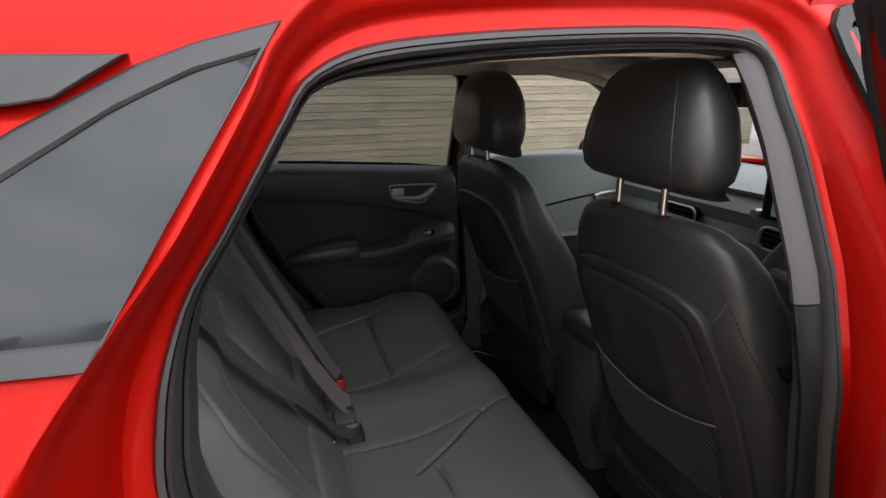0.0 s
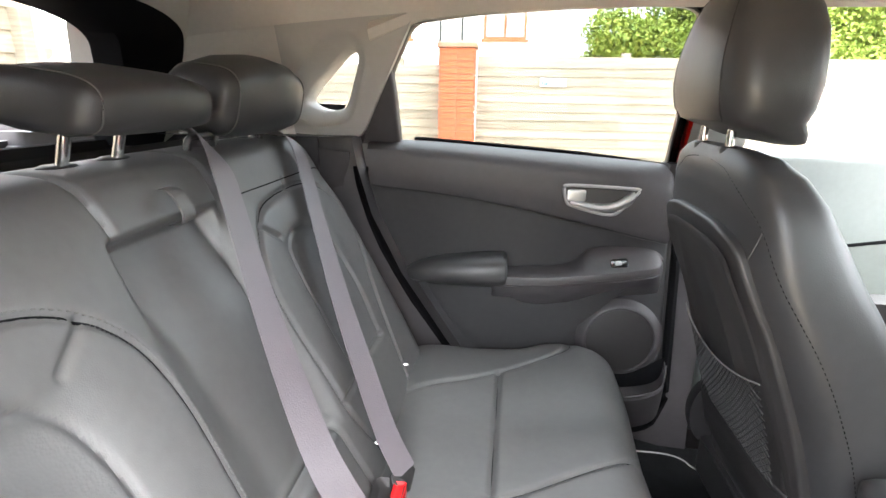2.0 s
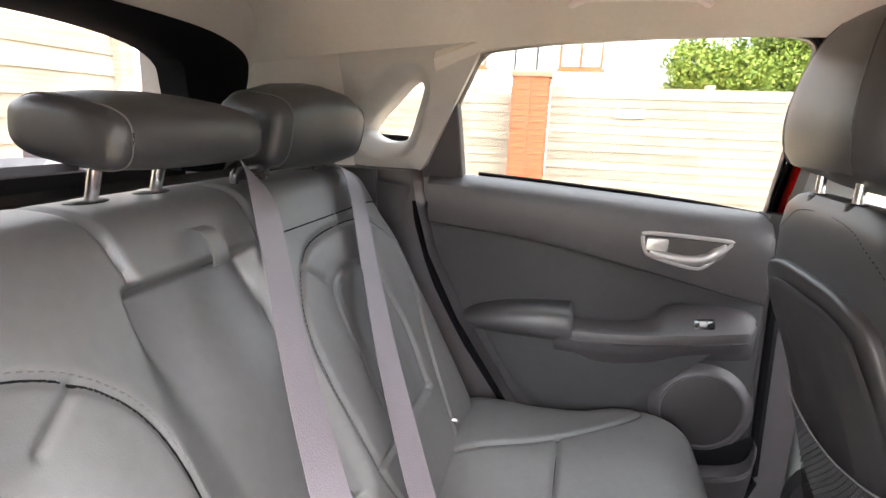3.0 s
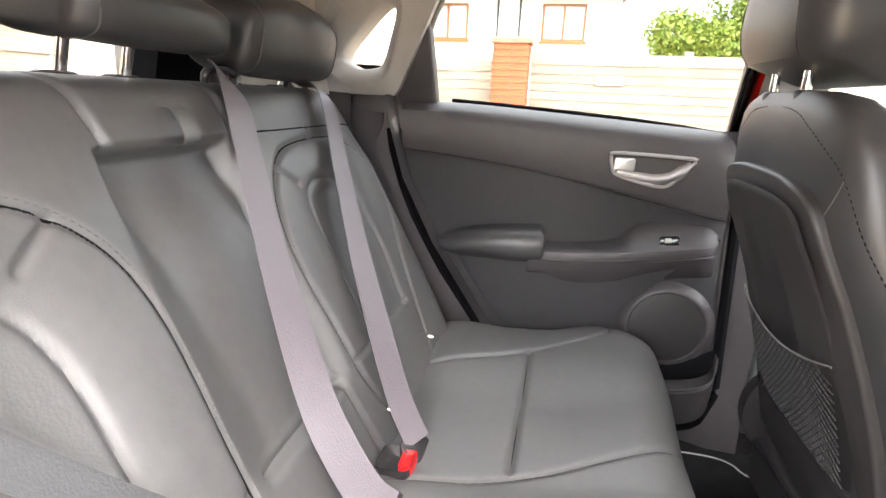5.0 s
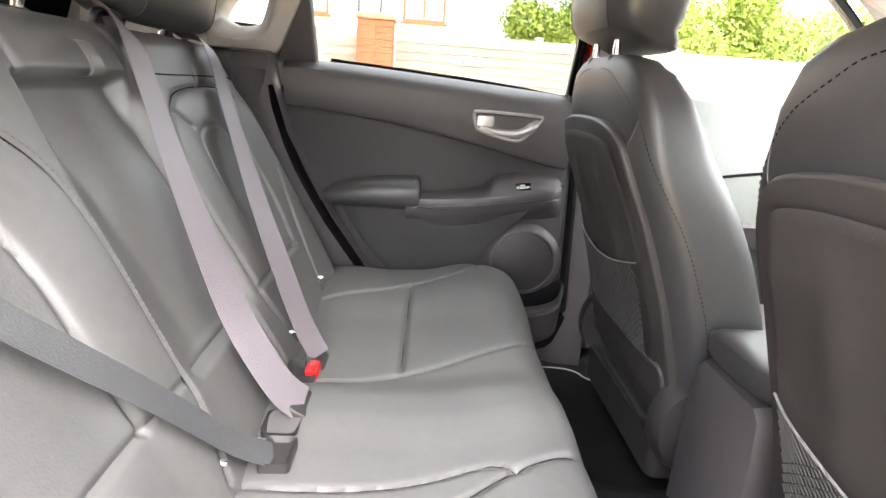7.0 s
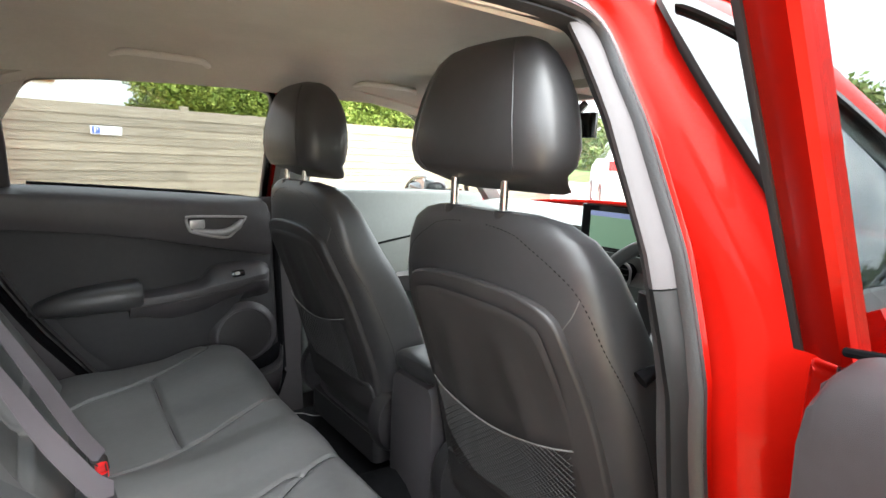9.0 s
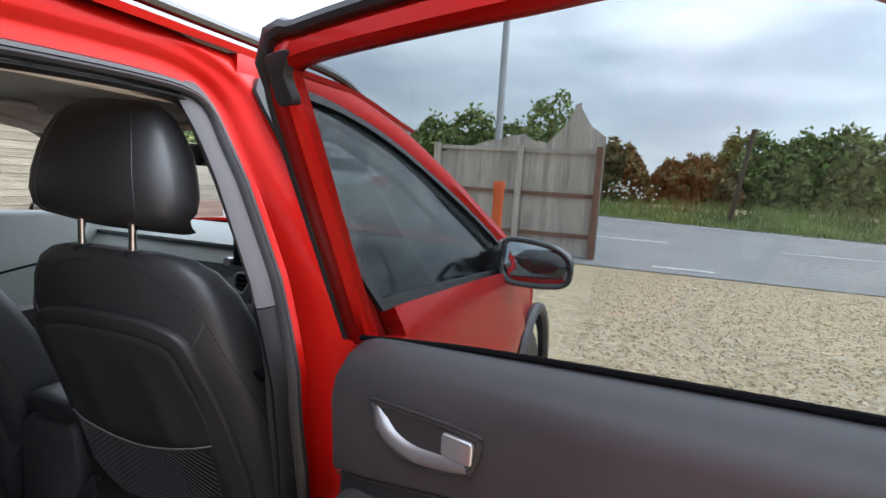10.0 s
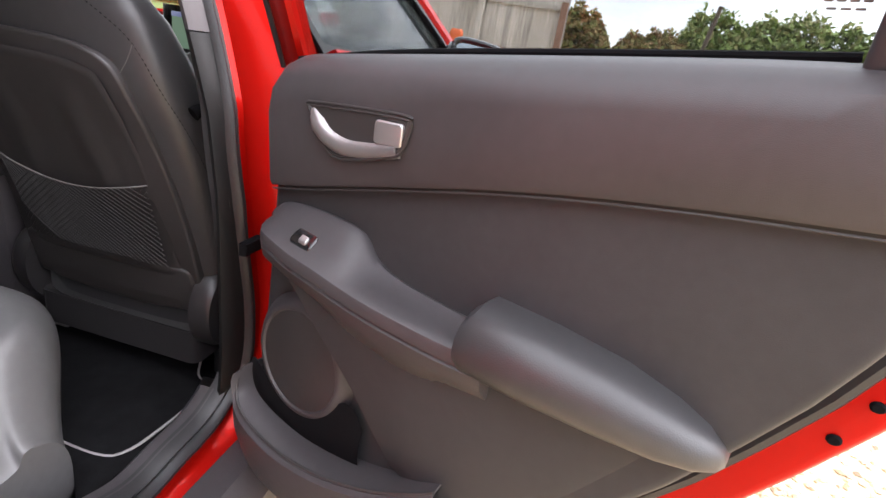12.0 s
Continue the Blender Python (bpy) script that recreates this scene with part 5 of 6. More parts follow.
part("strap", strap_on_back([(-0.85, 0.474, 1.085), (-0.83, 0.472, 1.107), (-0.80, 0.47, 1.118), (-0.735, 0.445, 1.092), (-0.665, 0.348, 0.966), (-0.602, 0.258, 0.846), (-0.546, 0.19, 0.742), (-0.50, 0.148, 0.652), (-0.466, 0.130, 0.597)], 0.0245, 0.7), WEBBING, belt2, "satin dark webbing")
part("tongue", plate(rrect(0.066, 0.05, 0.014, 5, 0.128, 0), lambda a, b, w: (-0.456 + b * 0.75, a, 0.592 - b * 0.5 + w), 0.010, -0.006, 0.005), SMOOTH_PLASTIC, belt2, "black belt tongue")
buckle(belt2, -0.470, 0.083, 0.578)
belt3 = thing("seat_belt", "dark webbing seat belt slung across the near rear seat", "seat belt", "rear seat belts")
sling = [(-0.80, -0.50, 1.128), (-0.752, -0.465, 1.098)] + [tuple(on_back(y, z, 0.016)) for y, z in ((-0.436, 1.05), (-0.402, 0.998), (-0.365, 0.93), (-0.325, 0.865), (-0.282, 0.803), (-0.246, 0.754), (-0.205, 0.695), (-0.165, 0.636))] + [(-0.470, -0.128, 0.598)]
part("strap", strap_on_back(sling, 0.0165), material("dark_webbing", (0.065, 0.066, 0.070), 0.45, 0, 0.12, 10, 0.5, 420), belt3, "dark grey webbing")
part("tongue", block(-0.480, -0.440, -0.150, -0.095, 0.580, 0.606, 0.006), SMOOTH_PLASTIC, belt3, "black belt tongue")
buckle(belt3, -0.462, -0.105, 0.555, False)
blade(belt3, -0.438, -0.118, 0.585, 0.2)

# ---- floor mats ----
for s in (-1, 1):
    outl = even(catmull([(-0.06, 0.12), (0.10, 0.11), (0.23, 0.115), (0.255, 0.15), (0.262, 0.30), (0.285, 0.48), (0.280, 0.515), (0.235, 0.550), (0.185, 0.582), (0.165, 0.615), (0.12, 0.632), (0.02, 0.632), (-0.06, 0.622), (-0.088, 0.585), (-0.085, 0.45), (-0.08, 0.20)], 160, True), 110, True)
    mat_ob = tagged(part("floor_mat", plate(outl, lambda a, b, w, s=s: (a, s * b, 0.318 + w), 0.006, -0.02, 0.003), CARPET), "black carpet floor mat with grey piped edge", "floor mat", "rear floor mats")
    part("piping", tube([(a, s * b, 0.323) for a, b in outl], 0.0030, 6, True), PIPING, mat_ob, "grey piped edge")

# ---- belt guides on the bench top ----
for parent, y in ((belt, 0.215), (belt2, 0.47)):
    part("belt_guide", tube(catmull([(-0.80, y - 0.036, 1.108), (-0.798, y - 0.032, 1.126), (-0.792, y, 1.129), (-0.798, y + 0.032, 1.126), (-0.80, y + 0.036, 1.108)], 16), 0.006, 8), SMOOTH_PLASTIC, parent, "black plastic belt guide")

# ---- front cabin ----
dash = part("dashboard", loft([[(x, y, z) for x, z in ((0.86, 0.55), (0.80, 0.66), (0.815, 0.80), (0.80, 0.865), (0.83, 0.90), (0.82, 0.945), (0.86, 0.985), (0.95, 1.02), (1.20, 1.035), (1.35, 1.0), (1.3, 0.5))] for y in np.linspace(-0.70, 0.70, 30)]), DASH_GREY, car, "grey moulded dashboard")
part("top_pad", thick(grid(lambda u, v: (0.86 + 0.50 * u, -0.70 + 1.40 * v, 0.99 + 0.05 * math.sin(math.pi * min(1, u * 0.7 + 0.1)) + 0.012 * math.exp(-((v - 0.2) / 0.12) ** 2)), 12, 24), 0.012), DASH_GREY, dash, "soft dashboard top")
screen = part("screen_housing", block(0.775, 0.80, -0.255, -0.005, 0.955, 1.085, 0.012), GLOSS_BLACK, dash, "free-standing black touch screen")
part("screen_map", plate(rrect(0.19, 0.10, 0.003, 3, -0.138, 1.018), lambda a, b, w: (0.7735 + w, a, b), 0.0, 0.002, 0.0005), SCREEN, screen, "lit green map on the screen")
part("screen_bar", plate(rrect(0.19, 0.014, 0.002, 3, -0.138, 1.061), lambda a, b, w: (0.7715 + w, a, b), 0.0, 0.002, 0.0005), SCREEN_BAR, screen, "blue title bar")
part("knob", tube([(0.79, 0.005, 0.965), (0.765, 0.005, 0.965)], 0.014, 14), SATIN_METAL, dash, "silver round knob")
for yc in (-0.09, 0.34, -0.56):
    vent = part("air_vent", plate(rrect(0.17, 0.06, 0.022, 6, yc, 0.895), lambda a, b, w: (0.795 + w, a, b), 0.0, 0.05, 0.006), DARK, dash, "black air vent")
    part("vent_rim", tube([(0.793, a, b) for a, b in rrect(0.176, 0.066, 0.025, 8, yc, 0.895)], 0.004, 6, True), SATIN_METAL, dash, "silver vent rim")
    for k in range(3):
        part("vent_slat", block(0.788, 0.802, yc - 0.078, yc + 0.078, 0.876 + 0.017 * k, 0.880 + 0.017 * k, 0.0015), SMOOTH_PLASTIC, dash)
part("centre_stack", block(0.70, 0.83, -0.16, 0.16, 0.66, 0.83, 0.03), DASH_GREY, dash, "grey control panel")
for k in range(5):
    part("control_button", block(0.692, 0.702, -0.11 + 0.05 * k, -0.075 + 0.05 * k, 0.775, 0.795, 0.003), SATIN_METAL, dash)
for yc in (-0.13, 0.13):
    part("climate_knob", tube([(0.70, yc, 0.79), (0.675, yc, 0.79)], 0.018, 16), SATIN_METAL, dash)
wheel_ob = part("steering_wheel", tube([(0.56 + 0.07 * math.sin(a), -0.40 + 0.185 * math.cos(a), 0.86 + 0.172 * math.sin(a)) for a in np.linspace(0, 2 * math.pi, 40, endpoint=False)], 0.0165, 12, True), LEATHER, car, "black leather steering wheel")
part("hub", block(0.57, 0.63, -0.47, -0.33, 0.80, 0.91, 0.03), SMOOTH_PLASTIC, wheel_ob)
for a in (0.15, math.pi - 0.15, -math.pi / 2):
    part("spoke", tube([(0.59, -0.40, 0.855), (0.565 + 0.07 * math.sin(a), -0.40 + 0.18 * math.cos(a), 0.86 + 0.17 * math.sin(a))], 0.014, 8), SATIN_METAL, wheel_ob)
part("instrument_hood", block(0.70, 0.92, -0.56, -0.25, 0.97, 1.06, 0.03), SMOOTH_PLASTIC, dash, "hood over the instruments")
# console with lidded armrest between the front seats
console = part("centre_console", loft([[(x, w * c, zb + (zt - zb) * d) for c, d in ((-1, 0), (-1, 0.8), (-0.92, 0.96), (-0.75, 1), (0.75, 1), (0.92, 0.96), (1, 0.8), (1, 0))] for x, w, zt, zb in ((0.142, 0.070, 0.66, 0.30), (0.150, 0.084, 0.685, 0.30), (0.165, 0.090, 0.690, 0.30), (0.40, 0.092, 0.685, 0.30), (0.46, 0.10, 0.58, 0.30), (0.60, 0.10, 0.57, 0.30), (0.80, 0.12, 0.62, 0.30))]), PLASTIC, car, "dark centre console")
console.location = (0, -0.045, 0)
lid = []
for x, w, h in ((0.150, 0.55, 0.35), (0.153, 0.80, 0.70), (0.162, 0.95, 0.92), (0.180, 1.0, 1.0), (0.30, 1.0, 1.04), (0.40, 0.98, 1.0), (0.418, 0.9, 0.8), (0.424, 0.7, 0.45)):
    lid.append([(x, 0.090 * w * math.copysign(abs(math.cos(a)) ** 0.55, math.cos(a)), 0.714 + 0.026 * h * math.copysign(abs(math.sin(a)) ** 0.6, math.sin(a))) for a in np.linspace(0, 2 * math.pi, 32, endpoint=False)])
part("armrest_lid", loft(lid), LEATHER_SHADED, console, "padded leather armrest lid")
# windscreen, its header and the mirror
part("windscreen", grid(lambda u, v: (1.34 - 0.60 * u - 0.05 * (2 * v - 1) ** 2, (-0.68 + 0.14 * u) + (1.36 - 0.28 * u) * v, 1.03 + 0.375 * u), 10, 16), CLEAR, car, "clear windscreen")
part("windscreen_header", thick(grid(lambda u, v: (0.70 + 0.10 * u, -0.52 + 1.04 * v, 1.395 + 0.01 * u), 3, 12), 0.02), LINER, car)
mirror_ob = part("interior_mirror", block(0.66, 0.69, -0.11, 0.12, 1.27, 1.335, 0.018), GLOSS_BLACK, car, "black interior mirror")
part("mirror_stem", tube([(0.69, 0.0, 1.31), (0.76, 0.0, 1.37)], 0.012, 8), GLOSS_BLACK, mirror_ob)
for y0 in (-0.45, 0.12):
    part("sun_visor", block(0.50, 0.66, y0, y0 + 0.33, 1.372, 1.392, 0.008), LINER, car, "pale folded sun visor")
part("map_lamp", block(0.42, 0.56, -0.08, 0.08, 1.405, 1.425, 0.01), PILLAR, car, "pale roof lamp unit")
for s in (-1, 1):
    # far front door card
    card = [(0.20, 1.083), (0.20, 0.35), (0.95, 0.35), (1.02, 0.60), (1.02, 1.065), (0.60, 1.078)]
    fcard = part("front_door_card", plate(even(np.array(card), 90, True), lambda a, b, w, s=s: (a, s * (0.70 + w), b), 0.0, 0.10, 0.015), DASH_GREY, car, "pale grey front door card")
    part("card_crease", tube([(a, s * 0.698, b) for a, b in catmull([(0.25, 0.83), (0.45, 0.87), (0.70, 0.905), (0.98, 0.92)], 24)], 0.004, 6), DARK, fcard)
    part("release", tube([(a, s * 0.692, b) for a, b in catmull([(0.70, 0.90), (0.74, 0.875), (0.82, 0.872), (0.86, 0.895), (0.79, 0.912)], 24, True)], 0.007, 8, True), SATIN_METAL, fcard, "silver door release")
    part("arm", block(0.35, 0.80, s * 0.665 - 0.035, s * 0.665 + 0.035, 0.70, 0.76, 0.02), SMOOTH_PLASTIC, fcard)
    # roof side trim over the doors
    part("side_rail_trim", loft([[(x, s * (y + dy), z + dz) for y, z in ((0.495, 1.392), (0.508, 1.374), (0.522, 1.372), (0.53, 1.385), (0.51, 1.41))] for x, dy, dz in ((-0.60, 0.030, -0.070), (-0.50, 0.034, -0.032), (-0.38, 0.030, -0.020), (-0.22, 0.026, -0.011), (0.05, 0.02, -0.002), (0.3, 0, 0.0), (0.55, 0.01, -0.035), (0.80, 0.06, -0.12), (1.02, 0.13, -0.26))]), LINER, car, "beige roof side trim")
    for x0, x1 in ((-0.355, -0.14), (0.275, 0.50)):
        part("grab_handle", tube(catmull([(x0, s * 0.492, 1.432), (x0, s * 0.489, 1.410), (x0 + 0.012, s * 0.474, 1.411), (x0 + 0.04, s * 0.458, 1.413), (x1 - 0.04, s * 0.458, 1.413), (x1 - 0.012, s * 0.474, 1.411), (x1, s * 0.489, 1.410), (x1, s * 0.492, 1.432)], 40), 0.0080, 8), HANDLE, car, "pale folding grab handle")

# ---- rear of the cabin ----
for s in (-1, 1):
    # pale pillar trim with an opening for the quarter window
    def on_c(a, b, w, s=s):
        return a, s * (half_trim(b) + w - (0 if s > 0 else 0.03)), b
    hole = even(catmull([(-0.780, 1.176), (-0.766, 1.203), (-0.730, 1.238), (-0.690, 1.274), (-0.668, 1.288), (-0.648, 1.284), (-0.648, 1.264), (-0.667, 1.215), (-0.685, 1.174), (-0.702, 1.162), (-0.745, 1.159)], 110, True), 72, True)
    ring0 = offset2(hole, 0.030)
    c = hole.mean(0)
    outer = []
    for x, z in ring0:
        dx, dz = x - c[0], z - c[1]
        # right border is a slanting line, the rest a wide frame
        k = 9.0
        for nx, nz, d in ((0.875, -0.485, 0.875 * -0.644 - 0.485 * 1.105 - (0 if s > 0 else 0.045)), (0, -1, -1.103), (0, 1, 1.36), (-1, 0, 0.98)):
            den = nx * dx + nz * dz
            if den > 1e-6:
                k = min(k, (d - nx * c[0] - nz * c[1]) / den)
        outer.append((c[0] + dx * k, c[1] + dz * k))
    rings = []
    for t, w in ((1.0, 0.02), (1.0, 0.0), (0.5, -0.003), (0.15, -0.004), (0.0, 0.0)):
        rings.append([on_c(a[0] + (b[0] - a[0]) * t, a[1] + (b[1] - a[1]) * t, w) for a, b in zip(ring0, outer)])
    rings.append([on_c(a, b, 0.028) for a, b in offset2(hole, 0.016)])
    rings.append([on_c(a, b, 0.050) for a, b in offset2(hole, 0.004)])
    rings.append([on_c(a, b, 0.062) for a, b in hole])
    if s > 0:
        rings.append([on_c(a, b, 0.125) for a, b in hole])
    part("rear_pillar_trim", loft(rings, True, False), PILLAR, car, "pale rear pillar trim with a small window")
    # dark lower side trim beside the bench
    line = [(-1.5, 0.60, 1.10), (-0.80, 0.63, 1.105), (-0.655, 0.640, 1.105), (-0.645, 0.648, 1.04), (-0.615, 0.652, 0.93), (-0.545, 0.652, 0.79), (-0.425, 0.652, 0.61), (-0.33, 0.652, 0.47), (-0.30, 0.652, 0.35)]
    if s < 0:
        line = [(-1.5, 0.60, 1.10), (-0.80, 0.63, 1.105), (-0.72, 0.640, 1.10), (-0.725, 0.65, 1.02), (-0.70, 0.66, 0.93), (-0.62, 0.66, 0.79), (-0.50, 0.66, 0.61), (-0.42, 0.66, 0.50), (-0.36, 0.66, 0.35)]
    part("side_trim", loft([[(x, s * (y + d), z) for x, y, z in line] for d in ((-0.06, 0.0, 0.03, 0.12) if s > 0 else (-0.06, 0.0, 0.02, 0.03))], False, False), PLASTIC, car, "dark plastic trim beside the bench")
    if s > 0:
        face = [(x + 0.012, z) for x, z in [(-0.30, 0.455), (-0.42, 0.578), (-0.515, 0.712), (-0.553, 0.776), (-0.589, 0.842), (-0.614, 0.900), (-0.640, 0.99), (-0.640, 1.05), (-0.622, 1.118)]] + [(-0.98, 1.118), (-0.98, 0.36), (-0.25, 0.36)]
        part("side_trim", plate(even(np.array(face), 120, True), lambda a, b, w: (a, 0.662 + w, b), 0.0, 0.03, 0.004), PLASTIC, car, "dark plastic trim beside the bench")
    part("boot_side", thick(grid(lambda u, v, s=s: (-1.70 + 0.95 * u, s * (0.60 + 0.03 * u), 0.5 + 0.62 * v), 4, 4), 0.01), PLASTIC, car)
    # inner cloth panel from the small window back to the tailgate
    part("rear_side_panel", thick(grid(lambda u, v, s=s: (-1.22 + 0.42 * u - 0.10 * (1 - v) * (1 - u), s * (half_trim(1.10 + 0.27 * v) - 0.004 - 0.035 * (1 - u)), 1.10 + 0.27 * v - 0.03 * (1 - u) * v), 10, 8), 0.01), LINER, car, "beige cloth rear side panel")
# black tailgate surround with rounded corners, and the lining above it
half_in = catmull([(0.0, 1.335), (0.20, 1.332), (0.33, 1.318), (0.40, 1.294), (0.432, 1.26), (0.47, 1.20), (0.51, 1.08)], 40)
half_out = catmull([(0.0, 1.352), (0.25, 1.352), (0.40, 1.344), (0.50, 1.320), (0.537, 1.28), (0.555, 1.22), (0.58, 1.08)], 40)
inn = [(-y, z) for y, z in half_in[::-1]] + [tuple(p) for p in half_in[1:]]
out = [(-y, z) for y, z in half_out[::-1]] + [tuple(p) for p in half_out[1:]]
part("tailgate_surround", loft([[(-1.10 - 0.5 * (1.335 - z), y * 1.02, z) for y, z in inn], [(-1.03 - 0.5 * (1.335 - z), y, z) for y, z in inn], [(-1.00 - 0.5 * (1.345 - (a[1] + b[1]) / 2), (a[0] + b[0]) / 2, (a[1] + b[1]) / 2 - 0.004) for a, b in zip(inn, out)], [(-0.965 - 0.5 * (1.352 - z), y, z) for y, z in out]], False, False), DARK, car, "black tailgate window surround")
part("rear_lining", loft([[(-0.966 - 0.5 * (1.352 - z), y, z) for y, z in out], [(-0.93 - 0.5 * (1.352 - z), y * 1.05, z + 0.035) for y, z in out], [(-0.90 - 0.5 * (1.352 - z), y * 1.10, z + 0.08) for y, z in out]], False, False), LINER, car, "beige lining above the tailgate")
part("tailgate_glass", grid(lambda u, v: (-1.22 - 0.42 * u, -0.55 + 1.10 * v, 1.34 - 0.32 * u), 4, 6), TAILGATE_DIM, car, "tailgate window glass, its tint deepened to dim the view outside")
part("parcel_shelf", block(-1.55, -0.90, -0.58, 0.58, 1.045, 1.065, 0.01), PLASTIC, car, "black parcel shelf")
part("cover_cassette", block(-1.00, -0.93, -0.56, 0.56, 1.055, 1.098, 0.016), SMOOTH_PLASTIC, car, "dark luggage cover cassette")
part("cover_lip", block(-1.22, -1.19, -0.57, 0.57, 1.060, 1.092, 0.008), SMOOTH_PLASTIC, car)
part("shelf_ledge", block(-1.70, -1.50, -0.60, 0.60, 0.95, 1.075, 0.03), PLASTIC, car)

# ---- surroundings ----


def timber(name, colour, stretch):
    """Weathered boards: grain along the board, each board of its own shade, with stains."""
    m = bpy.data.materials.new(name)
    m.use_nodes = True
    n, l = m.node_tree.nodes, m.node_tree.links
    b = n["Principled BSDF"]
    b.inputs["Roughness"].default_value = 0.85
    tc, mp, grain, stain, info = n.new("ShaderNodeTexCoord"), n.new("ShaderNodeMapping"), n.new("ShaderNodeTexNoise"), n.new("ShaderNodeTexNoise"), n.new("ShaderNodeObjectInfo")
    mp.inputs["Scale"].default_value = stretch
    grain.inputs["Scale"].default_value, grain.inputs["Detail"].default_value = 3.0, 6
    stain.inputs["Scale"].default_value, stain.inputs["Detail"].default_value = 2.2, 4
    a1, a2 = n.new("ShaderNodeMath"), n.new("ShaderNodeMath")
    a1.operation, a2.operation = "MULTIPLY_ADD", "MULTIPLY_ADD"
    a1.inputs[1].default_value, a2.inputs[1].default_value = 0.45, 0.30
    ramp = n.new("ShaderNodeValToRGB")
    ramp.color_ramp.elements[0].position, ramp.color_ramp.elements[0].color = 0.42, (*(c * 0.62 for c in colour), 1)
    ramp.color_ramp.elements[1].position, ramp.color_ramp.elements[1].color = 0.86, (*(min(1, c * 1.28) for c in colour), 1)
    l.new(tc.outputs["Object"], mp.inputs[0])
    l.new(mp.outputs[0], grain.inputs["Vector"])
    l.new(tc.outputs["Object"], stain.inputs["Vector"])
    l.new(stain.outputs["Fac"], a1.inputs[0])
    l.new(grain.outputs["Fac"], a1.inputs[2])
    l.new(info.outputs["Random"], a2.inputs[0])
    l.new(a1.outputs[0], a2.inputs[2])
    sc = n.new("ShaderNodeMath")
    sc.operation, sc.inputs[1].default_value = "MULTIPLY", 0.72
    l.new(a2.outputs[0], sc.inputs[0])
    l.new(sc.outputs[0], ramp.inputs[0])
    l.new(ramp.outputs[0], b.inputs["Base Color"])
    bn = n.new("ShaderNodeBump")
    bn.inputs["Strength"].default_value, bn.inputs["Distance"].default_value = 0.5, 0.003
    l.new(grain.outputs["Fac"], bn.inputs["Height"])
    l.new(bn.outputs[0], b.inputs["Normal"])
    return m


TIMBER = timber("weathered_boards", (0.262, 0.225, 0.172), (0.8, 0.8, 22))
TIMBER_GREY = timber("grey_boards", (0.44, 0.405, 0.36), (14, 14, 0.8))
RUSTY = material("brown_post", (0.20, 0.11, 0.075), 0.8, 0, 0.25, 5)
BRICK = material("orange_brick", (0.40, 0.085, 0.032), 0.85, 0, 0.25, 8, 0.6, 90)
MORTAR = material("mortar", (0.30, 0.17, 0.11), 0.9, 0, 0.2, 10)
RENDER = material("white_render", (0.80, 0.79, 0.77), 0.85, 0, 0.04, 1.2, 0.3, 60)
WOOD_BROWN = material("brown_window_frame", (0.22, 0.085, 0.02), 0.6, 0, 0.15, 6)
WHITE_PAINT = material("white_paint", (0.80, 0.80, 0.80), 0.4, 0, 0.04, 4, coat=0.4)
BLUE_PAINT = material("blue_print", (0.05, 0.12, 0.40), 0.5, 0, 0.05, 6)


def foliage(name, *colours):
    """Leaves that differ one from the next."""
    m = bpy.data.materials.new(name)
    m.use_nodes = True
    n, l = m.node_tree.nodes, m.node_tree.links
    b = n["Principled BSDF"]
    b.inputs["Roughness"].default_value, b.inputs["Specular IOR Level"].default_value = 0.7, 0.25
    ge, ramp = n.new("ShaderNodeNewGeometry"), n.new("ShaderNodeValToRGB")
    while len(ramp.color_ramp.elements) < len(colours):
        ramp.color_ramp.elements.new(0.5)
    for k, (e, c) in enumerate(zip(ramp.color_ramp.elements, colours)):
        e.position, e.color = k / (len(colours) - 1), (*c, 1)
    l.new(ge.outputs["Random Per Island"], ramp.inputs[0])
    l.new(ramp.outputs[0], b.inputs["Base Color"])
    return m


LEAF = foliage("hedge_leaf", (0.11, 0.16, 0.05), (0.20, 0.27, 0.08), (0.27, 0.32, 0.115), (0.22, 0.20, 0.08))
LEAF_BRIGHT = foliage("tree_leaf", (0.09, 0.14, 0.02), (0.16, 0.21, 0.03), (0.24, 0.27, 0.055))
LEAF_BROWN = foliage("copper_leaf", (0.30, 0.145, 0.06), (0.20, 0.125, 0.055), (0.15, 0.18, 0.055), (0.33, 0.22, 0.10), (0.18, 0.23, 0.075))
BLADE = material("grass_blade", (0.20, 0.24, 0.075), 0.8, 0, 0.5, 0.7)
PETAL = material("white_petal", (0.75, 0.75, 0.68), 0.7, 0, 0.1, 3)
BARK = material("bark", (0.09, 0.065, 0.045), 0.9, 0, 0.3, 8, 0.8, 40)
STEEL = material("galvanised_pole", (0.42, 0.43, 0.44), 0.5, 0.5, 0.1, 5)
ORANGE = material("orange_post", (0.62, 0.12, 0.03), 0.6, 0, 0.15, 6)
rng = random.Random(7)


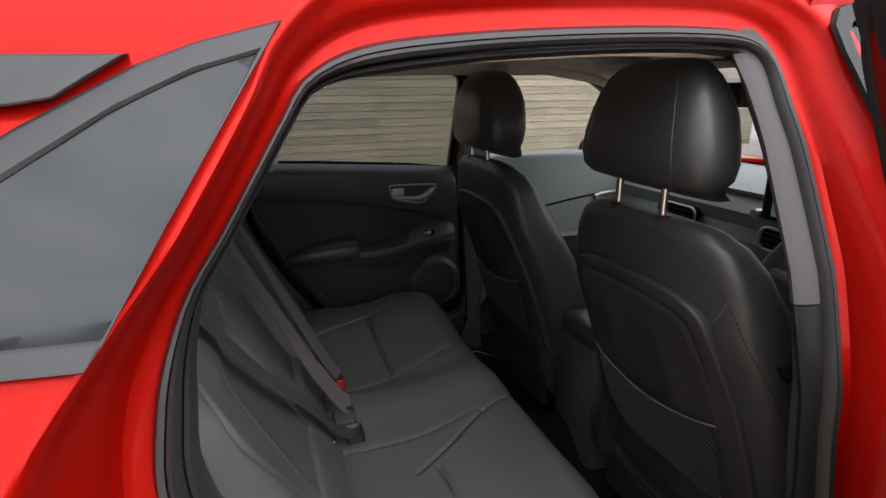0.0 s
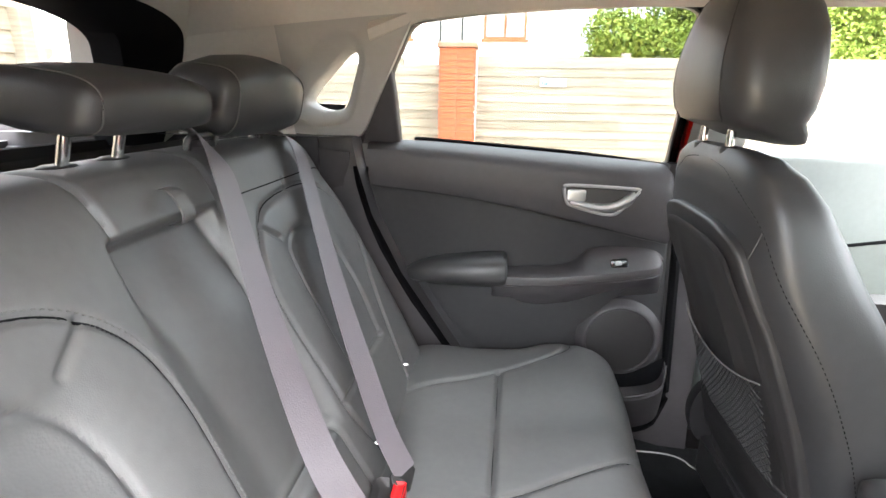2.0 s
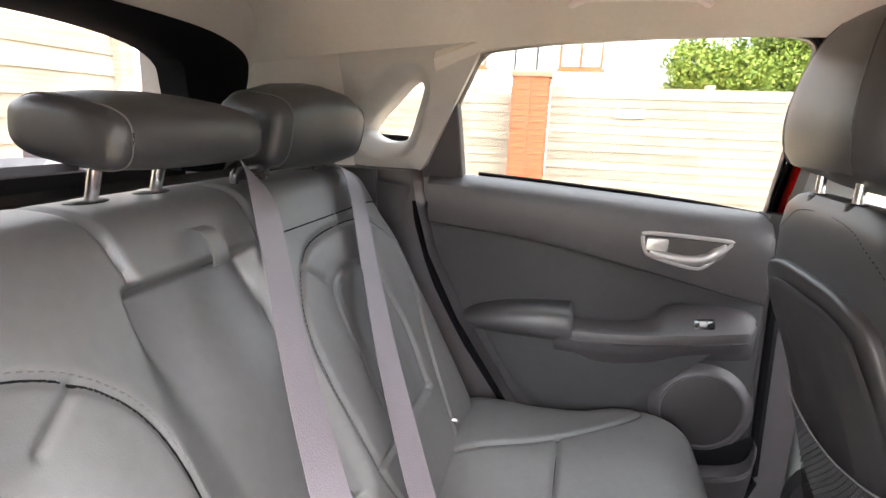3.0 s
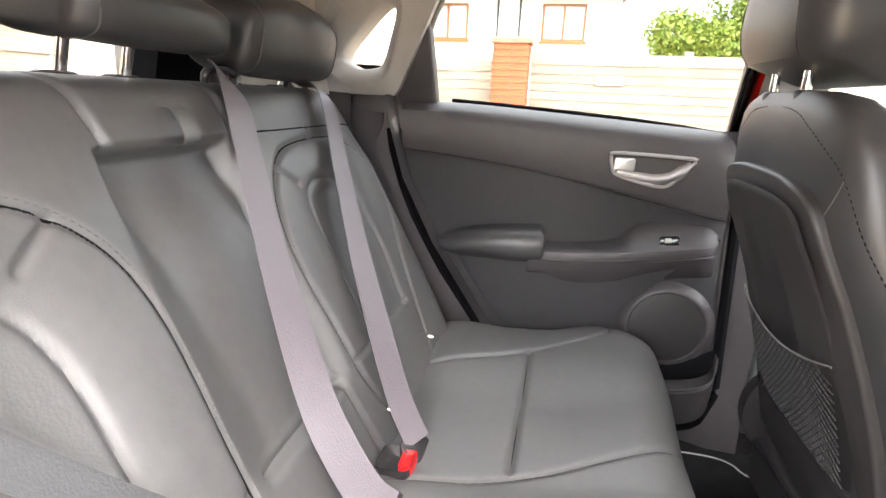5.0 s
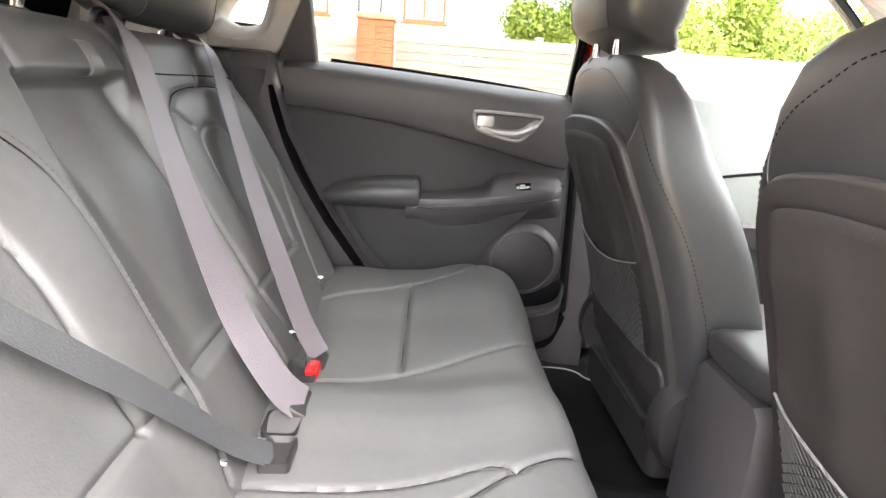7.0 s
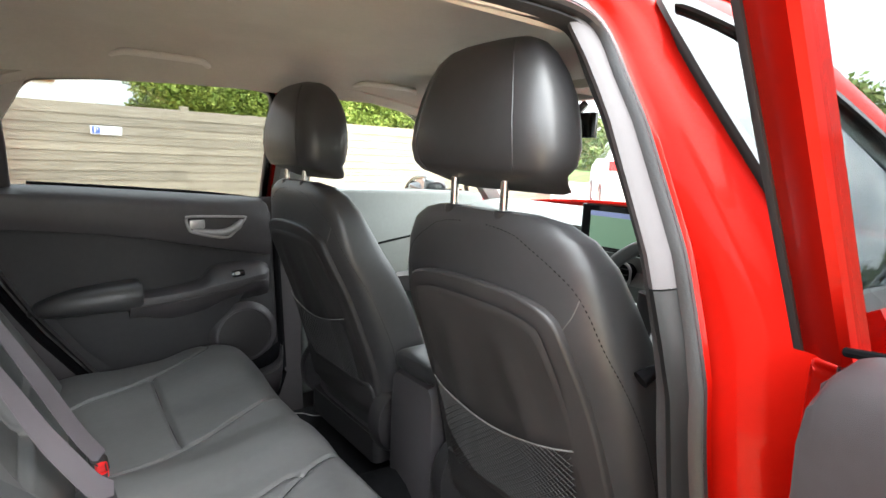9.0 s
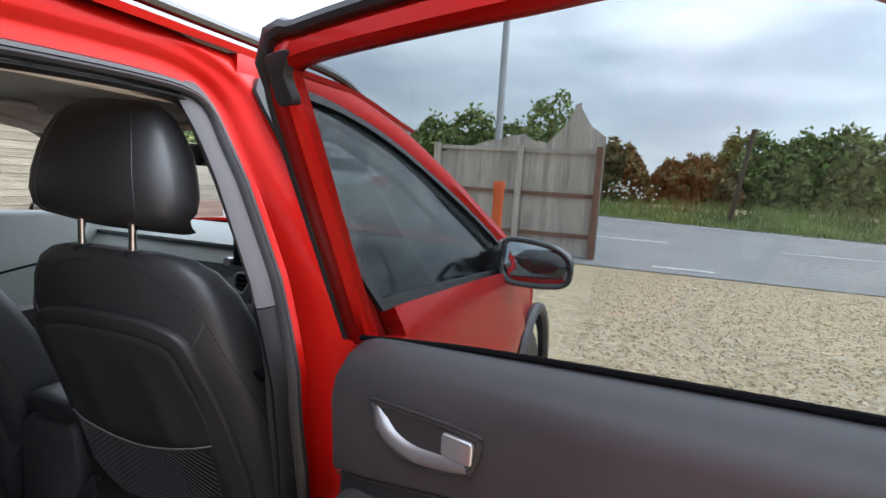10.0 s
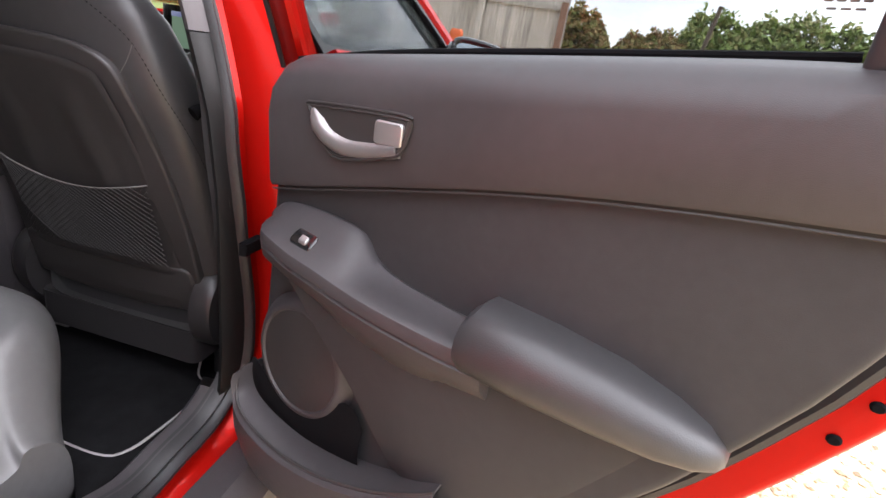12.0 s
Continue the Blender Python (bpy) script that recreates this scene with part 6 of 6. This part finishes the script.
def board_fence(name, label, along, at, a0, a1, z0, z1, pitch, mat, group):
    """Overlapping horizontal boards between posts; along: 'x' or 'y', at: the other coordinate."""
    fence = thing(name, label, "fence", group)
    fence.location = (0, 0, 0)
    n = int((z1 - z0) / pitch)
    a = a0
    bay = 0
    while a < a1 - 0.05:
        b = min(a + 1.83, a1)
        for k in range(n):
            zb = z0 + k * pitch
            wob = rng.uniform(-0.006, 0.006)
            sec = [(0.000, zb + wob), (0.022, zb + wob), (0.010, zb + pitch * 1.18), (0.002, zb + pitch * 1.18)]
            tilt = rng.uniform(-0.006, 0.006)
            if along == "x":
                vf = loft([[(q, at - d, z + tl) for d, z in sec] for q, tl in ((a, -tilt), (b, tilt))])
            else:
                vf = loft([[(at + d, q, z + tl) for d, z in sec] for q, tl in ((a, -tilt), (b, tilt))])
            part("board", vf, mat, fence, flat=True)
        if along == "x":
            part("fence_post", block(b - 0.05, b + 0.05, at - 0.01, at + 0.09, 0, z1 + 0.04, 0.008), mat, fence)
        else:
            part("fence_post", block(at - 0.01, at + 0.085, b - 0.05, b + 0.05, 0, z1 + 0.04, 0.008), mat, fence)
        a = b
        bay += 1
    return fence


board_fence("board_fence", "weathered pale wooden fence of horizontal boards", "x", 6.60, -0.68, 8.2, 0.05, 1.70, 0.108, TIMBER, "timber fences")
board_fence("board_fence", "weathered pale wooden fence beside the brick pier", "x", 6.60, -9.0, -1.13, 0.05, 1.62, 0.108, TIMBER, "timber fences")
board_fence("board_fence", "yellowish wooden fence close behind the car", "y", -3.30, -4.0, 2.60, 0.05, 2.05, 0.135, TIMBER, "timber fences")
board_fence("board_fence", "lower wooden fence further behind the car", "y", -4.60, 2.4, 6.5, 0.05, 1.52, 0.135, TIMBER, "timber fences")

# parking sign on the fence
sign = thing("fence_sign", "small white parking sign with a blue square", "sign", at=(0, 0, 0))
part("board", block(0.12, 0.44, 6.555, 6.572, 1.335, 1.435, 0.004), WHITE_PAINT, sign)
part("blue_square", block(0.135, 0.215, 6.549, 6.556, 1.345, 1.425, 0.002), BLUE_PAINT, sign, "blue square with a white letter")
fc = bpy.data.curves.new("letter", "FONT")
fc.body, fc.size, fc.extrude, fc.align_x = "P", 0.085, 0.001, "CENTER"
letter_tmp = bpy.data.objects.new("letter", fc)
scene.collection.objects.link(letter_tmp)
deps = bpy.context.evaluated_depsgraph_get()
letter_mesh = bpy.data.meshes.new_from_object(letter_tmp.evaluated_get(deps))
scene.collection.objects.unlink(letter_tmp)
bpy.data.objects.remove(letter_tmp)
letter_mesh.materials.clear()
letter_mesh.materials.append(WHITE_PAINT)
letter = new("letter", letter_mesh)
letter.matrix_world = pose(0.175, 6.5475, 1.355, 90, 0, 0)
letter.parent = sign
for k in range(2):
    part("text_bar", block(0.235, 0.415, 6.551, 6.556, 1.40 - 0.035 * k, 1.412 - 0.035 * k, 0.001), STEEL, sign)

# brick gate pier in front of the fence
pier = thing("brick_pier", "orange brick gate pier with a stone cap", "gate pier", at=(-0.91, 6.45, 0))
core = part("core", block(-0.205, 0.205, -0.205, 0.205, 0.0, 1.78, 0.005), MORTAR, pier)
brick_mesh = None
rows = 23
for r in range(rows):
    z = 0.02 + r * 0.076
    for face in range(4):
        for k in range(2):
            c = -0.108 + 0.216 * k
            if brick_mesh is None:
                v, f = block(-0.102, 0.102, -0.012, 0.012, -0.032, 0.032, 0.004)
                b_ob = part("brick", (v, f), BRICK, pier)
                brick_mesh = b_ob.data
            else:
                b_ob = new("brick", brick_mesh)
                b_ob.parent = pier
            mm = pose(0, 0, 0, 0, 0, 90 * face) @ pose(c * 0.99, -0.203 - rng.uniform(0, 0.003), z + 0.032)
            b_ob.matrix_basis = mm
part("cap", loft([[(x, y, z) for x, y in rrect(2 * h, 2 * h, 0.01, 4)] for h, z in ((0.235, 1.765), (0.24, 1.775), (0.24, 1.815), (0.225, 1.83), (0.15, 1.845))]), MORTAR, pier, "weathered stone cap")

# white house beyond the fence
house = thing("white_house", "white rendered house with brown framed windows", "house", at=(-6.0, 24.0, 0))
part("wall", block(-12, 7.5, -4.0, 4.0, 0, 4.62, 0.03), RENDER, house, "white rendered wall")
part("roof", loft([[(-12.4, -4.4, 4.60), (-12.4, -4.4, 4.68), (-12.4, 0, 7.2), (-12.4, 4.4, 4.68), (-12.4, 4.4, 4.60)], [(7.65, -4.4, 4.60), (7.65, -4.4, 4.68), (7.65, 0, 7.2), (7.65, 4.4, 4.68), (7.65, 4.4, 4.60)]]), RUSTY, house, "brown tiled roof")
part("gutter", tube([(-12.4, -4.46, 4.62), (7.65, -4.46, 4.62)], 0.06, 10), STEEL, house, "grey gutter along the eave")
for wx, wz, ww, wh in ((0.76, 3.18, 1.48, 1.22), (4.85, 3.18, 1.50, 1.22), (-3.6, 3.18, 1.48, 1.22)):
    wnd = part("window", loft([[(wx + x, -4.0 + d, wz + z) for x, z in o] for o, d in ((rrect(ww, wh, 0.01, 3, ww / 2, wh / 2), 0.02), (rrect(ww, wh, 0.01, 3, ww / 2, wh / 2), -0.07), (rrect(ww - 0.16, wh - 0.16, 0.01, 3, ww / 2, wh / 2), -0.07), (rrect(ww - 0.16, wh - 0.16, 0.01, 3, ww / 2, wh / 2), 0.0))], True, False), WOOD_BROWN, house, "brown wooden window frame")
    part("mullion", block(wx + ww / 2 - 0.04, wx + ww / 2 + 0.04, -4.07, -4.0, wz + 0.05, wz + wh - 0.05, 0.01), WOOD_BROWN, wnd)
    part("pane", block(wx + 0.06, wx + ww - 0.06, -4.02, -4.01, wz + 0.06, wz + wh - 0.06, 0.002), material("window_glass", (0.30, 0.34, 0.38), 0.08, 0, 0.1, 2), wnd, "window glass")
    part("sill", block(wx - 0.08, wx + ww + 0.08, -4.12, -4.0, wz - 0.08, wz, 0.01), WOOD_BROWN, wnd)
for px in (3.30, 4.08):
    part("downpipe", tube([(px, -4.08, 0), (px, -4.08, 4.60)], 0.04, 8), RUBBER, house)


# low fence added out of view, closes the yard and leaves sky light in
board_fence("board_fence", "plain wooden fence added out of view to close the yard", "x", -13.0, -13.0, 5.0, 0.05, 1.50, 0.24, TIMBER, "timber fences")

# ---- plants ----
def leaf_cloud(n, centre, size, leaf, r, lump=6, seed=1, flat_bottom=0.0):
    """Many small leaf quads gathered on lumpy clumps, with gaps."""
    g = random.Random(seed)
    lumps = [(g.uniform(-1, 1), g.uniform(-1, 1), g.uniform(-0.9, 1), g.uniform(0.28, 0.55)) for _ in range(lump)]
    v, f = [], []
    while len(f) < n:
        lx, ly, lz, lr = g.choice(lumps)
        d = Vector((g.gauss(0, 1), g.gauss(0, 1), g.gauss(0, 1))).normalized() * lr * g.uniform(0.55, 1.08)
        x, y, z = lx * 0.62 + d.x, ly * 0.62 + d.y, lz * 0.62 + d.z
        p = Vector((centre[0] + x * size[0], centre[1] + y * size[1], centre[2] + z * size[2]))
        if p.z < flat_bottom:
            continue
        a = Vector((g.gauss(0, 1), g.gauss(0, 1), g.gauss(0, 1))).normalized()
        b = a.cross(Vector((g.gauss(0, 1), g.gauss(0, 1), g.gauss(0, 1)))).normalized()
        s1, s2 = leaf * g.uniform(0.6, 1.3), leaf * g.uniform(0.35, 0.7)
        o = len(v)
        v += [tuple(p - a * s1), tuple(p + b * s2), tuple(p + a * s1), tuple(p - b * s2)]
        f.append((o, o + 1, o + 2, o + 3))
    return v, f


def tree(label, at, height, spread, mat, n, leaf, seed):
    t = thing("tree", label, "tree", at=at)
    g = random.Random(seed)
    limbs = [tube([(0, 0, -0.05), (0.05, 0.02, height * 0.3), (0.0, 0.06, height * 0.62), (0.1, 0.0, height * 0.85)], [0.14, 0.11, 0.07, 0.02], 8)]
    for k in range(7):
        a = k * 2.4
        z = height * (0.3 + 0.06 * k)
        limbs.append(tube([(0.02, 0.02, z), (spread * 0.3 * math.cos(a), spread * 0.3 * math.sin(a), z + height * 0.12), (spread * 0.65 * math.cos(a), spread * 0.65 * math.sin(a), z + height * 0.22)], [0.05, 0.035, 0.012], 6))
    part("trunk", join(*limbs), BARK, t, "brown trunk and limbs")
    part("crown", leaf_cloud(n, (0, 0, height * 0.62), (spread, spread, height * 0.48), leaf, 1, 16, seed), mat, t, "crown of many small leaves", flat=True, fix=False)
    return t


tree("bushy yellow-green tree beyond the fence", (3.6, 18.6, 0), 3.55, 2.2, LEAF_BRIGHT, 26000, 0.075, 3)
tree("bushy yellow-green tree beyond the fence", (6.4, 19.2, 0), 4.9, 2.5, LEAF_BRIGHT, 26000, 0.075, 4)
tree("bushy yellow-green tree beyond the fence", (9.6, 19.5, 0), 5.0, 2.8, LEAF_BRIGHT, 26000, 0.075, 5)
tree("bushy yellow-green tree beyond the fence", (13.6, 20.0, 0), 4.6, 3.2, LEAF_BRIGHT, 22000, 0.080, 6)
tree("leafy young tree behind the panelled fence", (12.6, 0.75, ground_z(12.6)), 2.95, 0.85, LEAF, 3200, 0.075, 8)


def hedge_run(name, label, x, y0, y1, h, mat, n, leaf, seed):
    """A ragged hedgerow: a dark twiggy core behind many leaves and loose shoots on top."""
    g = random.Random(seed)
    v, f = [], []

    def top_at(y):
        return h * (0.80 + 0.22 * noise.noise((y * 0.30, seed, 0)) + 0.16 * noise.noise((y * 1.1, seed, 2)) + 0.07 * noise.noise((y * 3.1, seed, 4))) * smooth01(y0 - 0.2, y0 + 0.9, y) ** 0.5 * smooth01(y1 + 0.2, y1 - 0.9, y) ** 0.5

    def leaf_at(p, size):
        a = Vector((g.gauss(0, 1), g.gauss(0, 1), g.gauss(0, 1))).normalized()
        b = a.cross(Vector((g.gauss(0, 1), g.gauss(0, 1), g.gauss(0, 1)))).normalized()
        s1 = size * g.uniform(0.5, 1.4)
        o = len(v)
        v.extend([tuple(p - a * s1), tuple(p + b * s1 * 0.5), tuple(p + a * s1), tuple(p - b * s1 * 0.5)])
        f.append((o, o + 1, o + 2, o + 3))
    while len(f) < n:
        y = g.uniform(y0, y1)
        top = top_at(y)
        z = top * (1 - g.random() ** 1.25)
        bulge = 0.5 + 0.55 * noise.noise((y * 0.9, z * 1.1, seed)) + 0.3 * noise.noise((y * 2.5, z * 2.5, seed))
        leaf_at(Vector((x - 0.9 * bulge * math.sin(math.pi * min(1, 0.12 + 0.8 * z / max(top, 0.1))) + g.uniform(-0.1, 0.25), y, ground_z(x) + z)), leaf)
        if g.random() < 0.05:
            zs = top * g.uniform(0.95, 1.12)
            leaf_at(Vector((x + g.uniform(-0.3, 0.4), y, ground_z(x) + zs)), leaf * 0.8)
    ys = np.linspace(y0 + 0.2, y1 - 0.2, max(6, int((y1 - y0) * 3)))
    o = len(v)
    for y in ys:
        v.extend([(x + 0.25, y, ground_z(x) - 0.1), (x + 0.25, y, ground_z(x) + 0.80 * top_at(y))])
    f.extend([(o + 2 * i, o + 2 * i + 1, o + 2 * i + 3, o + 2 * i + 2) for i in range(len(ys) - 1)])
    return tagged(part(name, (v, f), mat, flat=True, fix=False), label, "hedge", kind="stuff")


hedge_run("hedge", "uneven dark green hedgerow along the road", 20.8, -40, -3.6, 3.0, LEAF, 40000, 0.13, 11)
hedge_run("hedge", "reddish brown bushes in the hedgerow", 20.4, -4.8, -1.5, 2.0, LEAF_BROWN, 6000, 0.11, 12)
hedge_run("hedge", "brown and green bushes near the panelled fence", 20.0, -1.9, 0.5, 2.6, LEAF_BROWN, 5000, 0.11, 13)
hedge_run("hedge", "green hedgerow behind the panelled fence", 20.5, 0.1, 30, 3.2, LEAF, 26000, 0.13, 14)
g_v, g_f = [], []
for _ in range(26000):
    y = rng.uniform(-38, 6)
    x = far_edge(y) + 0.1 + rng.random() ** 1.3 * 5.5
    h = rng.uniform(0.12, 0.34) * (0.7 + 0.10 * (x - 15))
    w = rng.uniform(0.012, 0.03)
    a = rng.uniform(0, 6.28)
    z = ground_z(x)
    o = len(g_v)
    g_v += [(x - w * math.cos(a), y - w * math.sin(a), z), (x + w * math.cos(a), y + w * math.sin(a), z), (x + rng.uniform(-0.1, 0.1), y + rng.uniform(-0.1, 0.1), z + h)]
    g_f.append((o, o + 1, o + 2))
tagged(part("verge_grass", (g_v, g_f), BLADE, flat=True, fix=False), "long rough grass on the verge", "grass", kind="stuff")
f_v, f_f = [], []
for cy, cx, m in ((-1.3, 17.6, 26), (-0.9, 18.0, 20), (-10.2, 17.3, 34), (-10.8, 17.6, 20), (-16.2, 17.4, 30), (-12.4, 17.4, 10)):
    for _ in range(m):
        x, y = cx + rng.gauss(0, 0.3), cy + rng.gauss(0, 0.35)
        z = ground_z(x) + rng.uniform(0.5, 1.0)
        r = rng.uniform(0.03, 0.06)
        o = len(f_v)
        f_v += [(x - r * 0.3, y - r, z), (x, y, z + 0.03), (x + r * 0.3, y + r, z), (x, y, z - 0.05)]
        f_f.append((o, o + 1, o + 2, o + 3))
tagged(part("wild_flowers", (f_v, f_f), PETAL, flat=True, fix=False), "white umbels of wild flowers in the verge", "flowers", kind="stuff")

# ---- panelled fence by the entrance, poles and posts ----
ENT_X = 7.6
entrance = thing("panel_fence", "grey panelled timber fence with scalloped top by the road", "fence", at=(0, 0, 0))
gz = ground_z(ENT_X)
post_y = [-0.74, 0.42, 1.75]
for k, y in enumerate(post_y):
    part("fence_post", block(ENT_X - 0.14, ENT_X - 0.05, y - 0.045, y + 0.045, gz - 0.02, gz + (1.62 if k else 1.64), 0.008), RUSTY if k == 0 else TIMBER_GREY, entrance, "brown end post" if k == 0 else "")


def fence_top(y):
    return float(np.interp(y, [-0.8, -0.6, -0.37, -0.2, 0.05, 0.25, 0.41, 0.84, 1.37, 1.74, 2.2, 2.8, 3.5], [1.80, 1.92, 2.27, 1.93, 1.67, 1.72, 1.81, 1.70, 1.55, 1.49, 1.6, 1.75, 1.5]))


yy = -0.80
while yy < 1.78:
    top = fence_top(yy + 0.047)
    top += rng.uniform(-0.012, 0.012)
    slope = (fence_top(yy + 0.094) - fence_top(yy)) / 2
    part("pale", loft([[(x, yy, gz), (x, yy + 0.094, gz), (x, yy + 0.094, gz + top + slope), (x, yy, gz + top - slope)] for x in (ENT_X - 0.012, ENT_X + 0.006)]), TIMBER_GREY, entrance, flat=True)
    yy += 0.097
for k in range(len(post_y) - 1):
    for zr in (0.32, 0.92, 1.56):
        part("fence_rail", block(ENT_X - 0.05, ENT_X - 0.012, post_y[k], post_y[k + 1], gz + zr - 0.03, gz + zr + 0.03, 0.005), RUSTY if zr < 1.5 else TIMBER_GREY, entrance)
tagged(part("gate_post", loft([[(6.45 + x, 0.46 + y, z) for x, y in rrect(0.13 * k, 0.13 * k, 0.03, 4)] for k, z in ((1, 0.0), (1, 1.22), (1.15, 1.24), (1.15, 1.30), (0.9, 1.325))]), ORANGE), "orange painted gate post standing in the gravel", "post")
tagged(part("utility_pole", tube([(9.6, 1.28, ground_z(9.6) - 0.1), (9.6, 1.30, 5), (9.6, 1.32, 9.5)], [0.075, 0.065, 0.055], 12), STEEL), "tall grey utility pole", "pole")
tagged(part("utility_pole", tube([(18.2, -9.40, 0.4), (18.2, -9.5, 5), (18.2, -9.6, 9.5)], [0.085, 0.075, 0.065], 12), STEEL), "leaning grey utility pole in the hedge", "pole")
tagged(part("marker_post", tube([(17.4, -4.05, 0.4), (17.4, -4.42, 3.35)], [0.07, 0.06], 10), BARK), "leaning wooden post in the verge", "post")

# ---- other cars ----
def simple_car(name_label, at, turn, paint, length=4.3):
    """A closed car with shaped body, cabin, windows, lamps and wheels."""
    c = thing("car", name_label, "car")
    hw = 0.88
    prof = catmull([(-2.15, 0.35), (-2.18, 0.75), (-2.10, 0.98), (-1.95, 1.02), (-1.55, 1.38), (-1.2, 1.50), (-0.3, 1.56), (0.35, 1.48), (1.05, 1.06), (1.75, 0.93), (2.08, 0.78), (2.12, 0.40)], 60)
    rings = []
    for k, y in ((0.0, -1.0), (0.5, -0.99), (1.0, -0.86), (1.0, 0.86), (0.5, 0.99), (0.0, 1.0)):
        ring = []
        for x, z in prof:
            narrow = 0.24 * smooth01(0.95, 1.5, z)
            yy = y * (hw - narrow)
            ring.append((x * (0.97 + 0.03 * k), yy, 0.3 + (z - 0.3) * (0.97 + 0.03 * k)))
        ring += [(2.05, y * hw, 0.28), (-2.1, y * hw, 0.28)]
        rings.append(ring)
    part("body", loft(rings), paint, c, sharp=30)
    for s in (-1, 1):
        for poly in ([(-1.55, 1.05), (-1.32, 1.36), (-0.55, 1.44), (-0.52, 1.06)], [(-0.44, 1.06), (-0.47, 1.44), (0.22, 1.40), (0.88, 1.07)]):
            part("side_window", plate(even(np.array(poly), 40, True), lambda a, b, w, s=s: (a, s * (hw - 0.24 * smooth01(0.95, 1.5, b) + 0.006 - w), b), 0.0, 0.02, 0.004), GLOSS_BLACK, c, "dark side window")
        part("tail_lamp", block(-2.20, -2.02, s * 0.70 - 0.14, s * 0.70 + 0.14, 0.86, 1.0, 0.02), BUTTON_RED, c, "red tail lamp")
        part("headlamp", block(1.9, 2.12, s * 0.66 - 0.14, s * 0.66 + 0.14, 0.72, 0.84, 0.02), CHROME, c, "clear headlamp")
        for xw in (-1.32, 1.32):
            wheel = part("wheel", loft([[(xw + r * math.cos(a), s * yy, 0.33 + r * math.sin(a)) for a in np.linspace(0, 2 * math.pi, 28, endpoint=False)] for r, yy in ((0.2, 0.86), (0.31, 0.90), (0.335, 0.87), (0.335, 0.68))]), RUBBER, c, "black tyre")
            part("rim", loft([[(xw + r * math.cos(a), s * yy, 0.33 + r * math.sin(a)) for a in np.linspace(0, 2 * math.pi, 20, endpoint=False)] for r, yy in ((0.22, 0.895), (0.18, 0.87), (0.05, 0.89))]), SATIN_METAL, wheel)
    part("brake_lamp", block(-1.62, -1.50, -0.13, 0.13, 1.375, 1.405, 0.01), BUTTON_RED, c, "high red brake lamp")
    part("rear_window", plate(even(np.array([(-0.60, 1.06), (-0.48, 1.34), (0.48, 1.34), (0.60, 1.06)]), 40, True), lambda a, b, w: (-1.93 + (b - 1.04) * 1.16 - 0.02 + w, a, b), 0.0, 0.02, 0.004), GLOSS_BLACK, c, "dark rear window")
    part("windscreen", plate(even(np.array([(-0.64, 1.08), (-0.5, 1.42), (0.5, 1.42), (0.64, 1.08)]), 40, True), lambda a, b, w: (1.06 - (b - 1.06) * 1.55 + 0.02 - w, a, b), 0.0, 0.02, 0.004), GLOSS_BLACK, c, "dark windscreen")
    c.matrix_world = pose(*at, 0, 0, turn)
    return c


simple_car("white hatchback parked by the timber fence", (8.41, 4.51, ground_z(8.4)), 40, WHITE_PAINT)


# ---- loose stones near the car ----
s_v, s_f = [], []
for k in range(30000):
    if k < 16000:
        # thick beside the open door, thinning out evenly all round
        q, a = math.sqrt(-math.log(1.0 - 0.98 * rng.random())), rng.uniform(0, 6.28)
        x, y = 0.95 * q * math.cos(a), -1.15 - 0.75 * q * math.sin(a)
        if y > -0.80:
            y = -1.60 - y
    else:
        x, y = 0.5 + rng.random() * 6.4, -0.9 - rng.random() * 5.0
    r = rng.uniform(0.006, 0.015)
    z = ground_z(x)
    o = len(s_v)
    a = rng.uniform(0, 6.28)
    ca, sa = math.cos(a), math.sin(a)
    for dx, dy, dz in ((1.3, 0, 0.25), (0.2, 0.9, 0.3), (-1.1, 0.2, 0.2), (0, -0.9, 0.25), (0.1, 0.1, 0.95), (0, 0, -0.3)):
        dx, dy = dx * rng.uniform(0.8, 1.2), dy * rng.uniform(0.8, 1.2)
        s_v.append((x + r * (dx * ca - dy * sa), y + r * (dx * sa + dy * ca), z + r * dz))
    for q in ((0, 1, 4), (1, 2, 4), (2, 3, 4), (3, 0, 4), (1, 0, 5), (2, 1, 5), (3, 2, 5), (0, 3, 5)):
        s_f.append(tuple(o + i for i in q))
tagged(part("loose_gravel", (s_v, s_f), STONE, flat=True, fix=False), "loose pale yellow gravel stones beside the car", "gravel", kind="stuff")
